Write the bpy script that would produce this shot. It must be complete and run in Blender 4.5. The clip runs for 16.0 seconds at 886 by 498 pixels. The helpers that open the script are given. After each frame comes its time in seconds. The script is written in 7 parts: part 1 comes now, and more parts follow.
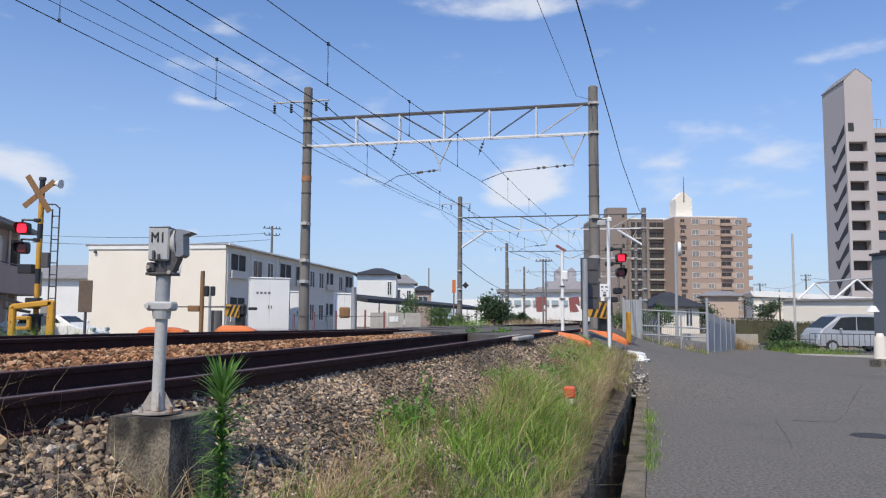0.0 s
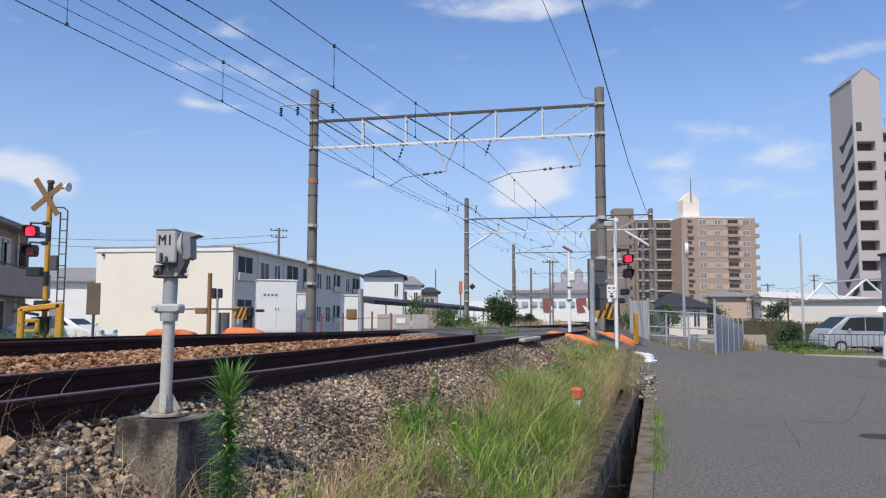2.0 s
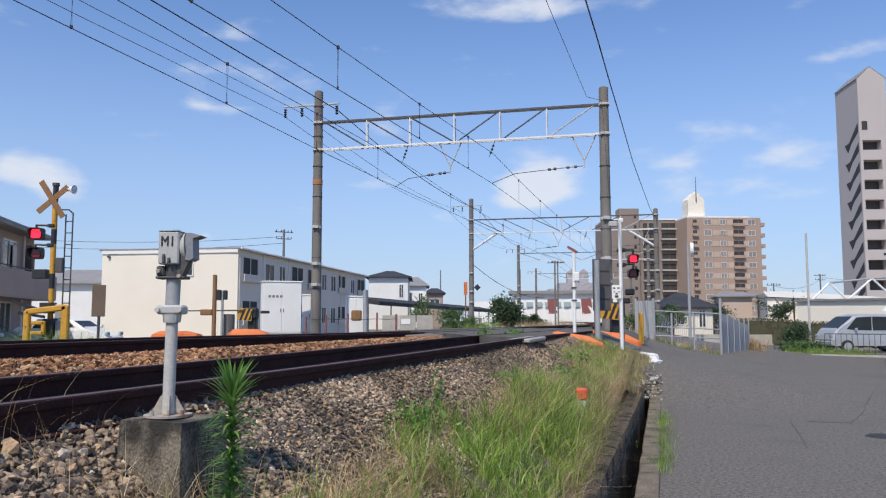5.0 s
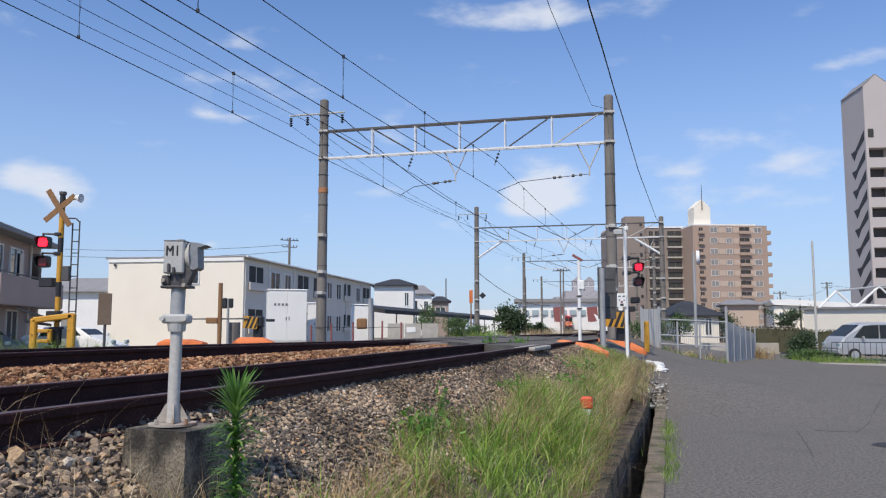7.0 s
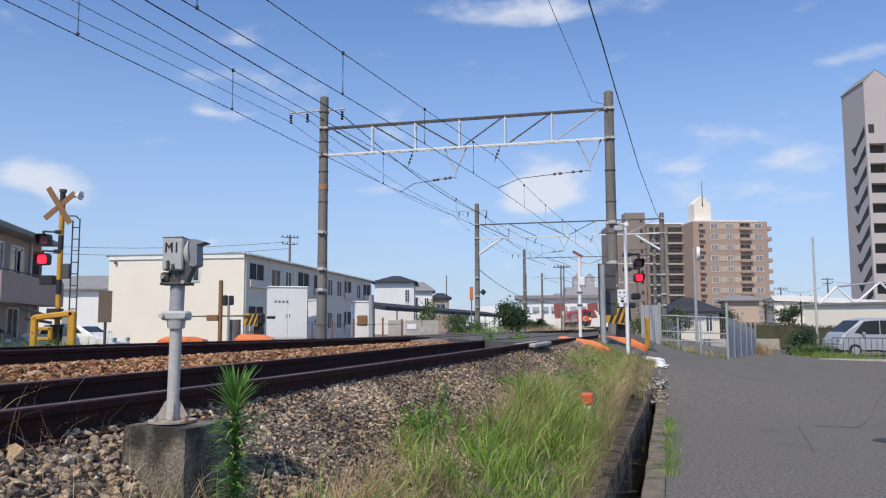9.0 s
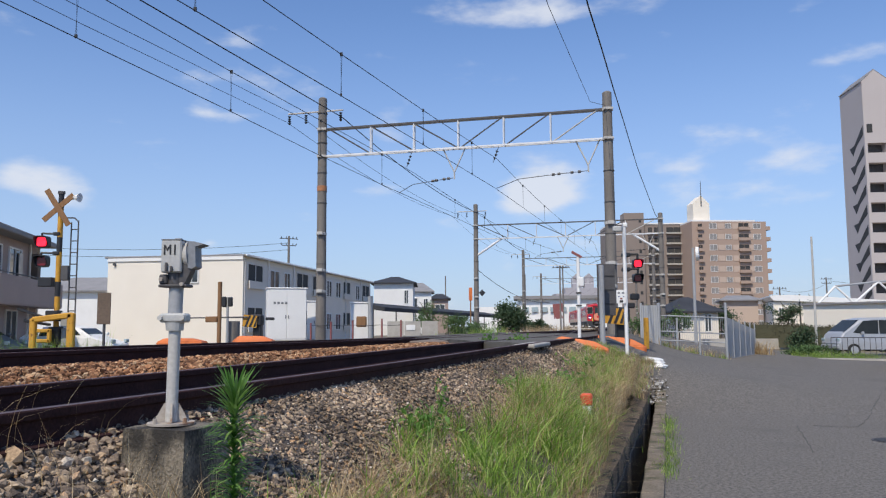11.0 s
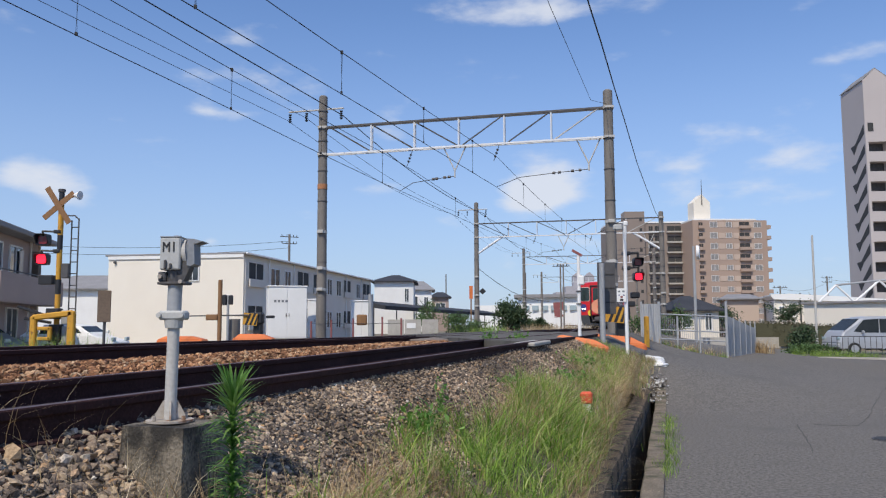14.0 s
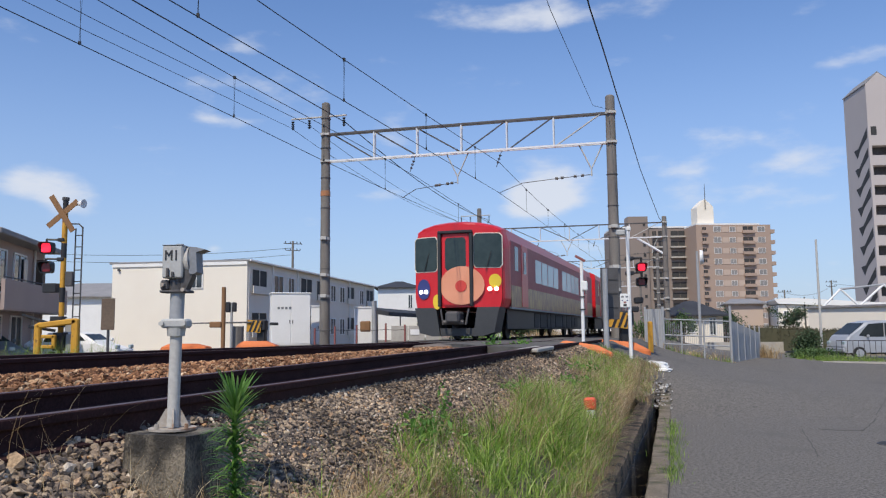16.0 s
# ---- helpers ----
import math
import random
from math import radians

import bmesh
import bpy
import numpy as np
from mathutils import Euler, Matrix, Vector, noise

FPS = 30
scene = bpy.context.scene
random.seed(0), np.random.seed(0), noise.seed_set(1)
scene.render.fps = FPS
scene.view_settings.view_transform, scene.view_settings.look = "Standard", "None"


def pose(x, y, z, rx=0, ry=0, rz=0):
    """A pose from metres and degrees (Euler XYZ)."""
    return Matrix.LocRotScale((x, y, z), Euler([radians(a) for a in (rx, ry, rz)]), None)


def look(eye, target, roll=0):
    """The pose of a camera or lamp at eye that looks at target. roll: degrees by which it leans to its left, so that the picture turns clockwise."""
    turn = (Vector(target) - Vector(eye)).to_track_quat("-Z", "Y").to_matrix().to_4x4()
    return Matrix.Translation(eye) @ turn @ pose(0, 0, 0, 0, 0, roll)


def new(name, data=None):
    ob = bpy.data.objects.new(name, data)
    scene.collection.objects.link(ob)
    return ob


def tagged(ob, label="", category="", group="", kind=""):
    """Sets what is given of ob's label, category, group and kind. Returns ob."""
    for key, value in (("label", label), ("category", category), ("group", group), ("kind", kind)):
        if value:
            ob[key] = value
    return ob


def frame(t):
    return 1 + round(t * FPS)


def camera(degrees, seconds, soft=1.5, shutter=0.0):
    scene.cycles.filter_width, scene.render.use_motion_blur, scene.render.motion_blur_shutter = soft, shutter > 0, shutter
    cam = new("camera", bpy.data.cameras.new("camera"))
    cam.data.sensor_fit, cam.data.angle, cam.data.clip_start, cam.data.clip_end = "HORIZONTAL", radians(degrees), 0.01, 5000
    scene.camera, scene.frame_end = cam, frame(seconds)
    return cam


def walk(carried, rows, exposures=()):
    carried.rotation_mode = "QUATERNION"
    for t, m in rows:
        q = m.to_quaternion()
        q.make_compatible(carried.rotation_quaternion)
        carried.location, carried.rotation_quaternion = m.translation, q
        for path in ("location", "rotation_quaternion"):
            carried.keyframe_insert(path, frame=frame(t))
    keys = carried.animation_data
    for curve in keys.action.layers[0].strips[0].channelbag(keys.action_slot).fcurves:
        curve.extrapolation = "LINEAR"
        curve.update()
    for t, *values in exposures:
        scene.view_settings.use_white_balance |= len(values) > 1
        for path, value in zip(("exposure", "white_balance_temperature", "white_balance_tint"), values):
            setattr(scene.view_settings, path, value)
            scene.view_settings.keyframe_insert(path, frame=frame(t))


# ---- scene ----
EYE_PATH = (
    # seconds, x, y, z, pitch, yaw, lean
    (0, -0.000, -0.000, 1.550, 5.009, -0.000, 0.344),
    (0.5, 0.002, -0.004, 1.550, 5.116, -0.052, 0.288),
    (1, 0.001, -0.002, 1.551, 5.204, 0.055, 0.248),
    (1.5, 0.003, -0.002, 1.551, 5.185, 0.256, 0.224),
    (2, 0.001, 0.000, 1.550, 5.115, 0.485, 0.187),
    (2.5, 0.001, 0.012, 1.547, 5.011, 0.651, 0.209),
    (3, 0.001, 0.015, 1.550, 4.986, 0.658, 0.270),
    (3.5, 0.010, 0.002, 1.548, 5.027, 0.657, 0.229),
    (4, 0.009, 0.011, 1.548, 5.068, 0.660, 0.164),
    (6.5, 0.014, 0.007, 1.550, 5.571, 1.143, -0.124),
    (7, 0.020, -0.005, 1.552, 5.761, 1.238, 0.003),
    (7.5, 0.020, -0.009, 1.555, 5.837, 1.229, 0.106),
    (8, 0.020, -0.016, 1.554, 5.785, 1.237, 0.087),
    (8.5, 0.021, -0.009, 1.551, 5.668, 1.290, -0.019),
    (9, 0.023, 0.004, 1.550, 5.528, 1.269, -0.136),
    (11.5, 0.027, -0.001, 1.553, 5.631, 1.231, -0.352),
    (12, 0.032, -0.004, 1.551, 5.680, 1.327, -0.378),
    (12.5, 0.036, -0.002, 1.551, 5.596, 1.320, -0.431),
    (13, 0.030, 0.010, 1.548, 5.447, 1.271, -0.327),
    (13.5, 0.032, 0.008, 1.549, 5.389, 1.251, -0.240),
    (14, 0.031, 0.007, 1.550, 5.465, 1.237, -0.239),
    (14.5, 0.032, -0.002, 1.551, 5.587, 1.362, -0.200),
    (15, 0.034, -0.002, 1.552, 5.643, 1.506, -0.256),
    (15.5, 0.036, -0.001, 1.551, 5.732, 1.534, -0.362),
    (16, 0.040, -0.000, 1.553, 5.903, 1.480, -0.513),
)


def aim(x, y, z, pitch, yaw, lean):
    a, b = radians(pitch), radians(yaw)
    way = Vector((-math.sin(b) * math.cos(a), math.cos(b) * math.cos(a), math.sin(a)))
    eye = Vector((x, y, z))
    return look(eye, eye + way, lean)


cam = camera(58.5, 16.0, 1.2)
walk(cam, [(r[0], aim(*r[1:])) for r in EYE_PATH], [(0, -0.05), (9, -0.08), (16, -0.13)])
# ---- sky, sun ----
SUN_AZ, SUN_EL = radians(203), radians(52)   # clockwise from +y, above the horizon
world = bpy.data.worlds.new("sky")
scene.world = world
world.use_nodes = True


def sky_nodes(nt):
    N, L = nt.nodes, nt.links
    N.clear()
    out = N.new("ShaderNodeOutputWorld")
    bg = N.new("ShaderNodeBackground")
    sky = N.new("ShaderNodeTexSky")
    sky.sky_type, sky.sun_disc = "NISHITA", False
    sky.sun_elevation, sky.sun_rotation = SUN_EL, SUN_AZ
    sky.air_density, sky.dust_density, sky.ozone_density = 1.0, 0.15, 4.0
    bg.inputs[1].default_value = 0.13
    co = N.new("ShaderNodeTexCoord")
    # broken fair-weather cloud: soft noise, more of it low down, some fixed puffs
    mp = N.new("ShaderNodeMapping")
    mp.inputs["Scale"].default_value = (1.0, 1.0, 2.6)
    L.new(co.outputs["Generated"], mp.inputs[0])
    n1 = N.new("ShaderNodeTexNoise")
    n1.inputs["Scale"].default_value, n1.inputs["Detail"].default_value, n1.inputs["Roughness"].default_value = 10.0, 7.0, 0.53
    L.new(mp.outputs[0], n1.inputs["Vector"])
    total = None
    for x, z, rx, rz, amount in CLOUDS:
        d = Vector((x, 1.0, z)).normalized()
        sub = N.new("ShaderNodeVectorMath")
        sub.operation = "SUBTRACT"
        L.new(co.outputs["Generated"], sub.inputs[0])
        sub.inputs[1].default_value = d
        sc = N.new("ShaderNodeVectorMath")
        sc.operation = "MULTIPLY"
        L.new(sub.outputs[0], sc.inputs[0])
        sc.inputs[1].default_value = (1 / rx, 1 / rx, 1 / rz)
        ln = N.new("ShaderNodeVectorMath")
        ln.operation = "LENGTH"
        L.new(sc.outputs[0], ln.inputs[0])
        mr = N.new("ShaderNodeMapRange")
        mr.interpolation_type = "SMOOTHSTEP"
        mr.inputs["From Min"].default_value, mr.inputs["From Max"].default_value = 1.9, 0.0
        mr.inputs["To Min"].default_value, mr.inputs["To Max"].default_value = 0.0, amount * 1.3
        L.new(ln.outputs["Value"], mr.inputs["Value"])
        if total is None:
            total = mr.outputs[0]
        else:
            ad = N.new("ShaderNodeMath")
            ad.operation = "ADD"
            L.new(total, ad.inputs[0])
            L.new(mr.outputs[0], ad.inputs[1])
            total = ad.outputs[0]
    # puff strength and noise together decide the cover
    mul = N.new("ShaderNodeMath")
    mul.operation = "MULTIPLY_ADD"
    L.new(n1.outputs["Fac"], mul.inputs[0])
    mul.inputs[1].default_value = 3.6
    mul.inputs[2].default_value = -2.15
    ad = N.new("ShaderNodeMath")
    ad.operation = "ADD"
    L.new(mul.outputs[0], ad.inputs[0])
    L.new(total, ad.inputs[1])
    cov = N.new("ShaderNodeMapRange")
    cov.interpolation_type = "SMOOTHSTEP"
    cov.inputs["From Min"].default_value, cov.inputs["From Max"].default_value = 0.0, 1.25
    cov.inputs["To Max"].default_value = 0.86
    L.new(ad.outputs[0], cov.inputs["Value"])
    mix = N.new("ShaderNodeMix")
    mix.data_type = "RGBA"
    L.new(cov.outputs[0], mix.inputs[0])
    # summer haze: paler and bluer towards the horizon
    sep = N.new("ShaderNodeSeparateXYZ")
    L.new(co.outputs["Generated"], sep.inputs[0])
    hz = N.new("ShaderNodeMapRange")
    hz.interpolation_type = "SMOOTHSTEP"
    hz.inputs["From Min"].default_value, hz.inputs["From Max"].default_value = 0.42, -0.06
    hz.inputs["To Max"].default_value = 0.8
    L.new(sep.outputs["Z"], hz.inputs["Value"])
    hm = N.new("ShaderNodeMix")
    hm.data_type = "RGBA"
    L.new(hz.outputs[0], hm.inputs[0])
    tn = N.new("ShaderNodeMix")
    tn.data_type, tn.blend_type = "RGBA", "MULTIPLY"
    tn.inputs[0].default_value = 1.0
    L.new(sky.outputs[0], tn.inputs[6])
    tn.inputs[7].default_value = (1.03, 1.12, 1.3, 1)
    L.new(tn.outputs[2], hm.inputs[6])
    hm.inputs[7].default_value = (3.25, 4.1, 5.75, 1)
    L.new(hm.outputs[2], mix.inputs[6])
    mix.inputs[7].default_value = (6.2, 6.5, 7.15, 1)
    L.new(mix.outputs[2], bg.inputs[0])
    L.new(bg.outputs[0], out.inputs[0])


# across, up (per metre of distance), half width, half height, amount
CLOUDS = (
    (0.123, 0.178, 0.053, 0.029, 1.50), (0.087, 0.158, 0.039, 0.019, 0.80), (0.106, 0.412, 0.120, 0.015, 0.85), (-0.306, 0.275, 0.057, 0.008, 0.75),
    (-0.336, 0.299, 0.022, 0.026, 0.42), (-0.287, 0.352, 0.039, 0.027, 0.48), (-0.228, 0.330, 0.043, 0.021, 0.42), (-0.539, 0.194, 0.051, 0.021, 0.90),
    (0.323, 0.242, 0.036, 0.012, 0.55), (0.279, 0.201, 0.051, 0.019, 0.58), (0.453, 0.226, 0.051, 0.027, 0.62), (0.394, 0.184, 0.086, 0.022, 0.50),
    (0.527, 0.354, 0.064, 0.011, 0.60), (0.490, 0.338, 0.039, 0.007, 0.45), (-0.097, 0.176, 0.031, 0.012, 0.60), (-0.319, 0.108, 0.012, 0.008, 0.85),
    (-0.024, 0.090, 0.027, 0.008, 0.55), (-0.010, 0.128, 0.024, 0.009, 0.40), (0.123, 0.100, 0.051, 0.014, 0.60),
)
sky_nodes(world.node_tree)
sun_data = bpy.data.lights.new("sun", "SUN")
sun_data.energy, sun_data.angle, sun_data.color = 3.9, radians(0.53), (1.0, 0.915, 0.78)
sun = new("sun", sun_data)
to_sun = Vector((math.sin(SUN_AZ) * math.cos(SUN_EL), math.cos(SUN_AZ) * math.cos(SUN_EL), math.sin(SUN_EL)))
sun.matrix_world = look(to_sun * 50, (0, 0, 0))


# ---- materials ----
def mat(name, a, b=None, rough=0.7, metal=0.0, big=1.5, fine=40.0, bump=0.15, mix=(0.35, 0.65), spots=None, island=0.0, glow=0.0,
        spec=0.5, trans=0.0, dist=0.01, stretch=(1, 1, 1)):
    """Two tones mixed by coarse and fine noise in object space, with fine relief. spots: (colour, scale, threshold) of stains or rust."""
    m = bpy.data.materials.new(name)
    m.use_nodes = True
    nt = m.node_tree
    N, L = nt.nodes, nt.links
    bs = N["Principled BSDF"]
    b = b or tuple(c * 0.75 for c in a)
    co = N.new("ShaderNodeTexCoord")
    mp = N.new("ShaderNodeMapping")
    mp.inputs["Scale"].default_value = stretch
    L.new(co.outputs["Object"], mp.inputs[0])
    n1, n2 = N.new("ShaderNodeTexNoise"), N.new("ShaderNodeTexNoise")
    for n, s, d in ((n1, big, 4), (n2, fine, 3)):
        n.inputs["Scale"].default_value, n.inputs["Detail"].default_value = s, d
        L.new(mp.outputs[0], n.inputs["Vector"])
    ad = N.new("ShaderNodeMath")
    ad.operation = "ADD"
    L.new(n1.outputs["Fac"], ad.inputs[0])
    L.new(n2.outputs["Fac"], ad.inputs[1])
    fac = ad.outputs[0]
    mr = N.new("ShaderNodeMapRange")
    mr.inputs["From Min"].default_value, mr.inputs["From Max"].default_value = mix[0] * 2, mix[1] * 2
    L.new(fac, mr.inputs["Value"])
    fac = mr.outputs[0]
    if island:
        ge = N.new("ShaderNodeNewGeometry")
        oi = N.new("ShaderNodeObjectInfo")
        rs = N.new("ShaderNodeMath")
        rs.operation = "ADD"
        L.new(ge.outputs["Random Per Island"], rs.inputs[0])
        L.new(oi.outputs["Random"], rs.inputs[1])
        fr = N.new("ShaderNodeMath")
        fr.operation = "FRACT"
        L.new(rs.outputs[0], fr.inputs[0])
        mx = N.new("ShaderNodeMix")
        mx.inputs[0].default_value = island
        L.new(fac, mx.inputs[2])
        L.new(fr.outputs[0], mx.inputs[3])
        fac = mx.outputs[0]
    cm = N.new("ShaderNodeMix")
    cm.data_type = "RGBA"
    L.new(fac, cm.inputs[0])
    cm.inputs[6].default_value, cm.inputs[7].default_value = (*a, 1), (*b, 1)
    col = cm.outputs[2]
    if spots:
        n3 = N.new("ShaderNodeTexNoise")
        n3.inputs["Scale"].default_value, n3.inputs["Detail"].default_value = spots[1], 6
        L.new(mp.outputs[0], n3.inputs["Vector"])
        m3 = N.new("ShaderNodeMapRange")
        m3.inputs["From Min"].default_value, m3.inputs["From Max"].default_value = spots[2], spots[2] + 0.12
        L.new(n3.outputs["Fac"], m3.inputs["Value"])
        c3 = N.new("ShaderNodeMix")
        c3.data_type = "RGBA"
        L.new(m3.outputs[0], c3.inputs[0])
        L.new(col, c3.inputs[6])
        c3.inputs[7].default_value = (*spots[0], 1)
        col = c3.outputs[2]
    L.new(col, bs.inputs["Base Color"])
    bs.inputs["Roughness"].default_value, bs.inputs["Metallic"].default_value = rough, metal
    bs.inputs["Specular IOR Level"].default_value = spec
    if trans:
        bs.inputs["Transmission Weight"].default_value = trans
    if glow:
        L.new(col, bs.inputs["Emission Color"])
        bs.inputs["Emission Strength"].default_value = glow
    if bump:
        bp = N.new("ShaderNodeBump")
        bp.inputs["Strength"].default_value, bp.inputs["Distance"].default_value = bump, dist
        L.new(n2.outputs["Fac"], bp.inputs["Height"])
        L.new(bp.outputs[0], bs.inputs["Normal"])
    return m


def stone_mat(name, tones, rough=0.92):
    """Each stone takes one tone of the list (share, colour), with grain and dusty tops of its own."""
    m = bpy.data.materials.new(name)
    m.use_nodes = True
    N, L = m.node_tree.nodes, m.node_tree.links
    bs = N["Principled BSDF"]
    ge, co = N.new("ShaderNodeNewGeometry"), N.new("ShaderNodeTexCoord")
    cr = N.new("ShaderNodeValToRGB")
    cr.color_ramp.interpolation = "LINEAR"
    for k, (pos, c) in enumerate(tones):
        e = cr.color_ramp.elements[k] if k < 2 else cr.color_ramp.elements.new(pos)
        e.position, e.color = pos, (*c, 1)
    L.new(ge.outputs["Random Per Island"], cr.inputs[0])
    n1, n2 = N.new("ShaderNodeTexNoise"), N.new("ShaderNodeTexNoise")
    for n, sc, d in ((n1, 1.1, 3), (n2, 85.0, 5)):
        n.inputs["Scale"].default_value, n.inputs["Detail"].default_value = sc, d
        L.new(co.outputs["Object"], n.inputs["Vector"])
    r1, r2 = N.new("ShaderNodeMapRange"), N.new("ShaderNodeMapRange")
    for r, n, a, b, c, d in ((r1, n1, 0.36, 0.62, 0.62, 1.2), (r2, n2, 0.3, 0.7, 0.6, 1.3)):
        for key, v in (("From Min", a), ("From Max", b), ("To Min", c), ("To Max", d)):
            r.inputs[key].default_value = v
        L.new(n.outputs["Fac"], r.inputs["Value"])
    mu = N.new("ShaderNodeMath")
    mu.operation = "MULTIPLY"
    L.new(r1.outputs[0], mu.inputs[0])
    L.new(r2.outputs[0], mu.inputs[1])
    sc = N.new("ShaderNodeVectorMath")
    sc.operation = "SCALE"
    L.new(cr.outputs["Color"], sc.inputs[0])
    L.new(mu.outputs[0], sc.inputs["Scale"])
    L.new(sc.outputs[0], bs.inputs["Base Color"])
    bs.inputs["Roughness"].default_value, bs.inputs["Specular IOR Level"].default_value = rough, 0.25
    bp = N.new("ShaderNodeBump")
    bp.inputs["Strength"].default_value, bp.inputs["Distance"].default_value = 0.6, 0.006
    L.new(n2.outputs["Fac"], bp.inputs["Height"])
    L.new(bp.outputs[0], bs.inputs["Normal"])
    return m


def blade_mat(name, tones, thin=0.4):
    """Leaf blades: a tone for each blade, part of the light coming through."""
    m = bpy.data.materials.new(name)
    m.use_nodes = True
    N, L = m.node_tree.nodes, m.node_tree.links
    bs, out = N["Principled BSDF"], N["Material Output"]
    ge, co = N.new("ShaderNodeNewGeometry"), N.new("ShaderNodeTexCoord")
    cr = N.new("ShaderNodeValToRGB")
    for k, (pos, c) in enumerate(tones):
        e = cr.color_ramp.elements[k] if k < 2 else cr.color_ramp.elements.new(pos)
        e.position, e.color = pos, (*c, 1)
    L.new(ge.outputs["Random Per Island"], cr.inputs[0])
    nz = N.new("ShaderNodeTexNoise")
    nz.inputs["Scale"].default_value, nz.inputs["Detail"].default_value = 2.2, 4
    L.new(co.outputs["Object"], nz.inputs["Vector"])
    mr = N.new("ShaderNodeMapRange")
    for key, v in (("From Min", 0.35), ("From Max", 0.65), ("To Min", 0.7), ("To Max", 1.25)):
        mr.inputs[key].default_value = v
    L.new(nz.outputs["Fac"], mr.inputs["Value"])
    sc = N.new("ShaderNodeVectorMath")
    sc.operation = "SCALE"
    L.new(cr.outputs["Color"], sc.inputs[0])
    L.new(mr.outputs[0], sc.inputs["Scale"])
    L.new(sc.outputs[0], bs.inputs["Base Color"])
    bs.inputs["Roughness"].default_value, bs.inputs["Specular IOR Level"].default_value = 0.45, 0.35
    tl = N.new("ShaderNodeBsdfTranslucent")
    L.new(sc.outputs[0], tl.inputs["Color"])
    mx = N.new("ShaderNodeMixShader")
    mx.inputs[0].default_value = thin
    L.new(bs.outputs[0], mx.inputs[1])
    L.new(tl.outputs[0], mx.inputs[2])
    L.new(mx.outputs[0], out.inputs["Surface"])
    return m


M = {}
M["asphalt"] = mat("asphalt", (0.075, 0.069, 0.061), (0.225, 0.204, 0.178), 0.92, 0, 26, 75, 1.0, mix=(0.41, 0.59), spots=((0.125, 0.115, 0.102), 0.6, 0.57))
M["slab_brown"] = mat("slab_brown", (0.24, 0.19, 0.155), (0.15, 0.115, 0.095), 0.92, 0, 3, 60, 0.5)
M["rubble"] = stone_mat("rubble", ((0.0, (0.07, 0.06, 0.05)), (0.4, (0.2, 0.17, 0.14)), (0.7, (0.5, 0.47, 0.43)), (1.0, (0.75, 0.74, 0.72))))
M["asphalt_old"] = mat("asphalt_old", (0.105, 0.1, 0.092), (0.16, 0.15, 0.135), 0.95, 0, 0.7, 70, 0.5, spec=0.15, spots=((0.07, 0.066, 0.06), 1.3, 0.56))
M["earth"] = mat("earth", (0.16, 0.125, 0.085), (0.22, 0.19, 0.13), 0.95, 0, 0.8, 25, 0.5)
M["bed"] = mat("bed", (0.15, 0.12, 0.096), (0.07, 0.058, 0.05), 0.95, 0, 2.0, 45, 1.0, dist=0.03)
M["stone_grey"] = stone_mat("stone_grey", ((0.0, (0.075, 0.06, 0.052)), (0.3, (0.175, 0.138, 0.112)), (0.55, (0.33, 0.252, 0.185)), (0.75, (0.46, 0.348, 0.24)), (0.87, (0.56, 0.43, 0.29)), (0.93, (0.53, 0.3, 0.145)), (1.0, (0.78, 0.71, 0.6))))
# stones between the rails: rail shadow painted into both tones
M["stone_shade"] = mat("stone_shade", (0.12, 0.075, 0.055), (0.05, 0.035, 0.03), 0.95, 0, 3, 60, 0.4, island=0.7)
M["stone_rust"] = stone_mat("stone_rust", ((0.0, (0.09, 0.042, 0.026)), (0.25, (0.21, 0.1, 0.052)), (0.6, (0.42, 0.21, 0.105)), (0.85, (0.54, 0.31, 0.165)), (1.0, (0.64, 0.46, 0.29))))
M["rail_rust"] = mat("rail_rust", (0.06, 0.028, 0.026), (0.028, 0.014, 0.014), 0.85, 0.0, 4, 60, 0.5, spec=0.15)
M["rail_top"] = mat("rail_top", (0.16, 0.11, 0.11), (0.09, 0.06, 0.062), 0.6, 0.2, 6, 80, 0.1)
M["sleeper"] = mat("sleeper", (0.3, 0.27, 0.24), (0.2, 0.17, 0.15), 0.9, 0, 3, 40, 0.4)
M["concrete"] = mat("concrete", (0.27, 0.235, 0.185), (0.12, 0.105, 0.085), 0.9, 0, 5, 70, 0.8, spots=((0.075, 0.068, 0.055), 7, 0.5))
M["concrete_pale"] = mat("concrete_pale", (0.5, 0.47, 0.42), (0.36, 0.33, 0.29), 0.9, 0, 3, 60, 0.4)
M["pole_concrete"] = mat("pole_concrete", (0.25, 0.226, 0.2), (0.13, 0.117, 0.105), 0.9, 0, 1.2, 40, 0.3, stretch=(3, 3, 0.5))
M["galv"] = mat("galv", (0.56, 0.54, 0.5), (0.42, 0.4, 0.37), 0.6, 0.0, 3, 50, 0.1)
M["galv_rust"] = mat("galv_rust", (0.48, 0.43, 0.37), (0.34, 0.29, 0.24), 0.75, 0.0, 9, 60, 0.25, spots=((0.26, 0.14, 0.075), 16, 0.54))
M["kerb"] = mat("kerb", (0.27, 0.22, 0.16), (0.12, 0.098, 0.07), 0.92, 0, 5, 60, 0.8, spots=((0.09, 0.085, 0.05), 3, 0.5))
M["tile_light"] = mat("tile_light", (0.54, 0.42, 0.335), (0.49, 0.375, 0.3), 0.7, 0, 0.12, 12, 0.1)
M["visor_grey"] = mat("visor_grey", (0.26, 0.27, 0.29), (0.19, 0.2, 0.215), 0.6, 0.0, 9, 60, 0.1)
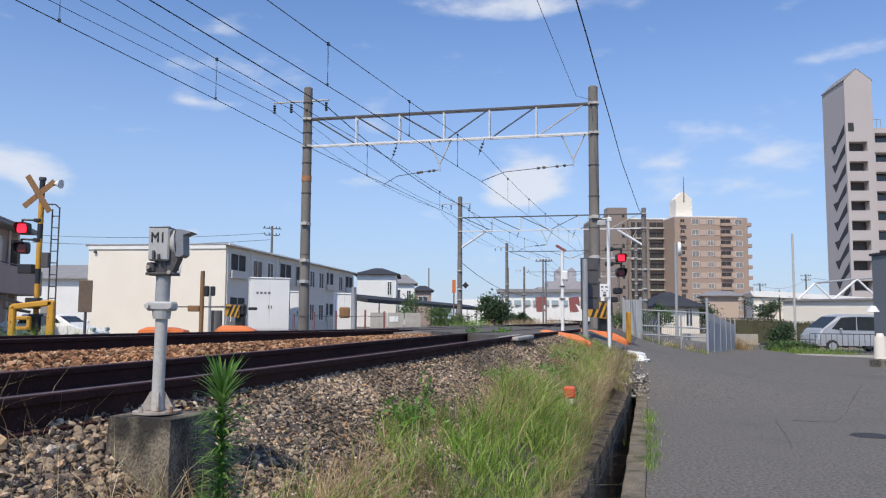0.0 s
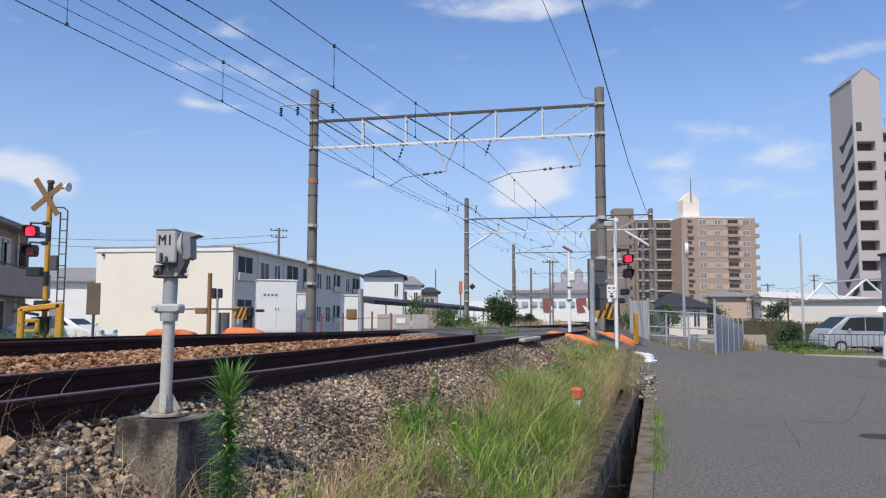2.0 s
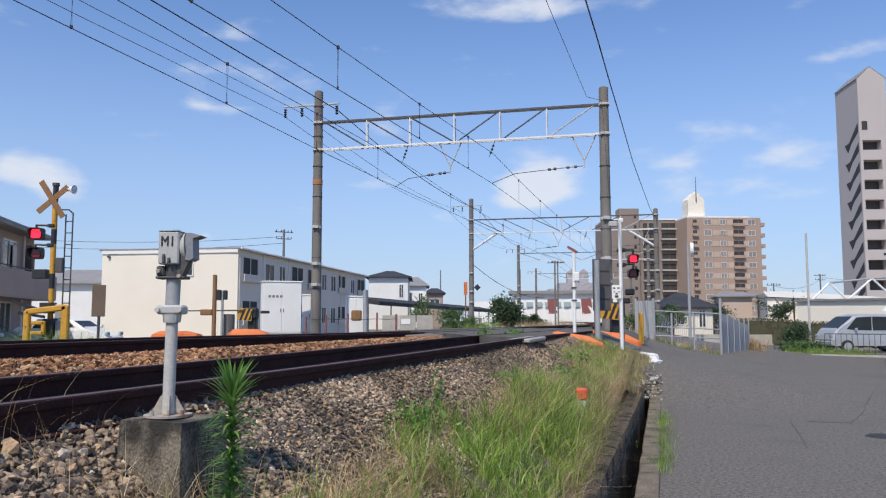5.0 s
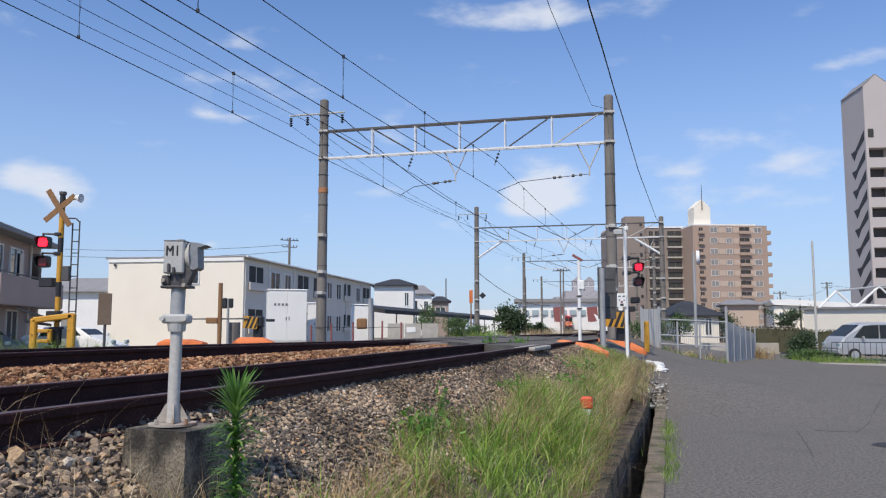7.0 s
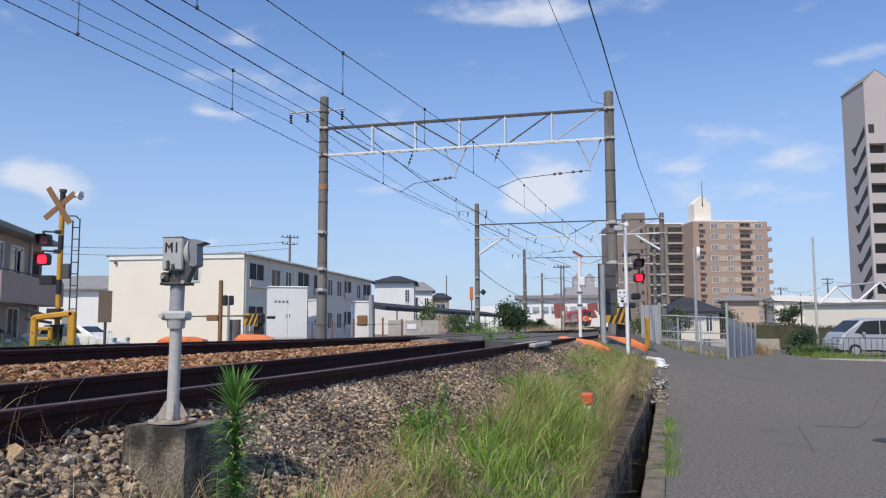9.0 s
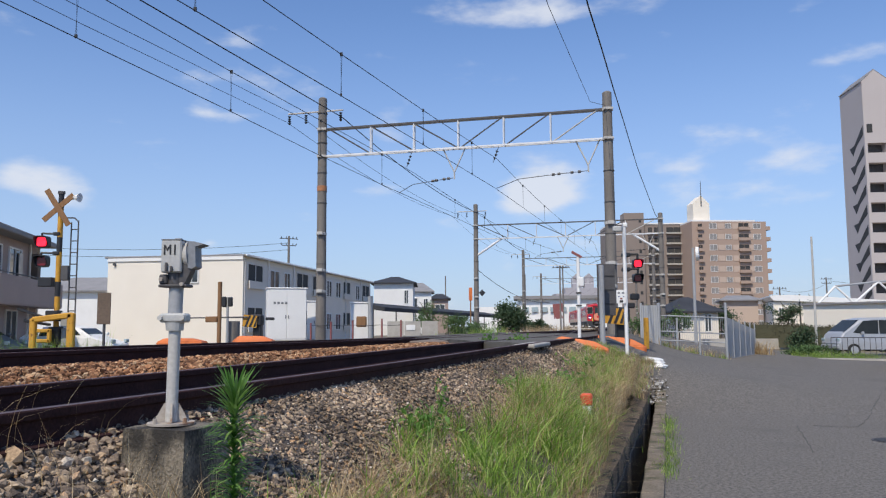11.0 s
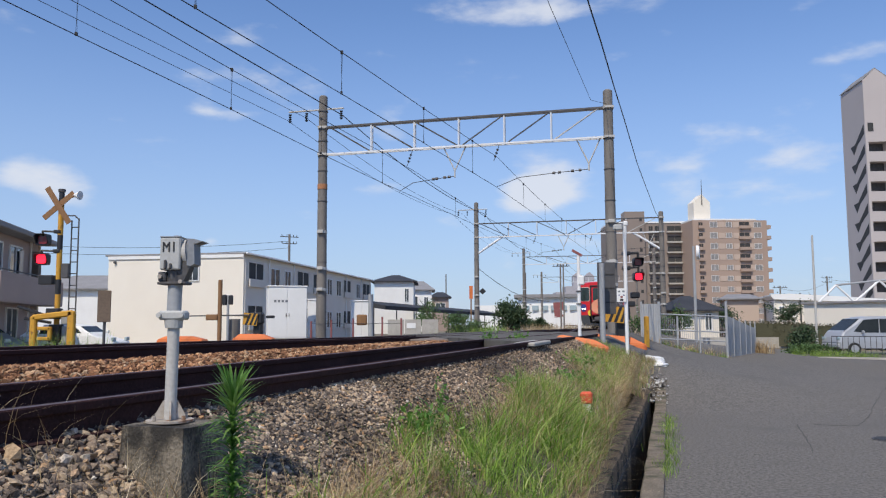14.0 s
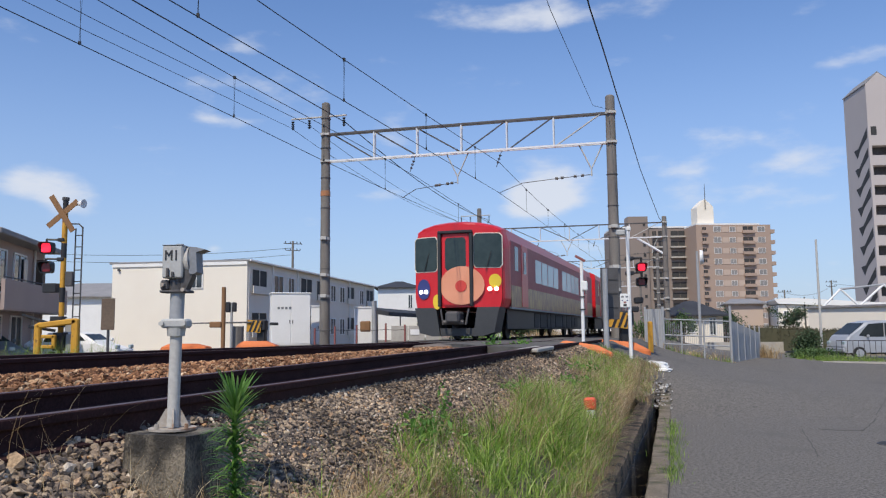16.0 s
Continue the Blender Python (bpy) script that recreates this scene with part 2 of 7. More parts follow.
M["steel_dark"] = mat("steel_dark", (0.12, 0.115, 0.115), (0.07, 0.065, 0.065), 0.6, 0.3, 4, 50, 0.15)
M["wire"] = mat("wire", (0.03, 0.032, 0.036), (0.02, 0.02, 0.022), 0.6, 0.3, 4, 50, 0)
M["white"] = mat("white", (0.86, 0.85, 0.82), (0.78, 0.765, 0.73), 0.6, 0, 1.2, 40, 0.08)
M["cream"] = mat("cream", (0.87, 0.8, 0.68), (0.82, 0.745, 0.63), 0.8, 0, 0.6, 30, 0.12)
M["facade_grey"] = mat("facade_grey", (0.8, 0.735, 0.65), (0.72, 0.66, 0.585), 0.8, 0, 0.6, 30, 0.1)
M["roof_dark"] = mat("roof_dark", (0.028, 0.03, 0.036), (0.05, 0.052, 0.06), 0.8, 0, 1, 30, 0.3)
M["roof_grey"] = mat("roof_grey", (0.3, 0.29, 0.29), (0.22, 0.215, 0.215), 0.8, 0, 1, 30, 0.3)
M["glass_dark"] = mat("glass_dark", (0.04, 0.05, 0.055), (0.06, 0.07, 0.08), 0.08, 0, 0.5, 5, 0, spec=0.8)
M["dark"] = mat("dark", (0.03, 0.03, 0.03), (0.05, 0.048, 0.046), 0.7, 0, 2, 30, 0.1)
M["tile_pink"] = mat("tile_pink", (0.43, 0.315, 0.245), (0.375, 0.27, 0.21), 0.7, 0, 0.12, 12, 0.1)
M["tile_brown"] = mat("tile_brown", (0.275, 0.22, 0.185), (0.235, 0.188, 0.158), 0.7, 0, 0.12, 12, 0.1)
M["tower_grey"] = mat("tower_grey", (0.53, 0.475, 0.455), (0.47, 0.42, 0.4), 0.85, 0, 0.1, 8, 0.1)
M["red"] = mat("red", (0.66, 0.022, 0.03), (0.6, 0.018, 0.026), 0.28, 0, 1, 20, 0.02)
M["orange"] = mat("orange", (0.75, 0.2, 0.05), (0.62, 0.16, 0.045), 0.6, 0, 3, 40, 0.1)
M["yellow"] = mat("yellow", (0.68, 0.36, 0.035), (0.5, 0.24, 0.025), 0.55, 0, 4, 50, 0.1, spots=((0.2, 0.09, 0.03), 9, 0.6))
M["galv_white"] = mat("galv_white", (0.8, 0.81, 0.82), (0.66, 0.67, 0.68), 0.6, 0.0, 3, 50, 0.1)
# gutter floor: the slot's shade is put into this near-black colour
M["earth_shade"] = mat("earth_shade", (0.02, 0.017, 0.014), (0.035, 0.03, 0.024), 0.95, 0, 2, 30, 0.4)
M["galv_dull"] = mat("galv_dull", (0.42, 0.425, 0.43), (0.31, 0.315, 0.32), 0.6, 0.1, 2, 40, 0.1)
M["box_grey"] = mat("box_grey", (0.52, 0.515, 0.49), (0.41, 0.405, 0.385), 0.5, 0, 9, 80, 0.08, spots=((0.27, 0.25, 0.22), 14, 0.6))
M["black"] = mat("black", (0.018, 0.018, 0.02), (0.03, 0.03, 0.032), 0.5, 0, 5, 50, 0.05)
M["lamp_off"] = mat("lamp_off", (0.22, 0.012, 0.015), (0.16, 0.01, 0.012), 0.2, 0, 5, 60, 0.05)
M["lamp_on"] = mat("lamp_on", (1.0, 0.02, 0.05), (1.0, 0.015, 0.04), 0.3, 0, 5, 60, 0, glow=1.6)
M["brown_board"] = mat("brown_board", (0.17, 0.12, 0.085), (0.12, 0.085, 0.06), 0.8, 0, 2, 30, 0.1)
M["wood_worn"] = mat("wood_worn", (0.3, 0.16, 0.07), (0.2, 0.1, 0.045), 0.8, 0, 3, 50, 0.2, stretch=(3, 3, 0.6))
M["leaf"] = mat("leaf", (0.05, 0.10, 0.028), (0.10, 0.17, 0.045), 0.6, 0, 1.2, 20, 0.1, island=0.6)
M["leaf_dark"] = mat("leaf_dark", (0.025, 0.055, 0.02), (0.055, 0.09, 0.032), 0.6, 0, 1.2, 20, 0.1, island=0.6)
M["grass"] = blade_mat("grass", ((0.0, (0.1, 0.2, 0.026)), (0.35, (0.2, 0.35, 0.046)), (0.75, (0.37, 0.5, 0.095)), (1.0, (0.6, 0.66, 0.26))), 0.45)
M["grass_dry"] = blade_mat("grass_dry", ((0.0, (0.26, 0.17, 0.085)), (0.4, (0.46, 0.32, 0.165)), (0.8, (0.64, 0.49, 0.28)), (1.0, (0.8, 0.68, 0.46))), 0.3)
M["weed"] = blade_mat("weed", ((0.0, (0.08, 0.2, 0.03)), (0.5, (0.16, 0.33, 0.06)), (1.0, (0.32, 0.5, 0.14))), 0.45)
M["bark"] = mat("bark", (0.12, 0.09, 0.065), (0.08, 0.06, 0.045), 0.9, 0, 4, 40, 0.4)
M["silver"] = mat("silver", (0.44, 0.45, 0.47), (0.4, 0.41, 0.43), 0.35, 0.2, 2, 40, 0.02)
M["tar"] = mat("tar", (0.06, 0.057, 0.053), (0.085, 0.08, 0.074), 0.9, 0, 6, 60, 0.1)
M["rubber"] = mat("rubber", (0.022, 0.022, 0.022), (0.035, 0.034, 0.033), 0.8, 0, 6, 60, 0.1)
M["skirt"] = mat("skirt", (0.055, 0.057, 0.06), (0.04, 0.042, 0.045), 0.5, 0, 2, 40, 0.05)
M["side_pink"] = mat("side_pink", (0.34, 0.045, 0.055), (0.4, 0.095, 0.105), 0.5, 0, 0.8, 5, 0.02, mix=(0.3, 0.7))
M["side_gold"] = mat("side_gold", (0.42, 0.25, 0.06), (0.2, 0.06, 0.035), 0.3, 0, 3.5, 9, 0.02, mix=(0.42, 0.58), stretch=(1, 1.2, 0.4))
M["salmon"] = mat("salmon", (0.8, 0.34, 0.2), (0.76, 0.31, 0.18), 0.35, 0, 2, 30, 0.02)
M["red_bright"] = mat("red_bright", (0.7, 0.07, 0.05), (0.65, 0.06, 0.045), 0.35, 0, 2, 30, 0.02)
M["yellow_bright"] = mat("yellow_bright", (0.85, 0.62, 0.05), (0.8, 0.56, 0.04), 0.35, 0, 2, 30, 0.02)
M["blue"] = mat("blue", (0.05, 0.06, 0.22), (0.04, 0.05, 0.18), 0.35, 0, 2, 30, 0.02)
M["train_glass"] = mat("train_glass", (0.022, 0.035, 0.034), (0.04, 0.058, 0.056), 0.06, 0, 0.7, 4, 0, spec=0.45)
M["headlamp"] = mat("headlamp", (1.0, 0.95, 0.85), (1.0, 0.93, 0.8), 0.2, 0, 3, 30, 0, glow=2.5)
M["pale_blue"] = mat("pale_blue", (0.33, 0.42, 0.44), (0.4, 0.48, 0.5), 0.15, 0, 0.7, 5, 0, spec=0.8)
M["tile_rust"] = mat("tile_rust", (0.3, 0.1, 0.09), (0.24, 0.08, 0.075), 0.7, 0, 1, 20, 0.05)
M["haze_grey"] = mat("haze_grey", (0.42, 0.4, 0.42), (0.37, 0.35, 0.37), 0.9, 0, 0.05, 2, 0)
M["brown_wall"] = mat("brown_wall", (0.43, 0.325, 0.28), (0.37, 0.28, 0.235), 0.8, 0, 0.6, 30, 0.1)
M["hedge"] = mat("hedge", (0.055, 0.056, 0.028), (0.1, 0.09, 0.046), 0.8, 0, 1.2, 14, 0.3, island=0.5)
M["window_pale"] = mat("window_pale", (0.34, 0.31, 0.285), (0.2, 0.195, 0.19), 0.3, 0, 0.3, 4, 0)
M["car_glass"] = mat("car_glass", (0.03, 0.036, 0.04), (0.04, 0.048, 0.052), 0.2, 0, 0.7, 4, 0, spec=0.12)
M["paint_grey"] = mat("paint_grey", (0.2, 0.21, 0.22), (0.16, 0.168, 0.175), 0.6, 0, 0.5, 20, 0.05)
M["concrete_stained"] = mat("concrete_stained", (0.24, 0.205, 0.155), (0.06, 0.053, 0.044), 0.92, 0, 6, 90, 1.0, mix=(0.42, 0.58), spots=((0.036, 0.032, 0.027), 4, 0.47), stretch=(1.0, 1.0, 0.75))
M["gutter_stone"] = mat("gutter_stone", (0.23, 0.165, 0.105), (0.08, 0.058, 0.04), 0.95, 0, 7, 45, 1.0, spots=((0.04, 0.034, 0.022), 4, 0.5), dist=0.03)
# damp gutter walls, with the slot's shade added to the colour
M["damp_shade_stone"] = mat("damp_shade_stone", (0.085, 0.07, 0.05), (0.04, 0.035, 0.026), 0.85, 0, 4, 45, 0.8)
M["marker_red"] = mat("marker_red", (0.75, 0.11, 0.045), (0.66, 0.09, 0.04), 0.6, 0, 8, 60, 0.05)
M["orange_faded"] = mat("orange_faded", (0.5, 0.2, 0.08), (0.3, 0.16, 0.09), 0.85, 0, 5, 50, 0.2)


# ---- building helpers ----
def finish(bm, name, material, smooth=False):
    me = bpy.data.meshes.new(name)
    bmesh.ops.recalc_face_normals(bm, faces=bm.faces)
    bm.to_mesh(me)
    bm.free()
    for m in (material if isinstance(material, (list, tuple)) else (material,)):
        me.materials.append(m)
    if smooth:
        for p in me.polygons:
            p.use_smooth = True
        me.set_sharp_from_angle(angle=radians(40))
    return me


def part(name, bm, material, parent=None, label="", smooth=False):
    ob = new(name, finish(bm, name, material, smooth))
    if parent is not None:
        ob.parent = parent
    if label:
        ob["label"] = label
    return ob


def thing(name, m, label, category, group="", kind=""):
    ob = new(name)
    ob.matrix_basis = m
    ob.empty_display_size = 0.2
    return tagged(ob, label, category, group, kind)


def box(bm, c, s, rz=0.0, bevel=0.0, rot=None, mi=0):
    m = Matrix.Translation(c) @ (rot if rot is not None else Matrix.Rotation(radians(rz), 4, "Z"))
    r = bmesh.ops.create_cube(bm, size=1.0, matrix=m @ Matrix.Diagonal((*s, 1)))
    vs = r["verts"]
    if mi:
        for f in {f for v in vs for f in v.link_faces}:
            f.material_index = mi
    if bevel:
        es = list({e for v in vs for e in v.link_edges})
        bmesh.ops.bevel(bm, geom=es, offset=bevel, segments=1, affect="EDGES", clamp_overlap=True)


def rod(bm, a, b, r, r2=None, seg=8, caps=True):
    a, b = Vector(a), Vector(b)
    d = b - a
    m = Matrix.Translation((a + b) / 2) @ d.to_track_quat("Z", "Y").to_matrix().to_4x4()
    bmesh.ops.create_cone(bm, cap_ends=caps, segments=seg, radius1=r, radius2=r if r2 is None else r2, depth=d.length, matrix=m)


def prism(bm, pts, y0, y1, axis="Y", m=None):
    """Extrude an outline. axis Y: outline in x,z; axis X: outline in y,z; axis Z: outline in x,y."""
    def v3(p, t):
        return {"Y": (p[0], t, p[1]), "X": (t, p[0], p[1]), "Z": (p[0], p[1], t)}[axis]
    a = [bm.verts.new(v3(p, y0)) for p in pts]
    b = [bm.verts.new(v3(p, y1)) for p in pts]
    if m is not None:
        for v in a + b:
            v.co = m @ v.co
    n = len(pts)
    bm.faces.new(a)
    bm.faces.new(b[::-1])
    for i in range(n):
        bm.faces.new((a[i], a[(i + 1) % n], b[(i + 1) % n], b[i]))


def B():
    return bmesh.new()


def rng(seed):
    return random.Random(seed)


def tube(name, pts, r, material, parent=None, seg=2):
    cu = bpy.data.curves.new(name, "CURVE")
    cu.dimensions, cu.bevel_depth, cu.bevel_resolution, cu.use_fill_caps = "3D", r, seg, True
    sp = cu.splines.new("POLY")
    sp.points.add(len(pts) - 1)
    for q, p in zip(sp.points, pts):
        q.co = (*p, 1)
    cu.materials.append(material)
    ob = new(name, cu)
    if parent is not None:
        ob.parent = parent
    return ob


# ---- the line of the tracks and the ground ----
HEAD = 17.0                                     # degrees that the tracks bear to the right
TX, TY = math.sin(radians(HEAD)), math.cos(radians(HEAD))
ORG = (-2.86, 0.0)                              # a point on the near running edge


def tr(s, o, z=0.0):
    """Along the tracks s, to the right of the near rail o."""
    return Vector((ORG[0] + s * TX + o * TY, ORG[1] + s * TY - o * TX, z))


def to_track(x, y):
    dx, dy = x - ORG[0], y - ORG[1]
    return dx * TX + dy * TY, dx * TY - dy * TX


def ease(a, b, x):
    t = min(1.0, max(0.0, (x - a) / (b - a)))
    return t * t * (3 - 2 * t)


def lerp(a, b, t):
    return a + (b - a) * t


def rail_z(s, far):
    """Height of the running surface."""
    if far:
        return lerp(1.325, 1.27, ease(6, 22, s))
    return lerp(1.237, 1.30, ease(4, 15, s))


GUT = lambda s: 2.155 - 0.042 * (s - 8.5)        # the kerb's inner edge, right of the near rail


def bank_z(s, o):
    """Shoulder of the ballast: flat beside the rail, then down to the gutter."""
    bed = lerp(1.05, 1.215, ease(3, 13, s))
    heap = 0.07 * (1 - ease(5, 10, s))
    if o < 0.2:
        return bed + heap
    return max(0.24, bed - 0.53 * (o - 0.2) - 0.03 * ease(0.2, 0.6, o)) + heap * (1 - ease(0.3, 0.9, o))


def verge_z(s, o):
    """The bank, rising to the level of the crossing at its far end."""
    z = bank_z(s, o)
    if s > 13:
        top = 1.24 * math.exp(-max(0.0, o - 0.3) / 2.7)
        z = lerp(z, top, ease(14.0, 18.0, s))
    if s > 18.5:
        z = lerp(z, ground_z(*tr(s, o)[:2]) - 0.05, ease(18.5, 19.8, s))
    return z


def ground_z(x, y):
    """The ground: track bed on the left, road below it on the right, ramp up to the crossing."""
    s, o = to_track(x, y)
    bed = lerp(1.06, 1.12, ease(0, 14, s))
    cross = ease(15.5, 19.8, s)
    ramp = 1.27 * math.exp(-max(0.0, o - 0.35) / 2.7) * cross * (1 - 0.5 * ease(32, 70, s))
    z = bed if o < 0.25 else ramp
    if o < -7:
        z = lerp(z, 0.2, ease(-8.5, -13, o))
    return z


def ground():
    bm = B()
    xs = [-900, -400, -200, -100, -60, -40] + [-30 + i * 0.75 for i in range(94)] + [44, 50, 60, 80, 120, 200, 400, 900]
    ys = [-300, -80, -30, -12, -6] + [-3 + i * 0.75 for i in range(80)] + [60, 70, 85, 110, 160, 250, 500, 1200, 3000]
    def low(x, y):
        s, o = to_track(x, y)
        return ground_z(x, y) - (0.8 if s < 24 and -0.6 < o < 4.5 else 0.14)
    grid = [[bm.verts.new((x, y, low(x, y))) for x in xs] for y in ys]
    for j in range(len(ys) - 1):
        for i in range(len(xs) - 1):
            bm.faces.new((grid[j][i], grid[j][i + 1], grid[j + 1][i + 1], grid[j + 1][i]))
    ob = part("ground", bm, M["earth"], smooth=True)
    tagged(ob, "dry earth and gravel ground beside the railway", "ground", kind="structure")


def strip(name, rows, material, label, category, lift=0.0):
    """A sheet over the ground; rows of points (x, y[, z])."""
    bm = B()
    g = [[bm.verts.new((p[0], p[1], (p[2] if len(p) > 2 else ground_z(p[0], p[1]) + lift))) for p in r] for r in rows]
    for a, b in zip(g, g[1:]):
        for i in range(len(a) - 1):
            bm.faces.new((a[i], a[i + 1], b[i + 1], b[i]))
    ob = part(name, bm, material, smooth=True)
    return tagged(ob, label, category, kind="structure")


def road():
    rows = []
    for k in range(96):
        s = -8 + k * 0.6
        left = GUT(s) + 0.2 if s < 17.2 else GUT(s) - 0.4 if s < 19.3 else 0.5
        rows.append([tr(s, left + (40 - left) * (i / 60) ** 1.4)[:2] for i in range(61)])
    strip("road", rows, M["asphalt"], "worn grey asphalt road beside the railway", "road")
    # the crossing's near edge runs askew over the rails
    def edge(o):
        if o < -1.13:
            return 14.4 + (-1.13 - o) * 1.87
        if o < 0:
            return 13.15 - o * 1.1
        return 13.15 + min(o, 0.35) * 9 + max(0.0, o - 0.35) * 1.5
    rows = []
    for k in range(-1, 24):
        row = []
        for i in range(54):
            o = -10.6 + i * 0.22
            s = edge(o) + max(k, 0) * 0.55
            z = ground_z(*tr(s, o)[:2]) + 0.012
            if -6.0 < o < 0.35:
                z = lerp(max(z, min(rail_z(s, o < -2.4) - 0.012, 1.31)), z, ease(0.05, 0.35, o))
            row.append(tr(s, o, z - (0.2 if k < 0 else 0.008 * noise.noise((s * 1.1, o * 1.4, 2)))))
        rows.append(row)
    strip("crossing_pavement", rows, M["asphalt_old"], "patched grey asphalt of the level crossing", "pavement")


def embankment():
    os_ = [-13, -11.5, -10, -8.5, -6.5, -6, -5, -4.4, -3.8, -3.2, -2.4, -1.6, -1.1, -0.5, 0, 0.2, 0.4, 0.6, 0.8, 1.0, 1.2, 1.4, 1.6, 1.8, 1.93]
    rows = []
    for k in range(150):
        s = -6 + k * 0.5 if k < 60 else 24 + (k - 60) * 1.6
        row = []
        for o in os_:
            if o > 0:
                o = o * (GUT(s) - 0.4) / 1.93 if s < 20 else o
            z = verge_z(s, o) if o > -0.1 else 1.0 if -1.2 < o else lerp(1.10, 1.16, ease(-1, -4, o))
            if o < -6.2:
                z = min(z, lerp(1.16, 0.2, ease(-8.5, -13, o)))
            row.append(tr(s, o, z + 0.02 * noise.noise((s * 1.3, o * 1.3, 0))))
        rows.append(row)
    strip("embankment", rows, M["bed"], "ballast bed and shoulder of the railway", "embankment")


def gutter():
    """Concrete channel between the bank and the road, with a kerb; it narrows and rises towards the crossing."""
    def slot(s):
        return lerp(0.25, 0.11, ease(6, 17, s))
    # wall and floor colours below carry the shade inside the slot
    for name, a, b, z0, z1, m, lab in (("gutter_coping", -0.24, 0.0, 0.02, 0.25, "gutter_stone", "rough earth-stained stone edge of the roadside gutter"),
                                       ("gutter_wall", -0.2, 0.012, -0.65, 0.05, "damp_shade_stone", "damp stone wall of the roadside gutter, darkened for its shade"),
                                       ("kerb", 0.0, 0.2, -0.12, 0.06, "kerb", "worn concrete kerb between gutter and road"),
                                       ("gutter_side", 0.012, 0.17, -0.65, -0.121, "damp_shade_stone", "damp side wall of the roadside gutter, darkened for its shade"),
                                       ("gutter_floor", -0.3, 0.02, -0.7, -0.6, "earth_shade", "silted floor of the roadside gutter, near-black for its shade")):
        bm = B()
        n = 170
        rings = []
        bank = name in ("gutter_wall", "gutter_coping")
        for i in range(n + 1):
            s = -6 + i * 23.2 / n
            w = (0.03 if bank else 0.012) * (noise.noise((s * 1.6, a, 0)) + 0.3 * noise.noise((s * 4, a, 4)))
            g = GUT(s) - (slot(s) if bank else 0)
            up = 0.0 if bank else ground_z(*tr(s, GUT(s) + 0.4)[:2])
            rings.append([bm.verts.new(tr(s, g + o + w, z + up + (w if z == z1 else 0))) for o, z in ((a, z0), (b, z0), (b, z1 - 0.015), (b - 0.02, z1), (a + 0.012, z1), (a, z1 - 0.012))])
        for p, q in zip(rings, rings[1:]):
            for i in range(6):
                bm.faces.new((p[i], p[(i + 1) % 6], q[(i + 1) % 6], q[i]))
        bm.faces.new(rings[-1])
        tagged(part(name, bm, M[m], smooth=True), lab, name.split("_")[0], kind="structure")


# the far track's centre line beyond the crossing bends slowly to the left
PATH = ((-8.787, -5.25), (-0.09, 23.2), (2.64, 32.9), (6.75, 46.7), (9.2, 55.7), (11.2, 63.6), (14.3, 77), (17.4, 92), (20.0, 115),
        (22.5, 138), (24.4, 157), (25.9, 178), (26.2, 210), (24.8, 250), (20.5, 290), (15, 335), (8, 390), (0, 450))


def path_table():
    out = [Vector((*PATH[0], 0))]
    for i in range(len(PATH) - 1):
        p0, p1, p2, p3 = (Vector((*PATH[min(max(j, 0), len(PATH) - 1)], 0)) for j in (i - 1, i, i + 1, i + 2))
        m1 = (p2 - p0) / 2 if i else p2 - p1
        m2 = (p3 - p1) / 2
        if i == 0:
            m2 = p2 - p1
        if i == 1:
            m1 = (p2 - p1)
        n = max(2, int((p2 - p1).length / 1.0))
        for k in range(1, n + 1):
            t = k / n
            out.append((2 * t ** 3 - 3 * t ** 2 + 1) * p1 + (t ** 3 - 2 * t ** 2 + t) * m1 + (-2 * t ** 3 + 3 * t ** 2) * p2 + (t ** 3 - t ** 2) * m2)
    run = [0.0]
    for a, b in zip(out, out[1:]):
        run.append(run[-1] + (b - a).length)
    return out, run


LINE, RUN = path_table()


def along(d):
    """Point and heading of the far track, d metres from its near end."""
    d = min(max(d, 0.0), RUN[-1] - 0.01)
    i = int(np.searchsorted(RUN, d, side="right")) - 1
    i = min(i, len(LINE) - 2)
    a, b = LINE[i], LINE[i + 1]
    t = (d - RUN[i]) / (RUN[i + 1] - RUN[i])
    w = (b - a).normalized()
    return a.lerp(b, t), w


def track_o(o, s, far):
    """The near track closes up to the far one past the crossing."""
    return o if far else o - 3.8 * ease(17, 60, s)


def at(s, o, far):
    p, w = along(s + 6.83)
    n = Vector((w.y, -w.x, 0))
    return p + n * (track_o(o, s, far) + 4.366)


def rail(bm, o, s0, s1, far):
    prof = [(-0.064, -0.153), (0.064, -0.153), (0.064, -0.142), (0.012, -0.125), (0.009, -0.05), (0.0325, -0.038), (0.0325, -0.006), (0.026, 0.0),
            (-0.026, 0.0), (-0.0325, -0.006), (-0.0325, -0.038), (-0.009, -0.05), (-0.012, -0.125), (-0.064, -0.142)]
    n = max(2, int((s1 - s0) / 1.5))
    rings = []
    for i in range(n + 1):
        s = lerp(s0, s1, i / n)
        rings.append([bm.verts.new(at(s, o + p[0], far) + Vector((0, 0, rail_z(s, far) + p[1]))) for p in prof])
    k = len(prof)
    for a, b in zip(rings, rings[1:]):
        for i in range(k):
            f = bm.faces.new((a[i], a[(i + 1) % k], b[(i + 1) % k], b[i]))
            f.material_index = 1 if i == 7 else 0


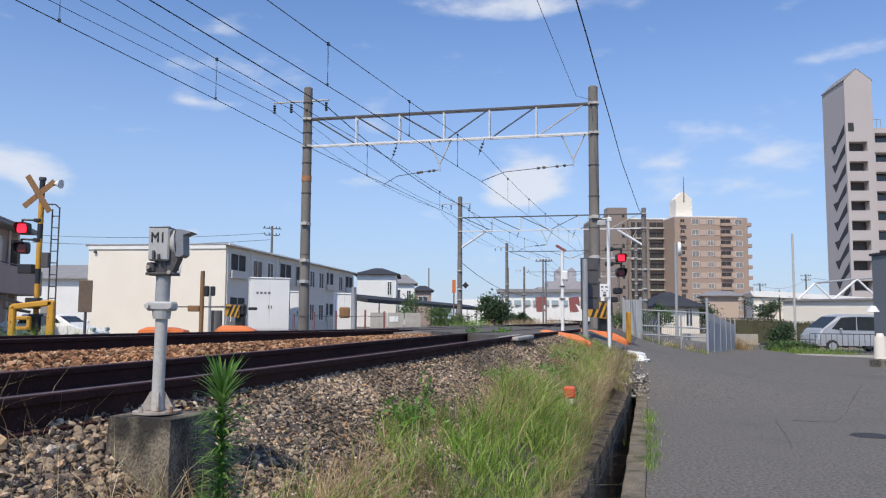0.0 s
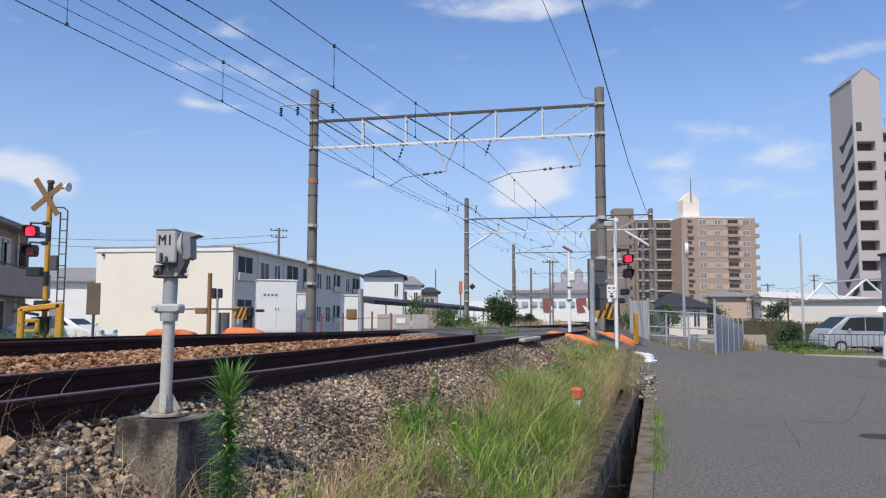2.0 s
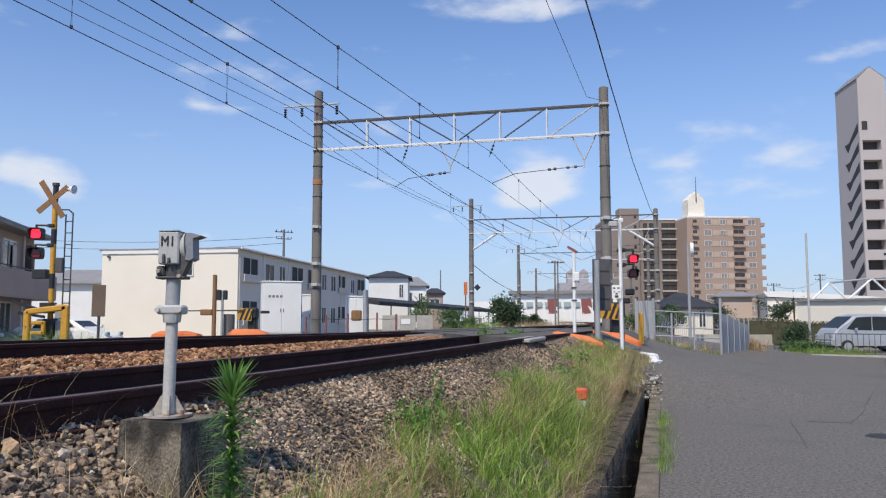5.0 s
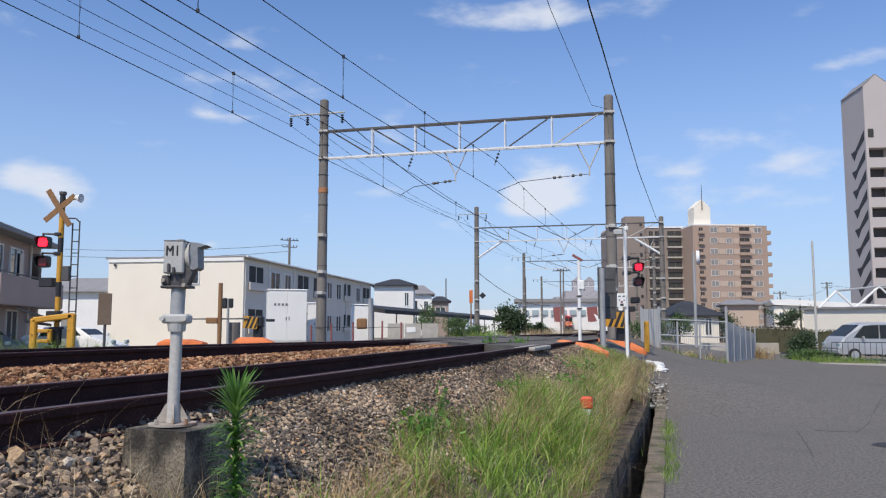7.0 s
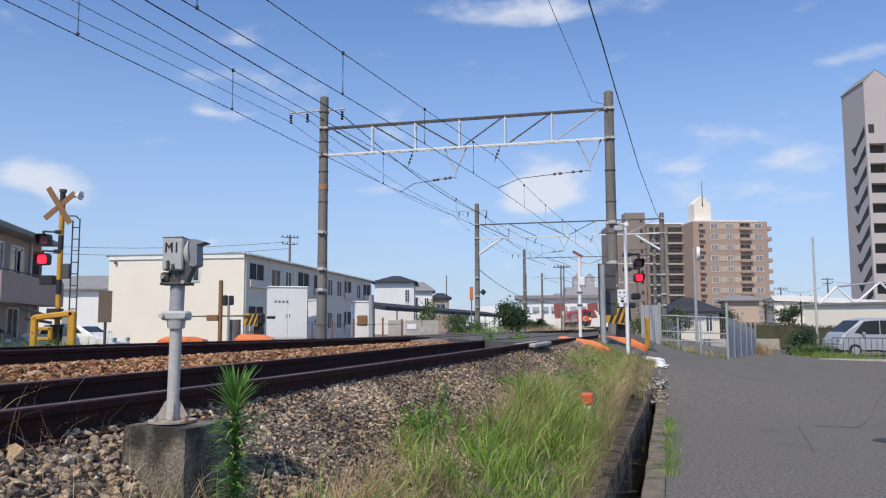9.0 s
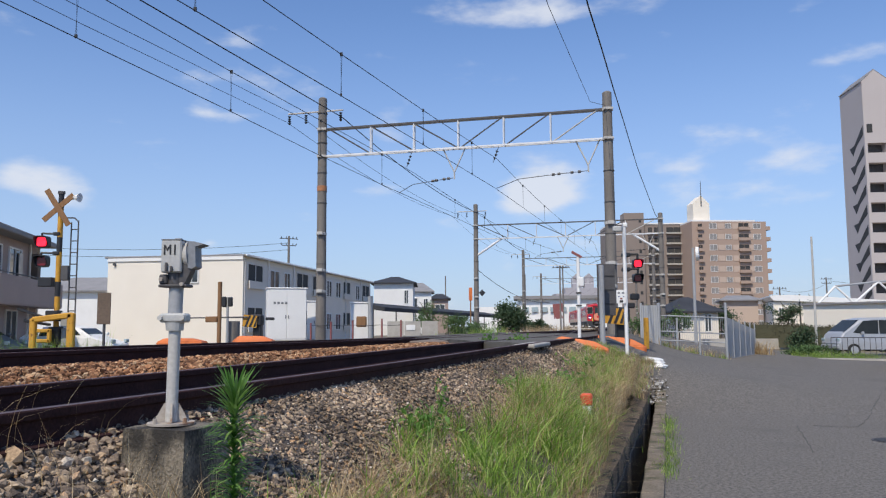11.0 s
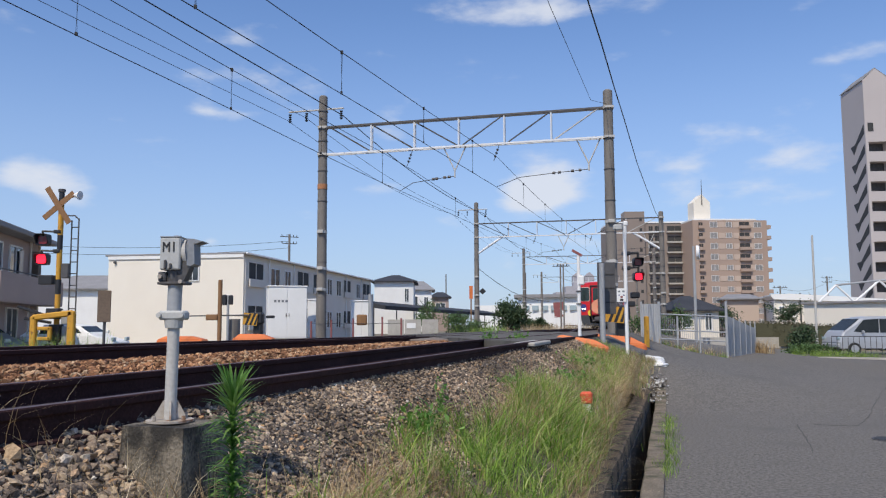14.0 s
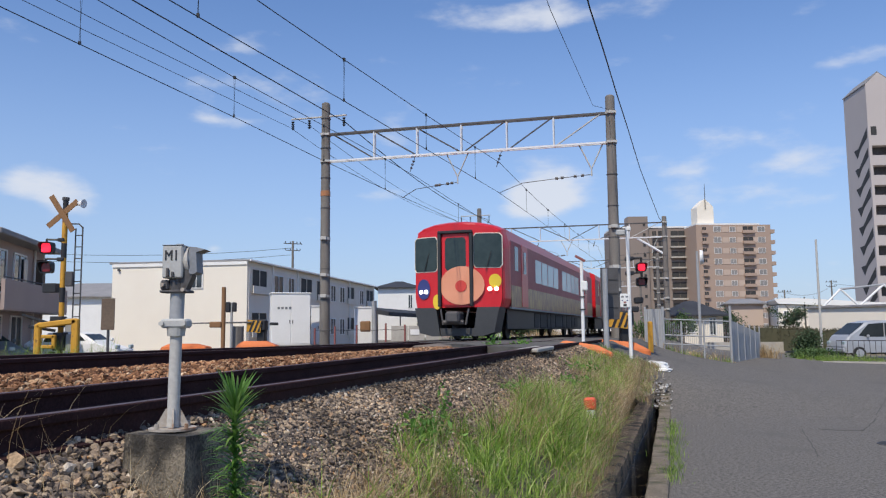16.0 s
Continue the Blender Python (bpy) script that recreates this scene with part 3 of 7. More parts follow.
def tracks():
    for far, offs in ((False, (0.0, -1.132)), (True, (-3.8, -4.932))):
        t = thing("railway_track", Matrix(), "rusty steel railway track on concrete sleepers in ballast", "railway track", "tracks")
        for o in offs:
            bm = B()
            rail(bm, o, -6, 420 if far else 150, far)
            part("rail", bm, (M["rail_rust"], M["rail_top"]), t, "dark rusty rail with a worn bright top")
        bm = B()
        box(bm, (0, 0, -0.09), (1.75, 0.22, 0.16), bevel=0.02)
        me = finish(bm, "sleeper", M["sleeper"])
        for i in range(60):
            s = -4 + i * 0.62
            if 9 < s < 27:
                continue
            sl = new("sleeper", me)
            sl.parent = t
            p = tr(s, track_o(sum(offs) / 2, s, far), rail_z(s, far) - 0.2)
            sl.matrix_basis = pose(p.x, p.y, p.z, 0, 0, -HEAD)


ground()
embankment()
road()
gutter()
tracks()


# ---- overhead line ----
def catenary_gantry(pl, pr, tl, tr_, top, low, label, arms=True, full=True):
    """Two concrete poles and a lattice beam over the tracks."""
    pl, pr = Vector(pl), Vector(pr)
    g = thing("catenary_gantry", Matrix.Translation(pl), label, "gantry", "overhead line gantries")
    v = pr - pl
    ln = math.hypot(v.x, v.y)
    ux = Vector((v.x / ln, v.y / ln, 0))
    n = Vector((-ux.y, ux.x, 0))
    zt, zl = top - pl.z, low - pl.z
    for base, tip in ((Vector((0, 0, -0.4)), tl - pl.z), (Vector((v.x, v.y, v.z - 0.4)), tr_ - pl.z)):
        bm = B()
        rod(bm, base, (base.x, base.y, tip), 0.2, 0.165, 20)
        rod(bm, (base.x, base.y, tip), (base.x, base.y, tip + 0.05), 0.165, 0.1, 20)
        p = part("pole", bm, M["pole_concrete"], g, "weathered grey concrete pole", True)
        for z in (zt, zl, zl - 3.0, zl - 4.4, zl - 5.2):
            if z < base.z + 1.5:
                continue
            bm = B()
            rod(bm, (base.x, base.y, z - 0.05), (base.x, base.y, z + 0.05), 0.2, 0.2, 20)
            if z >= zl - 0.01:
                box(bm, (base.x, base.y - 0.2, z), (0.34, 0.05, 0.08))
            else:
                box(bm, (base.x - 0.02, base.y - 0.23, z), (0.22, 0.12, 0.12), bevel=0.01)
            part("clamp", bm, M["galv"], p, "galvanised steel clamp")
        for i in range(7):
            z = lerp(base.z + 2.0, tip - 0.6, i / 6)
            bm = B()
            rod(bm, (base.x, base.y, z), (base.x, base.y, z + 0.025), 0.196, 0.196, 20)
            part("hoop", bm, M["steel_dark"], p, "thin steel hoop")
        if full and base.x == 0:
            bm = B()
            rod(bm, (base.x, base.y, zl - 1.35), (base.x, base.y, zl - 1.15), 0.193, 0.192, 20)
            part("band", bm, M["orange_faded"], p, "faded orange painted band")
    # chords
    a, b = ux * 0.18, ux * (ln - 0.18)
    for z, r, m, lab in ((zt, 0.045, "steel_dark", "dark steel upper chord"), (zl, 0.05, "galv_white", "bright galvanised lower chord")):
        for off in (-0.09, 0.09):
            bm = B()
            box(bm, (0, 0, 0), (0.06, (b - a).length, 0.065))
            bm.transform(Matrix.Translation((a + b) / 2 + n * off + Vector((0, 0, z))) @ ux.to_track_quat("Y", "Z").to_matrix().to_4x4())
            part("chord", bm, M[m], g, lab)
    k = 6
    for i in range(k + 1):
        q = ux * (0.3 + (ln - 0.6) * i / k)
        if 0 < i < k:
            bm = B()
            for off in (-0.09, 0.09):
                rod(bm, q + n * off + Vector((0, 0, zl)), q + n * off + Vector((0, 0, zt)), 0.03, seg=6)
            part("upright", bm, M["galv_white"], g)
        if i < k:
            q2 = ux * (0.3 + (ln - 0.6) * (i + 1) / k)
            z0, z1 = (zt, zl) if i < k / 2 else (zl, zt)
            bm = B()
            rod(bm, q + n * 0.09 + Vector((0, 0, z0)), q2 - n * 0.09 + Vector((0, 0, z1)), 0.028, seg=6)
            part("diagonal", bm, M["steel_dark" if i != 5 else "galv"], g)
    if arms:
        for f, bottom in ((0.485, zl - 1.15), (0.935, zl - 1.15)):
            q = ux * (ln * f)
            bm = B()
            rod(bm, q - ux * 0.42 + Vector((0, 0, zl)), q + Vector((0, 0, bottom + 0.25)), 0.025, seg=6)
            rod(bm, q + ux * 0.42 + Vector((0, 0, zl)), q + Vector((0, 0, bottom + 0.25)), 0.025, seg=6)
            rod(bm, q + Vector((0, 0, bottom)), q + Vector((0, 0, bottom + 0.3)), 0.03, seg=6)
            part("drop_arm", bm, M["galv"], g, "galvanised steel drop arm")
            w = q - ux * (2.15 if f < 0.6 else 3.3)
            bm = B()
            pts = [q + Vector((0, 0, bottom + 0.05)), q.lerp(w, 0.35) + Vector((0, 0, bottom - 0.02)), q.lerp(w, 0.75) + Vector((0, 0, bottom - 0.12)), w + Vector((0, 0, bottom - 0.42))]
            for p0, p1 in zip(pts, pts[1:]):
                rod(bm, p0, p1, 0.013, seg=5)
            for t in (0.08, 0.16, 0.3, 0.36):
                c = q.lerp(w, t) + Vector((0, 0, bottom + 0.05 - 0.2 * t))
                rod(bm, c, c + (w - q).normalized() * 0.1, 0.05, seg=8)
            part("pull_off_arm", bm, M["steel_dark"], g, "thin pull-off arm with insulators")
        for f in (0.335, 0.64):
            q = ux * (ln * f)
            bm = B()
            c0, c1 = q + Vector((0, 0, zl)), q - ux * 0.22 + Vector((0, 0, zl - 0.62))
            rod(bm, c0, c1, 0.012, seg=5)
            for t in (0.3, 0.5, 0.7):
                rod(bm, c0.lerp(c1, t), c0.lerp(c1, t + 0.09), 0.06, 0.03, seg=10)
            part("insulator", bm, M["steel_dark"], g, "dark string of insulators")
    if not full and arms:
        for a, b in ((0.0, 2.0), (ln, ln - 2.0)):
            bm = B()
            rod(bm, ux * a + Vector((0, 0, zl - 1.3)), ux * b + Vector((0, 0, zl)), 0.085, seg=8)
            part("brace", bm, M["galv_white"], g, "pale diagonal brace")
    # pole-head arm with three insulators on the left pole
    z = tl - pl.z - 0.5
    bm = B()
    rod(bm, -ux * 1.45 + Vector((0, 0, z)), ux * 0.85 + Vector((0, 0, z)), 0.035, seg=6)
    arm = part("cross_arm", bm, M["galv"], g)
    for o in (-1.4, -0.7, 0.75):
        bm = B()
        for t in range(4):
            rod(bm, ux * o + Vector((0, 0, z - 0.1 - 0.09 * t)), ux * o + Vector((0, 0, z - 0.16 - 0.09 * t)), 0.07, 0.03, seg=10)
        part("insulator", bm, M["dark"], arm)
    return g


catenary_gantry((-5.25, 30, 1.15), (5.29, 27.5, 0.9), 10.39, 9.76, 9.16, 8.1, "concrete-pole gantry with a steel lattice beam over the tracks")
catenary_gantry((1.29, 60, 1.05), (14.55, 57, 0.7), 10.8, 9.6, 9.2, 8.15, "concrete-pole gantry farther along the tracks", True, False)
catenary_gantry((7.69, 95, 1.0), (22.5, 92, 0.8), 10.6, 10.2, 9.6, 8.7, "distant slim gantry over the curving tracks", False, False)
catenary_gantry((14.2, 138, 1.0), (30, 135, 0.8), 10.6, 10.4, 9.7, 8.8, "distant slim gantry near the station", False, False)


def cable(pts, r, label, sag=0.0, n=10):
    out = []
    for a, b in zip(pts, pts[1:]):
        a, b = Vector(a), Vector(b)
        for i in range(n):
            t = i / n
            p = a.lerp(b, t)
            p.z -= sag * 4 * t * (1 - t) * min(1.0, (b - a).length / 40)
            out.append(p)
    out.append(Vector(pts[-1]))
    return tagged(tube("cable", out, r, M["wire"]), label, "cable", "overhead wires")


def wire_pair(o, contact, messenger, drops):
    """Contact and messenger wire over one track; contact and messenger give (along, height) at the near spans."""
    far = [along(d + 6.83)[0] + Vector((along(d + 6.83)[1].y, -along(d + 6.83)[1].x, 0)) * (o + 4.366) for d in (60, 95, 140, 190)]
    zc, zm = contact[-1][1], messenger[-1][1]
    c = [tr(s, o, z) for s, z in contact]
    m = [tr(s, o, z) for s, z in messenger]
    tagged(tube("cable", c + [f + Vector((0, 0, zc)) for f in far], 0.009, M["wire"]), "thin dark contact wire over the track", "cable", "overhead wires")
    tail = []
    for a, b in zip([m[-1]] + [f + Vector((0, 0, zm)) for f in far], [f + Vector((0, 0, zm)) for f in far]):
        for i in range(1, 9):
            q = a.lerp(b, i / 8)
            q.z -= 0.35 * 4 * (i / 8) * (1 - i / 8)
            tail.append(q)
    tagged(tube("cable", m + tail, 0.009, M["wire"]), "dark messenger wire above the contact wire", "cable", "overhead wires")
    bm = B()

    def height(line, s):
        return float(np.interp(s, [q[0] for q in line], [q[1] for q in line]))
    for s in drops:
        p = tr(s, o)
        for k in (-0.03, 0.03):
            rod(bm, tr(s + k * 0.6, o, height(contact, s)), tr(s - k, o, height(messenger, s)), 0.0045, seg=4)
        box(bm, (p.x, p.y, height(contact, s) + 0.02), (0.04, 0.04, 0.06))
        box(bm, (p.x, p.y, height(messenger, s)), (0.055, 0.055, 0.07))
    for k in range(1, 6):
        p = tr(28.5, o).lerp(far[0], k / 6)
        sag = 0.35 * 4 * (k / 6) * (1 - k / 6)
        rod(bm, (p.x, p.y, zc), (p.x, p.y, zm - sag), 0.006, seg=4)
        box(bm, (p.x, p.y, zm - sag), (0.06, 0.06, 0.08))
    tagged(part("droppers", bm, M["wire"]), "thin dropper wires with clips between the wires", "dropper wire", kind="stuff")


wire_pair(-7.4, ((-25, 7.2), (11.0, 6.57), (16.16, 6.49), (20.5, 6.38), (25.2, 6.31), (28.5, 6.3)),
          ((-25, 8.4), (13.0, 7.49), (16.25, 7.42), (20.8, 7.39), (25.2, 7.35), (28.5, 7.28)), (-1, 5.8, 11.47, 16.2, 20.7, 25.2))
wire_pair(-4.35, ((-25, 5.7), (10.7, 6.3), (15.65, 6.4), (20.7, 6.48), (25.6, 6.54), (28.6, 6.58)),
          ((-25, 6.5), (13.1, 7.24), (15.65, 7.3), (20.8, 7.44), (25.6, 7.6), (28.9, 7.73)), (5.5, 10.6, 15.65, 20.8, 25.6))
for o, s, z0, z1, tip in ((-12.41, 27.6, 9.46, 9.49, (-0.54, 60.0, 9.97)), (-11.71, 27.8, 9.49, 9.58, (0.24, 60.0, 9.98)), (-10.24, 28.05, 9.64, 9.6, (1.88, 60.0, 9.99))):
    a, b = tr(s, o, z1), Vector(tip)
    pts = [tr(-20, o, z0 + 0.35), tr(0, o, z0 + 0.1), tr(17, o, z0), a]
    for i in range(1, 13):
        q = a.lerp(b, i / 12)
        q.z -= 0.5 * 4 * (i / 12) * (1 - i / 12)
        pts.append(q)
    for i in range(1, 9):
        q = b.lerp(b + Vector((6.6, 35, 0.2)), i / 8)
        q.z -= 0.6 * 4 * (i / 8) * (1 - i / 8)
        pts.append(q)
    tagged(tube("cable", pts, 0.018 if o > -11 else 0.009, M["wire"]), "dark feeder cable carried on pole insulators", "cable", "overhead wires")
tagged(tube("cable", [(-3.4, -7, 8.3), (-1.5, 0, 8.2), (2.75, 16, 8.19), (3.45, 18.5, 8.25), (4.52, 22.4, 8.32), (5.81, 27.3, 8.69), (8.21, 36, 8.84), (12.45, 50, 8.57), (14.6, 57, 8.9), (23, 92, 9.6)], 0.017, M["wire"]),
       "thick black bundled cable hung from the poles", "cable", "overhead wires")
tagged(tube("cable", [(-0.7, 5, 7.6), (1.81, 15, 7.77), (4.1, 24, 8.44), (5.25, 27.5, 9.3)], 0.007, M["wire"]), "thin dark wire tied to the pole head", "cable", "overhead wires")


# ---- the train ----
RAIL_TOP = 1.272


def section(w, top, bottom=0.95, roof=0.42):
    """Half-round-topped body outline, anticlockwise from the lower left."""
    h = w / 2
    pts = [(-h + 0.06, bottom), (h - 0.06, bottom), (h, bottom + 0.25), (h, top - roof - 0.35)]
    for i in range(1, 9):
        a = math.pi * i / 9
        pts.append((math.cos(a) * (h - 0.015), top - roof + math.sin(a) ** 0.8 * roof))
    return pts + [(-h, top - roof - 0.35), (-h, bottom + 0.25)]


def loft(bm, rings):
    vs = [[bm.verts.new(p) for p in r] for r in rings]
    k = len(vs[0])
    for a, b in zip(vs, vs[1:]):
        for i in range(k):
            bm.faces.new((a[i], a[(i + 1) % k], b[(i + 1) % k], b[i]))
    bm.faces.new(vs[0])
    bm.faces.new(vs[-1][::-1])


def bow(x):
    """How far the nose falls back towards its corners."""
    return 0.02 + 0.30 * (abs(x) / 1.4) ** 2.4


def face_panel(outline, lift, thick=0.02):
    """A panel that follows the bowed nose; outline in x, z."""
    bm = B()
    n = 6
    xs0, xs1 = min(p[0] for p in outline), max(p[0] for p in outline)
    zs0, zs1 = min(p[1] for p in outline), max(p[1] for p in outline)
    cols = []
    r = 0.09
    for i in range(n * 2 + 1):
        x = lerp(xs0, xs1, i / (n * 2))
        cut = max(0.0, r - min(x - xs0, xs1 - x))
        cut = r - math.sqrt(max(0.0, r * r - cut * cut)) if cut else 0
        cols.append([(x, bow(x) - lift, zs0 + cut), (x, bow(x) - lift, zs1 - cut), (x, bow(x) - lift + thick, zs1 - cut), (x, bow(x) - lift + thick, zs0 + cut)])
    loft(bm, cols)
    return bm


def rect(x0, x1, z0, z1):
    return [(x0, z0), (x1, z0), (x1, z1), (x0, z1)]


def disc_panel(cx, cz, rx, rz, lift, mat_name, parent, name, label, flat=1.0):
    bm = B()
    ring = [(cx + rx * math.cos(i * math.tau / 28), cz + rz * math.sin(i * math.tau / 28)) for i in range(28)]
    a = [bm.verts.new((x, bow(x) - lift, z)) for x, z in ring]
    b = [bm.verts.new((x, bow(x) - lift + 0.01, z)) for x, z in ring]
    c = bm.verts.new((cx, bow(cx) - lift, cz))
    for i in range(28):
        bm.faces.new((a[i], a[(i + 1) % 28], c))
        bm.faces.new((a[i], b[i], b[(i + 1) % 28], a[(i + 1) % 28]))
    return part(name, bm, M[mat_name], parent, label)


def bogie(car, y):
    bm = B()
    for x in (-0.95, 0.95):
        box(bm, (x, y, 0.5), (0.16, 2.6, 0.24), bevel=0.03)
        box(bm, (x, y, 0.72), (0.3, 0.6, 0.3), bevel=0.05)
    box(bm, (0, y, 0.55), (1.9, 0.5, 0.25))
    bg = part("bogie", bm, M["dark"], car, "dark grimy wheel bogie")
    for dy in (-1.05, 1.05):
        for x in (-0.53, 0.53):
            bm = B()
            rod(bm, (x - 0.06, y + dy, 0.43), (x + 0.06, y + dy, 0.43), 0.43, seg=24)
            part("wheel", bm, M["steel_dark"], bg, "steel wheel")


def train_car(lead):
    car = thing("train_car", Matrix(), "red limited-express diesel railcar with painted side" if lead else "red passenger railcar coupled behind the leading car",
                "train car", "train")
    full = section(2.84, 3.5)
    L0, L1 = 0.0, 20.2
    rings = []
    if lead:
        for y, sx, dz in ((0.0, 0.93, 0.10), (0.10, 0.965, 0.055), (0.25, 0.985, 0.025), (0.5, 1.0, 0.0)):
            rings.append([(x * sx, y + (bow(x) if y < 0.3 else bow(x) * (0.5 - y) / 0.25 if y < 0.5 else 0.32), z - (dz if z > 2.6 else 0)) for x, z in full])
    rings += [[(x, y, z) for x, z in full] for y in (0.9, 10.0, L1)]
    bm = B()
    loft(bm, rings)
    if lead:
        bm.faces.remove(next(f for f in bm.faces if len(f.verts) > 4 and f.calc_center_median().y < 1))
        ring = rings[0]
        rows = [[(lerp(ring[a][0], ring[b][0], i / 10), bow(lerp(ring[a][0], ring[b][0], i / 10)), lerp(ring[a][2], ring[b][2], i / 10)) for i in range(11)]
                for a, b in ((0, 1), (13, 2), (12, 3), (11, 4), (10, 5), (9, 6), (8, 7))]
        vs = [[bm.verts.new(c) for c in r] for r in rows]
        for a, b in zip(vs, vs[1:]):
            for i in range(10):
                bm.faces.new((a[i], a[i + 1], b[i + 1], b[i]))
    body = part("body", bm, M["red"], car, "glossy red car body")
    # painted side skins: rosy band above, ochre pattern below
    for side in (1, -1):
        for z0, z1, m, lab in ((1.62, 2.95, "side_pink", "dusty rose painted side band"), (0.98, 1.62, "side_gold", "ochre and red patterned lower band")):
            bm = B()
            y0 = 1.0 if lead else 0.05
            box(bm, (side * 1.422, (y0 + L1 - 0.05) / 2, (z0 + z1) / 2), (0.008, L1 - 0.05 - y0, z1 - z0))
            part("side_panel", bm, M[m], body, lab)
        for i, y in enumerate((5.3, 6.5, 7.7, 8.9, 11.0, 12.2, 13.4, 14.6)):
            bm = B()
            box(bm, (side * 1.426, y, 2.28), (0.012, 1.08, 0.8), bevel=0.004)
            part("side_window", bm, M["pale_blue"], body, "tinted side window reflecting the sky")
        for y in (2.95, 17.6):
            bm = B()
            box(bm, (side * 1.43, y, 1.98), (0.02, 0.95, 1.95), bevel=0.008)
            dr = part("door", bm, M["red"], body, "plain red sliding door")
            bm = B()
            box(bm, (side * 1.443, y, 2.4), (0.012, 0.4, 0.7))
            part("door_window", bm, M["glass_dark"], dr)
        bm = B()
        box(bm, (side * 1.428, 1.75, 2.45), (0.014, 0.5, 0.75), bevel=0.004)
        part("cab_window", bm, M["glass_dark"], body)
        bm = B()
        box(bm, (side * 1.405, (L1 + 0.9) / 2, 0.94), (0.06, L1 - 1.0, 0.05))
        part("sill_rail", bm, M["galv_dull"], body)
    # roof gear
    for y, w, l, h in ((4.5, 1.2, 2.2, 0.16), (8.5, 1.3, 2.8, 0.18), (13.0, 1.3, 2.8, 0.18), (17.0, 1.2, 2.0, 0.16)):
        bm = B()
        box(bm, (0, y, 3.5), (w, l, h), bevel=0.05)
        part("roof_unit", bm, M["paint_grey"], car, "grey roof ventilator")
    # added black plates close the see-through gaps below the floor
    for side in (1, -1):
        bm = B()
        box(bm, (side * 1.2, L1 / 2 + 0.4, 0.62), (0.05, L1 - 1.8, 0.62), bevel=0.01)
        part("underfloor_skirt", bm, M["black"], car, "plain black underfloor plating added to close the gaps")
    bogie(car, 3.0)
    bogie(car, 17.2)
    r = rng(3)
    y = 5.4
    while y < 15:
        l = r.uniform(0.6, 1.7)
        bm = B()
        box(bm, (0, y + l / 2, 0.62), (2.5, l, 0.55 + r.uniform(-0.1, 0.05)), bevel=0.03)
        part("underfloor_box", bm, M["dark"], car, "dark underfloor equipment box")
        y += l + r.uniform(0.1, 0.35)
    if not lead:
        return car
    # nose: three windows in pale frames, centre gangway door, skirt and coupler
    for x0, x1, z0, z1, m in ((-1.33, -0.57, 2.02, 3.02, "train_glass"), (0.55, 1.33, 2.1, 3.08, "train_glass")):
        fr = part("window_frame", face_panel(rect(x0 - 0.02, x1 + 0.02, z0 - 0.022, z1 + 0.022), 0.008), M["cream"], body, "pale cream window surround")
        part("windscreen", face_panel(rect(x0, x1, z0, z1), 0.02), M[m], fr, "dark windscreen")
        c = (x0 + x1) / 2
        bm = B()
        rod(bm, (c - 0.05, bow(c) - 0.05, 1.98), (c + 0.12, bow(c) - 0.05, 2.55), 0.012, seg=5)
        part("wiper", bm, M["black"], body)
    door = part("gangway_door", face_panel(rect(-0.40, 0.42, 1.02, 3.10), 0.05, 0.05), M["red"], body, "red gangway door with a window")
    part("door_window", face_panel(rect(-0.3, 0.33, 2.02, 2.98), 0.062), M["train_glass"], door)
    for x in (-0.47, 0.49):
        bm = B()
        box(bm, (x, bow(x) - 0.07, 2.05), (0.10, 0.12, 2.15), bevel=0.02)
        part("door_frame", bm, M["black"], door, "black rubber gangway frame")
    bm = B()
    box(bm, (0.01, -0.05, 3.14), (1.05, 0.12, 0.09), bevel=0.02)
    part("door_frame", bm, M["black"], door)
    disc_panel(0.20, 1.58, 0.66, 0.56, 0.075, "salmon", body, "painted_disc", "plain round salmon patch painted on the nose")
    disc_panel(0.18, 1.56, 0.17, 0.17, 0.09, "red_bright", body, "painted_disc", "small red round patch")
    disc_panel(-0.56, 1.12, 0.14, 0.22, 0.05, "yellow_bright", body, "painted_patch", "yellow oval patch")
    disc_panel(1.14, 1.70, 0.17, 0.20, 0.03, "yellow_bright", body, "painted_patch", "yellow oval patch")
    disc_panel(-1.02, 1.50, 0.22, 0.30, 0.03, "blue", body, "painted_patch", "dark blue patch")
    for x in (-1.10, -0.93, 1.0, 1.18):
        hl = disc_panel(x, 1.42 if x < 0 else 1.47, 0.062, 0.062, 0.06, "headlamp", body, "headlamp", "lit round headlamp")
    bm = B()
    prism(bm, [(-1.28, 0.95), (-1.12, 0.22), (-0.75, 0.12), (-0.5, 0.12), (-0.62, 0.95)], 0.06, 0.9)
    prism(bm, [(1.28, 0.95), (1.12, 0.22), (0.75, 0.12), (0.5, 0.12), (0.62, 0.95)], 0.06, 0.9)
    box(bm, (0, 0.4, 0.24), (1.2, 0.5, 0.22))
    part("skirt", bm, M["skirt"], car, "dark grey snowplough skirt")
    bm = B()
    box(bm, (0.0, -0.12, 0.66), (0.42, 0.55, 0.34), bevel=0.06)
    rod(bm, (-0.3, -0.2, 0.52), (0.3, -0.2, 0.52), 0.07)
    for x in (-0.42, 0.42):
        rod(bm, (x, -0.1, 0.9), (x * 0.8, -0.15, 0.45), 0.03)
    part("coupler", bm, M["steel_dark"], car, "grimy steel coupler with air hoses")
    return car


train = [train_car(True), train_car(False), train_car(False)]


# ---- crossing equipment ----
LIT = []                                        # glowing lenses that hop between two lamps


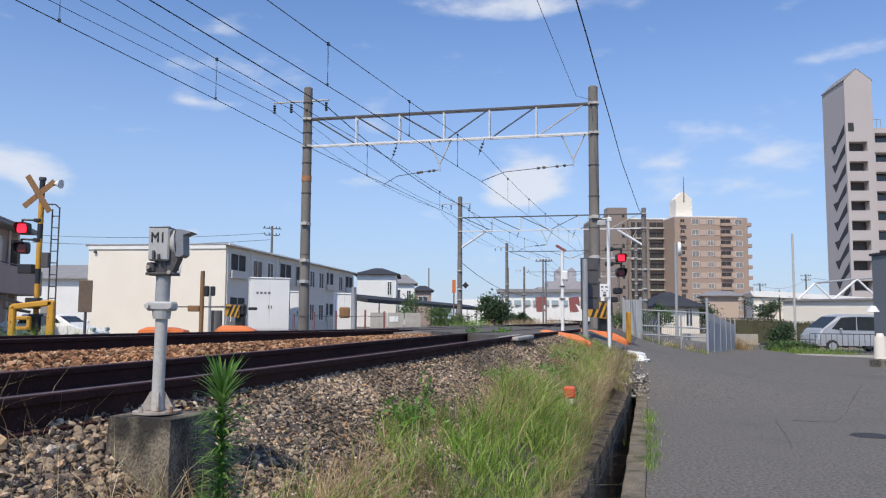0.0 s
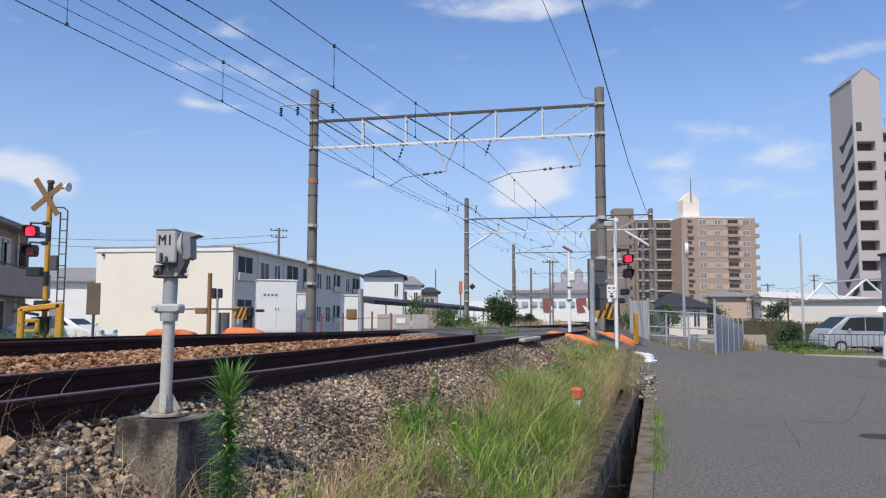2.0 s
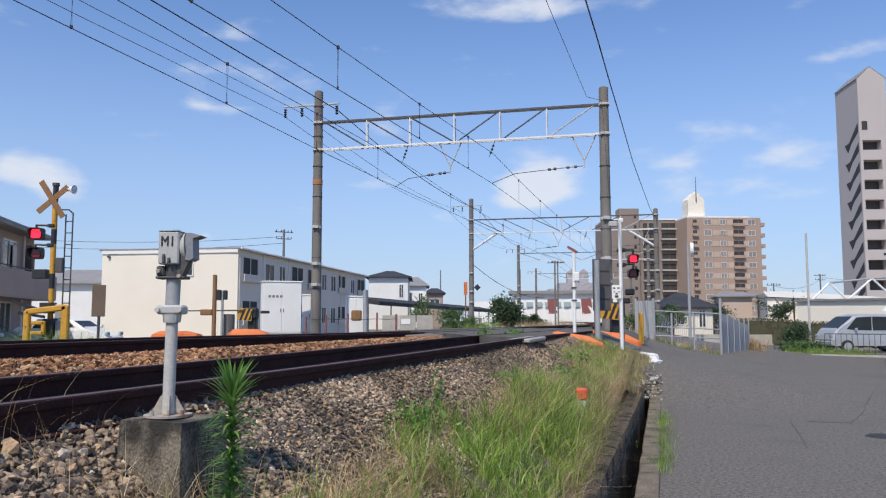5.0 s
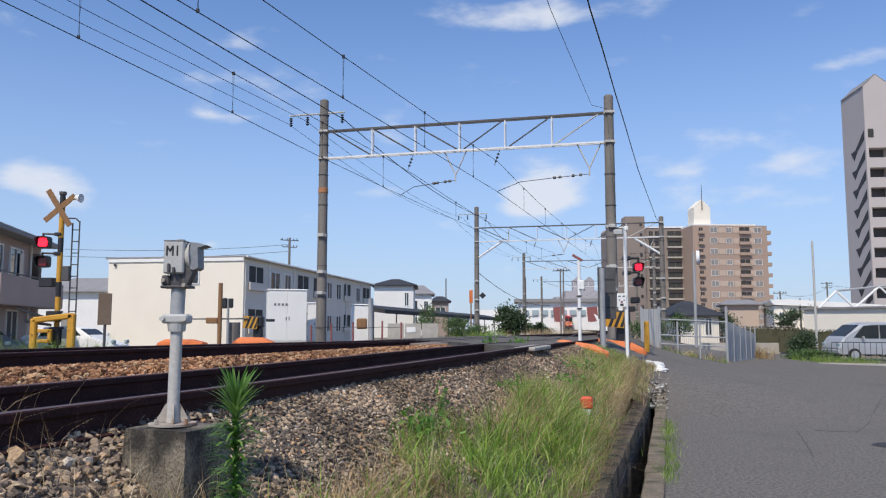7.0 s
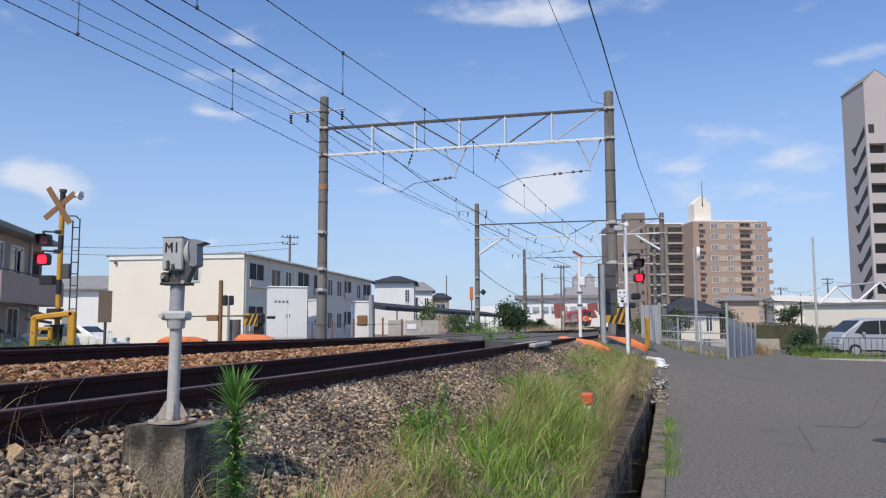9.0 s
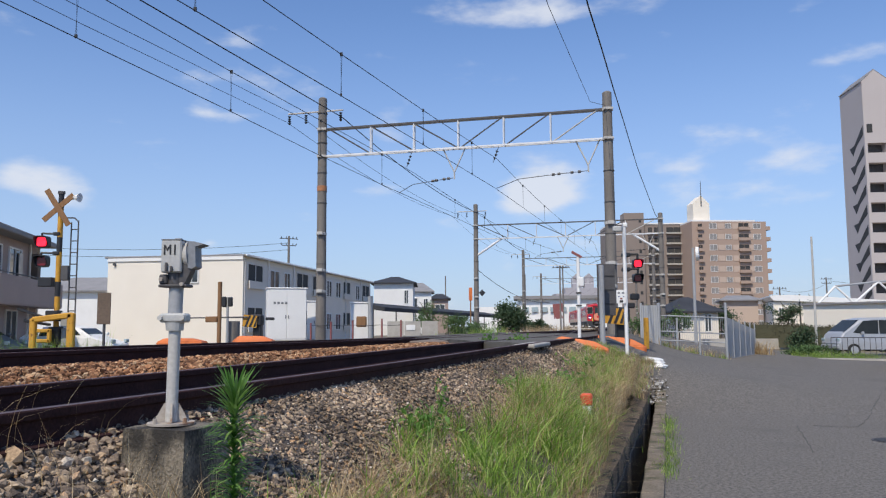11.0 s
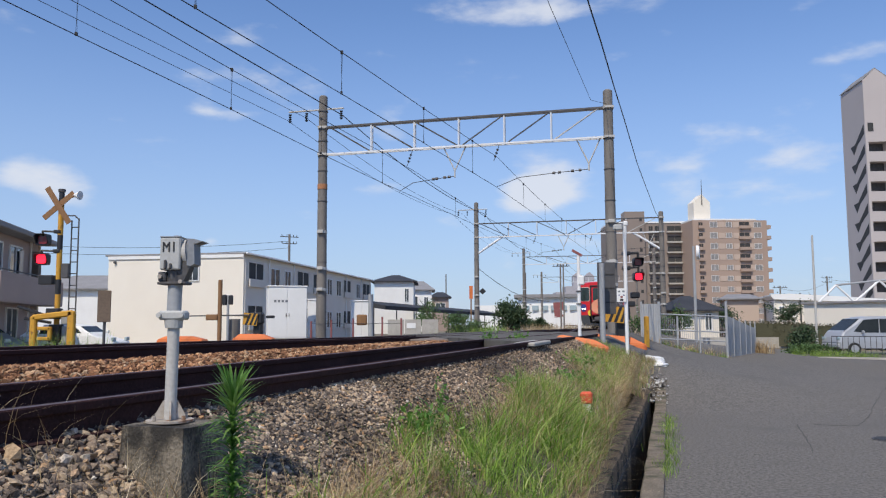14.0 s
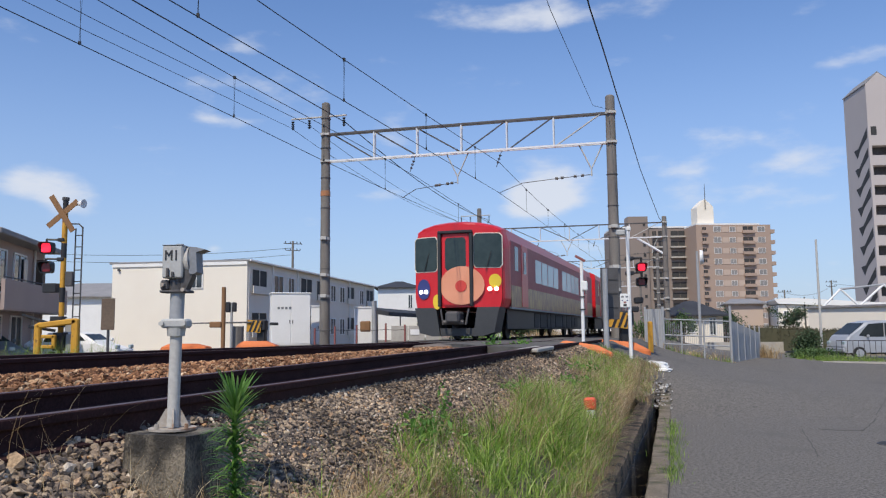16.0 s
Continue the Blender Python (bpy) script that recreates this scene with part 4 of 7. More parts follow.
def lamp_outline(w, h):
    """Square with well-rounded corners, half sizes w and h."""
    r = 0.45 * min(w, h)
    return [(sx * (w - r) + r * math.cos(a), sz * (h - r) + r * math.sin(a)) for sx, sz, a0 in ((1, 1, 0), (-1, 1, 90), (-1, -1, 180), (1, -1, 270)) for a in (radians(a0 + d) for d in (0, 30, 60, 90))]


def crossing_signal(m, label, height, arm, lamp_z, crossbuck=True, pole_r=0.075, striped=True, size=1.0):
    """Pole with two red lamps on side arms. Local -y faces the road."""
    t = thing("crossing_signal", m, label, "crossing signal", "crossing signals")
    n = 12
    n = n if striped else 1
    for i in range(n):
        bm = B()
        rod(bm, (0, 0, height * i / n), (0, 0, height * (i + 1) / n), pole_r, seg=20)
        dark = striped and i in (1, 5, 8, 11)
        part("pole", bm, M["black" if dark else "yellow" if striped else "galv_dull"], t, "black painted pole band" if dark else "")
    for z in lamp_z:
        bm = B()
        rod(bm, (0, 0, z + 0.22), (arm, -0.02, z + 0.24), 0.028, seg=8)
        rod(bm, (arm, -0.02, z + 0.25), (arm, 0, z + 0.1), 0.03, seg=8)
        box(bm, (arm * 0.12, 0, z + 0.22), (0.2, 0.2, 0.1), bevel=0.02)
        part("arm", bm, M["black"], t)
        bm = B()
        out = lamp_outline(0.19 * size, 0.165 * size)
        prism(bm, out, 0.03, 0.13, "Y", Matrix.Translation((arm, 0, z)))
        k = len(out)
        inner = [(x * 0.9, q * 0.9) for x, q in out]
        rings = [[(arm + x, y if q > -0.06 * size or y > -0.02 else -0.02, z + q) for x, q in ring] for ring, y in ((out, 0.03), (out, -0.15), (inner, -0.15), (inner, 0.03))]
        vs = [[bm.verts.new(c) for c in r] for r in rings]
        for a, b in zip(vs, vs[1:]):
            for i in range(k):
                bm.faces.new((a[i], a[(i + 1) % k], b[(i + 1) % k], b[i]))
        hood = part("lamp_hood", bm, M["black"], t, "black lamp case with a deep hood")
        bm = B()
        prism(bm, lamp_outline(0.125 * size, 0.12 * size), 0.0, 0.035, "Y", Matrix.Translation((arm, 0, z)))
        part("lens", bm, M["lamp_off"], hood, "unlit dark red lens")
    bm = B()
    prism(bm, lamp_outline(0.13 * size, 0.125 * size), -0.02, 0.02)
    lit = part("lit_lens", bm, M["lamp_on"], t, "glowing red lens")
    LIT.append((lit, arm, lamp_z))
    if crossbuck:
        for sgn in (-1, 1):
            bm = B()
            box(bm, (-0.03, -0.11 - 0.02 * sgn, height - 0.42), (1.22 if sgn > 0 else 1.1, 0.02, 0.16), rot=Matrix.Rotation(radians(57 if sgn > 0 else -41), 4, "Y"), bevel=0.006)
            part("crossbuck_board", bm, M["wood_worn"], t, "weathered orange-brown crossbuck board")
        bm = B()
        rod(bm, (0.12, 0, height - 0.16), (0.42, -0.05, height - 0.12), 0.05, 0.06, 12)
        rod(bm, (0.42, -0.05, height - 0.12), (0.56, -0.08, height - 0.14), 0.06, 0.13, 14)
        part("horn", bm, M["white"], t, "white horn loudspeaker")
        bm = B()
        rod(bm, (0, 0, height - 0.02), (0, 0, height + 0.06), 0.1, seg=14)
        part("cap", bm, M["steel_dark"], t)
    return t


def left_signal():
    b = Vector((-11.27, 22.0, 0.35))
    t = crossing_signal(Matrix.Translation(b), "yellow and black level-crossing signal with crossbuck and ladder", 5.02, -0.5, (3.64, 3.09))
    bm = B()
    for x in (0.27, 0.47):
        rod(bm, (x, 0.1, 0.5), (x, 0.1, 4.2 if x < 0.4 else 4.25), 0.02, seg=6)
    rod(bm, (0.05, 0.05, 4.33), (0.35, 0.1, 4.33), 0.02, seg=6)
    rod(bm, (0.35, 0.1, 4.33), (0.47, 0.1, 4.22), 0.02, seg=6)
    side = part("ladder", bm, M["steel_dark"], t, "dark steel ladder")
    for i in range(11):
        bm = B()
        rod(bm, (0.27, 0.1, 0.7 + i * 0.33), (0.47, 0.1, 0.7 + i * 0.33), 0.015, seg=6)
        part("rung", bm, M["steel_dark"], side)
    for c, s, m in (((-0.32, 0, 2.5), (0.4, 0.25, 0.26), "black"), ((0.2, -0.02, 2.75), (0.22, 0.12, 0.42), "steel_dark"), ((0.25, 0, 1.45), (0.2, 0.16, 0.4), "galv_dull"),
                    ((-0.05, -0.05, 1.55), (0.36, 0.3, 0.3), "black"), ((0.02, -0.05, 1.0), (0.3, 0.3, 0.5), "black"), ((0.3, -0.03, 0.95), (0.22, 0.14, 0.5), "galv_dull")):
        bm = B()
        box(bm, c, s, bevel=0.02)
        part("equipment_box", bm, M[m], t)
    bm = B()
    rod(bm, (-0.1, -0.1, 1.45), (-0.95, -0.3, 1.75), 0.04, seg=6)
    rod(bm, (-0.1, -0.1, 1.3), (-0.75, -0.3, 1.42), 0.04, seg=6)
    part("bracket", bm, M["black"], t)
    g = thing("guard_frame", Matrix.Translation((-11.07, 21.6, 0.35)), "yellow-painted steel guard frame round the crossing signal", "guard frame")
    for x, w, h in ((-0.63, 0.17, 1.5), (0.42, 0.2, 1.64)):
        bm = B()
        box(bm, (x, 0, h / 2 - 0.02), (w, 0.16, h), bevel=0.03)
        part("post", bm, M["yellow"], g)
    bm = B()
    box(bm, (-0.1, 0.0, 1.5), (1.12, 0.16, 0.16), rot=Matrix.Rotation(radians(-6.5), 4, "Y"), bevel=0.03)
    part("rail", bm, M["yellow"], g)
    for x, z, w, h in ((-0.36, 1.14, 0.4, 0.1), (-0.36, 0.86, 0.4, 0.1), (-0.2, 1.0, 0.1, 0.36)):
        bm = B()
        box(bm, (x, 0.05, z), (w, 0.12, h), bevel=0.02)
        part("inner_bar", bm, M["yellow"], g)


def right_signal():
    t = crossing_signal(Matrix.Translation((4.2, 20.1, 0.85)), "grey level-crossing signal pole with two red lamps", 2.7, 0.34, (2.26, 1.89), False, 0.038, False, 0.66)
    for c, s, m in (((0.24, 0, 1.42), (0.22, 0.2, 0.16), "black"), ((0.14, 0.02, 1.2), (0.2, 0.16, 0.14), "black")):
        bm = B()
        box(bm, c, s, bevel=0.03)
        part("equipment_box", bm, M[m], t)


def plain_post(name, x, y, z0, z1, r, material, label, cat, cap=None, boxes=()):
    t = thing(name, Matrix.Translation((x, y, z0)), label, cat)
    bm = B()
    rod(bm, (0, 0, -0.25), (0, 0, z1 - z0), r, seg=14)
    part("pole", bm, M[material], t, smooth=True)
    if cap:
        bm = B()
        box(bm, (-0.03, -0.02, z1 - z0 + 0.04), (0.24, 0.05, 0.05), rot=Matrix.Rotation(radians(30), 4, "Y"))
        part("cap", bm, M[cap], t, "rusty tilted cap")
    for c, s, m in boxes:
        bm = B()
        box(bm, (c[0], c[1], c[2] - z0), s, bevel=min(s) * 0.2)
        part("box", bm, M[m], t)
    return t


def barrier(m, label, boom):
    """Gate machine with a striped board and a raised or lowered boom."""
    t = thing("crossing_barrier", m, label, "crossing barrier", "crossing barriers")
    bm = B()
    box(bm, (0.1, 0.1, 0.2), (0.3, 0.3, 1.3), bevel=0.04)
    box(bm, (0.05, 0.05, 0.75), (0.5, 0.34, 0.42), bevel=0.06)
    part("machine", bm, M["black"], t, "black gate machine")
    bm = B()
    box(bm, (-0.12, -0.15, 0.72), (0.5, 0.03, 0.42), rot=Matrix.Rotation(radians(6), 4, "Y"))
    brd = part("board", bm, M["yellow"], t, "yellow board with black stripes")
    for i in range(3):
        bm = B()
        x = -0.27 + i * 0.16
        pts = [(x - 0.05, 0.52), (x + 0.03, 0.52), (x + 0.19 if i < 2 else x + 0.12, 0.92), (x + 0.11 if i < 2 else x + 0.1, 0.92)]
        prism(bm, pts, -0.172, -0.167)
        part("stripe", bm, M["black"], brd)
    if boom:
        bm = B()
        rod(bm, (-0.2, -0.2, 0.86), (-0.2 - boom, -0.25, 0.84), 0.03, 0.02, 8)
        part("boom", bm, M["steel_dark"], t, "lowered thin barrier boom")
        bm = B()
        box(bm, (0.55, 0, 0.8), (0.3, 0.12, 0.1), bevel=0.02)
        part("counterweight", bm, M["black"], t)
    return t


def kerb_cover(x, y, z, l, w, h, rz, tilt=0, label="orange plastic kerb cover at the crossing edge"):
    bm = B()
    a, b = l / 2, w / 2
    bot = [bm.verts.new(p) for p in ((-a, -b, -0.15), (a, -b, -0.15), (a, b, -0.15), (-a, b, -0.15))]
    mid = [bm.verts.new(p) for p in ((-a, -b, 0.02), (a, -b, 0.02), (a, b, 0.02), (-a, b, 0.02))]
    top = [bm.verts.new(p) for p in ((-a * 0.72, -b * 0.45, h), (a * 0.45, -b * 0.45, h * 0.95), (a * 0.45, b * 0.45, h * 0.95), (-a * 0.72, b * 0.45, h))]
    for p, q in ((bot, mid), (mid, top)):
        for i in range(4):
            bm.faces.new((p[i], p[(i + 1) % 4], q[(i + 1) % 4], q[i]))
    bm.faces.new(top)
    bmesh.ops.bevel(bm, geom=list(bm.edges), offset=0.02, segments=2, affect="EDGES", clamp_overlap=True)
    ob = part("kerb_cover", bm, M["orange"])
    ob.matrix_basis = pose(x, y, z, 0, tilt, rz)
    tagged(ob, label, "kerb cover", "orange kerb covers")


def sensor_head():
    """Obstacle sensor M1 on its post and concrete block."""
    bm = B()
    prism(bm, [(-0.155, -0.15), (0.155, -0.15), (0.155, 0.15), (-0.155, 0.15)], -0.75, 0.0, "Z")
    for v in bm.verts:
        if v.co.z < -0.5:
            v.co.x *= 1.12
            v.co.y *= 1.12
    bmesh.ops.subdivide_edges(bm, edges=list(bm.edges), cuts=3, use_grid_fill=True)
    for v in bm.verts:
        v.co += v.normal * 0.0 + Vector((noise.noise(v.co * 9), noise.noise(v.co * 9 + Vector((5, 0, 0))), noise.noise(v.co * 9 + Vector((0, 7, 0))))) * 0.006
    blk = part("concrete_footing", bm, M["concrete_stained"])
    blk.matrix_basis = pose(-1.19, 3.43, 1.135, 0, 0, -19)
    tagged(blk, "stained weathered concrete block under the sensor post", "footing")
    t = thing("obstacle_sensor", pose(-1.222, 3.44, 1.14, 0, 0, 0), "grey trackside sensor head marked M1 on a galvanised post", "sensor")
    bm = B()
    rod(bm, (0, 0, 0), (0, 0, 0.009), 0.1, seg=32)
    part("base_plate", bm, M["galv_rust"], t, "rust-stained round base plate")
    for i in range(4):
        a = radians(20 + 90 * i)
        bm = B()
        prism(bm, [(0.022, 0.012), (0.068, 0.012), (0.064, 0.025), (0.03, 0.09), (0.022, 0.09)], -0.004, 0.004, "Y", Matrix.Rotation(a, 4, "Z"))
        part("gusset", bm, M["galv_rust"], t, "rust-stained gusset plate")
        bm = B()
        rod(bm, (0.085 * math.cos(a + 0.7), 0.085 * math.sin(a + 0.7), 0.01), (0.085 * math.cos(a + 0.7), 0.085 * math.sin(a + 0.7), 0.03), 0.009, seg=6)
        part("anchor_bolt", bm, M["galv_rust"], t)
    bm = B()
    rod(bm, (0, 0, 0.01), (0.006, 0, 0.46), 0.0255, seg=20)
    part("lower_tube", bm, M["galv"], t, smooth=True)
    bm = B()
    rod(bm, (0.004, 0, 0.45), (0.008, 0, 0.615), 0.0305, seg=20)
    part("upper_tube", bm, M["galv_dull"], t, smooth=True)
    bm = B()
    box(bm, (0.005, 0, 0.455), (0.115, 0.075, 0.04), bevel=0.008)
    rod(bm, (0.005, 0, 0.40), (0.005, 0, 0.435), 0.036, 0.04, 16)
    col = part("collar", bm, M["box_grey"], t, "cast clamp collar with bolts")
    for x in (-0.045, 0.052):
        bm = B()
        rod(bm, (x, -0.037, 0.455), (x, -0.052, 0.455), 0.011, seg=6)
        part("bolt", bm, M["galv"], col)
    bm = B()
    box(bm, (0.004, 0, 0.594), (0.125, 0.085, 0.012), bevel=0.003)
    box(bm, (-0.04, -0.012, 0.622), (0.036, 0.05, 0.044), bevel=0.006)
    rod(bm, (0.005, 0, 0.6), (0.005, 0, 0.66), 0.036, seg=16)
    prism(bm, [(0.03, 0.6), (0.052, 0.6), (0.078, 0.66), (0.078, 0.7), (0.03, 0.7)], -0.03, 0.03)
    br = part("bracket", bm, M["steel_dark"], t, "dark grimy swivel bracket")
    for x, z in ((-0.045, 0.622), (0.045, 0.6)):
        bm = B()
        rod(bm, (x, -0.036, z), (x, -0.052, z), 0.009, seg=6)
        part("bolt", bm, M["galv_rust"], br)
    c = Vector((-0.004, 0.0, 0.722))
    turn = Matrix.Translation(c) @ Matrix.Rotation(radians(2), 4, "Z")
    bm = B()
    box(bm, (0, 0, 0), (0.088, 0.1, 0.143), bevel=0.006)
    bm.transform(turn)
    bx = part("housing", bm, M["box_grey"], t, "weathered pale grey metal housing")
    bm = B()
    box(bm, (0, 0, 0.0725), (0.09, 0.102, 0.005), bevel=0.002)
    rod(bm, (0.012, 0.01, 0.074), (0.012, 0.01, 0.083), 0.02, 0.016, 14)
    bm.transform(turn)
    part("cap", bm, M["visor_grey"], bx)
    bm = B()
    rod(bm, (0.044, 0.012, 0.004), (0.066, 0.012, 0.006), 0.054, 0.066, 28)
    bm.transform(turn)
    part("cowl", bm, M["galv"], bx, "round pale metal lens cowl")
    bm = B()
    rod(bm, (0.064, 0.012, 0.006), (0.076, 0.012, 0.006), 0.058, 0.05, 28)
    prism(bm, [(0.07, 0.066), (0.1, 0.064), (0.138, 0.054), (0.1, 0.042), (0.104, -0.045), (0.086, -0.055), (0.07, -0.05)], -0.04, 0.055)
    bm.transform(turn)
    part("visor", bm, M["visor_grey"], bx, "dark sun visor drawn out to a point")
    for x in (-0.018, 0.004):
        bm = B()
        box(bm, (x, -0.055, -0.058 + abs(x) * 0.6), (0.01, 0.012, 0.02 + abs(x)), bevel=0.002)
        bm.transform(turn)
        part("latch", bm, M["steel_dark"], bx)
    tx = bpy.data.curves.new("marking", "FONT")
    tx.body, tx.size, tx.extrude, tx.align_x = "M1", 0.06, 0.0006, "CENTER"
    tx.bevel_depth, tx.space_character = 0.0012, 1.08
    tx.materials.append(M["black"])
    o = new("marking", tx)
    o.parent = t
    o["label"] = "black stencilled letters M1"
    o.matrix_basis = turn @ Matrix.Translation((-0.003, -0.0512, 0.008)) @ Matrix.Rotation(radians(90), 4, "X") @ Matrix.Diagonal((0.78, 1.0, 1.0, 1.0))


def cabinet(name, x, y, z, w, d, h, rz, label, material="white", bars=True):
    t = thing(name, pose(x, y, z, 0, 0, rz), label, "cabinet")
    bm = B()
    box(bm, (0, 0, h / 2), (w, d, h), bevel=0.02)
    body = part("body", bm, M[material], t)
    bm = B()
    box(bm, (0, 0, h + 0.02), (w + 0.08, d + 0.08, 0.06), bevel=0.02)
    part("lid", bm, M[material], t)
    for i in (0, 1):
        bm = B()
        box(bm, (-w / 4 + i * w / 2, -d / 2 - 0.008, h / 2), (w / 2 - 0.03, 0.02, h - 0.12), bevel=0.006)
        dr = part("door", bm, M[material], t)
        bm = B()
        box(bm, ((-0.06 if i == 0 else 0.06), -d / 2 - 0.03, h * 0.45), (0.03, 0.03, 0.14), bevel=0.006)
        part("handle", bm, M["steel_dark"], dr)
    if bars:
        for i in range(4):
            bm = B()
            box(bm, (-w * 0.32 + i * 0.16, -d / 2 - 0.022, h * 0.72), (0.1, 0.004, 0.1))
            part("marking", bm, M["paint_grey"], t, "faded unreadable lettering as plain bars")
    bm = B()
    box(bm, (0, 0, -0.25), (w + 0.1, d + 0.1, 0.52))
    part("plinth", bm, M["concrete_pale"], t)


left_signal()
right_signal()
sensor_head()
plain_post("marker_post", 2.57, 17.0, 0.98, 3.03, 0.036, "white", "white-painted steel post with a small box", "post", "tile_rust", (((0.05, -0.03, 2.48), (0.12, 0.1, 0.2), "white"),
           ((0, 0, 2.25), (0.11, 0.11, 0.03), "steel_dark"), ((0, 0, 1.98), (0.11, 0.11, 0.03), "steel_dark")))
plain_post("camera_post", 3.57, 17.0, 0.8, 3.69, 0.038, "white", "tall white-painted steel post with a fitting on top", "post", None, (((-0.14, 0, 3.62), (0.2, 0.1, 0.12), "box_grey"),
           ((0.02, 0, 3.7), (0.1, 0.1, 0.1), "white")))
plain_post("sign_post", 3.24, 18.0, 0.9, 2.92, 0.06, "galv_dull", "grey steel post of a sign seen from behind", "sign post")
bm = B()
box(bm, (3.43, 18.5, 2.38), (0.36, 0.04, 1.14), bevel=0.01)
bm2 = B()
box(bm2, (3.43, 18.47, 2.38), (0.42, 0.02, 1.2), bevel=0.005)
sb = thing("sign_board", Matrix(), "dark brown back of a sign board beside the crossing", "sign board")
part("panel", bm, M["brown_board"], sb)
part("frame", bm2, M["steel_dark"], sb)
bm = B()
box(bm, (3.29, 18.56, 1.6), (0.05, 0.05, 1.6))
part("post", bm, M["steel_dark"], sb)
for z in (2.05, 2.38, 2.7):
    bm = B()
    box(bm, (3.43, 18.455, z), (0.36, 0.015, 0.025))
    part("batten", bm, M["dark"], sb)
ns = thing("notice_sign", Matrix.Translation((3.46, 16.935, 2.16)), "small white notice board with coloured marks on the post", "notice sign")
bm = B()
box(bm, (0, 0, 0), (0.2, 0.012, 0.29), bevel=0.003)
part("panel", bm, M["white"], ns)
for x, z, s, m in ((-0.05, 0.08, 0.05, "paint_grey"), (0.04, 0.08, 0.05, "paint_grey"), (0.0, -0.04, 0.05, "tile_rust"), (-0.05, 0.0, 0.03, "blue"), (0.05, 0.0, 0.03, "blue"), (0, -0.1, 0.07, "dark")):
    bm = B()
    box(bm, (x, -0.008, z), (s, 0.004, s * 0.7))
    part("mark", bm, M[m], ns)
barrier(pose(4.25, 21.3, 1.08, 0, 0, 0), "yellow and black striped crossing barrier machine", 0)
barrier(pose(-7.25, 28.0, 1.05, 0, 0, 0), "black and yellow crossing barrier with lowered boom", 2.6)
for x, y, z0, z1 in ((5.15, 22.0, 0.75, 1.76),):
    t = thing("bollard", Matrix.Translation((x, y, z0)), "flat yellow plastic guard post by the fence", "bollard")
    bm = B()
    box(bm, (0, 0, 0.5), (0.13, 0.1, 1.02), bevel=0.02)
    part("post", bm, M["yellow"], t)
kerb_cover(2.46, 16.2, 1.14, 1.15, 0.3, 0.14, -14, tilt=8)
kerb_cover(4.02, 20.5, 1.06, 1.5, 0.36, 0.2, -4, tilt=5)
kerb_cover(-7.0, 20.0, 1.18, 1.15, 0.5, 0.11, 0)
kerb_cover(-5.7, 22.0, 1.16, 1.1, 0.5, 0.16, 0)
plain_post("trackside_board", -6.3, 14.0, 1.05, 2.17, 0.025, "steel_dark", "brown trackside board on a thin post", "trackside sign", None, (((0, -0.03, 1.9), (0.24, 0.02, 0.56), "brown_board"),))
plain_post("wooden_post", -7.29, 24.0, 0.9, 2.94, 0.065, "wood_worn", "weathered brown timber post with a crosspiece", "post", None, (((-0.22, -0.05, 1.8), (0.36, 0.12, 0.18), "wood_worn"),))
plain_post("trackside_lamp", -8.81, 30.0, 0.9, 2.7, 0.05, "galv_dull", "slim grey post with two small black lamps", "signal", None, (((-0.12, -0.05, 2.52), (0.16, 0.14, 0.4), "black"), ((0.12, -0.05, 2.52), (0.16, 0.14, 0.36), "black")))
plain_post("concrete_stub", -7.0, 24.6, 0.9, 1.75, 0.17, "pole_concrete", "short weathered concrete post behind the kerb cover", "post")
plain_post("relay_post", -3.5, 31.2, 1.0, 2.75, 0.1, "galv_dull", "short grey post by the relay cabinet", "post", None, (((-0.35, 0, 1.75), (0.4, 0.2, 0.42), "wood_worn"),))
for x, z0, z1 in ((-4.8, 1.05, 1.75), (-5.6, 1.05, 1.7), (-3.95, 1.05, 1.8), (-2.9, 1.05, 1.85), (-2.2, 1.05, 1.8)):
    plain_post("rusty_stake", x, 29.4 + 0.3 * abs(x + 4), z0, z1, 0.035, "tile_rust", "thin rust-red stake of a rope fence", "stake")
tagged(tube("rope", [(x, 29.4 + 0.3 * abs(x + 4), 1.62 - 0.03 * (i % 2)) for i, x in enumerate((-5.6, -5.2, -4.8, -4.4, -3.95, -3.4, -2.9, -2.55, -2.2))], 0.009, M["wire"]), "thin dark rope strung between rusty stakes", "rope")
cabinet("relay_cabinet", -7.55, 34.4, 1.0, 1.65, 1.1, 2.2, 18, "large white metal relay cabinet beside the track")
cabinet("relay_cabinet", -6.6, 36.4, 1.0, 0.8, 0.6, 1.7, 10, "narrow white metal cabinet beside the pole", bars=False)
cabinet("relay_cabinet", -4.0, 32.3, 1.0, 0.85, 0.7, 1.5, 10, "small white metal relay cabinet", bars=False)
t = thing("barrier_panel", pose(-2.6, 44, 1.0), "low pale panel fence behind the tracks", "panel fence")
for x in (-0.95, 0.0, 0.95):
    bm = B()
    box(bm, (x, 0, 0.42), (0.9, 0.06, 0.85), bevel=0.01)
    part("panel", bm, M["concrete_pale"], t)
bm = B()
box(bm, (-0.1, -0.05, 0.5), (0.5, 0.02, 0.3))
part("notice", bm, M["white"], t, "white notice with unreadable lettering")
# orange-red survey marker on the bank
t = thing("survey_marker", pose(1.51, 9.5, 0.665, 0, 0, -12), "short orange-red plastic marker stake in the grass", "marker")
bm = B()
box(bm, (0, 0, 0.02), (0.14, 0.14, 0.14), bevel=0.02)
part("head", bm, M["marker_red"], t)
bm = B()
box(bm, (0, 0, -0.18), (0.1, 0.1, 0.3))
part("stake", bm, M["white"], t)
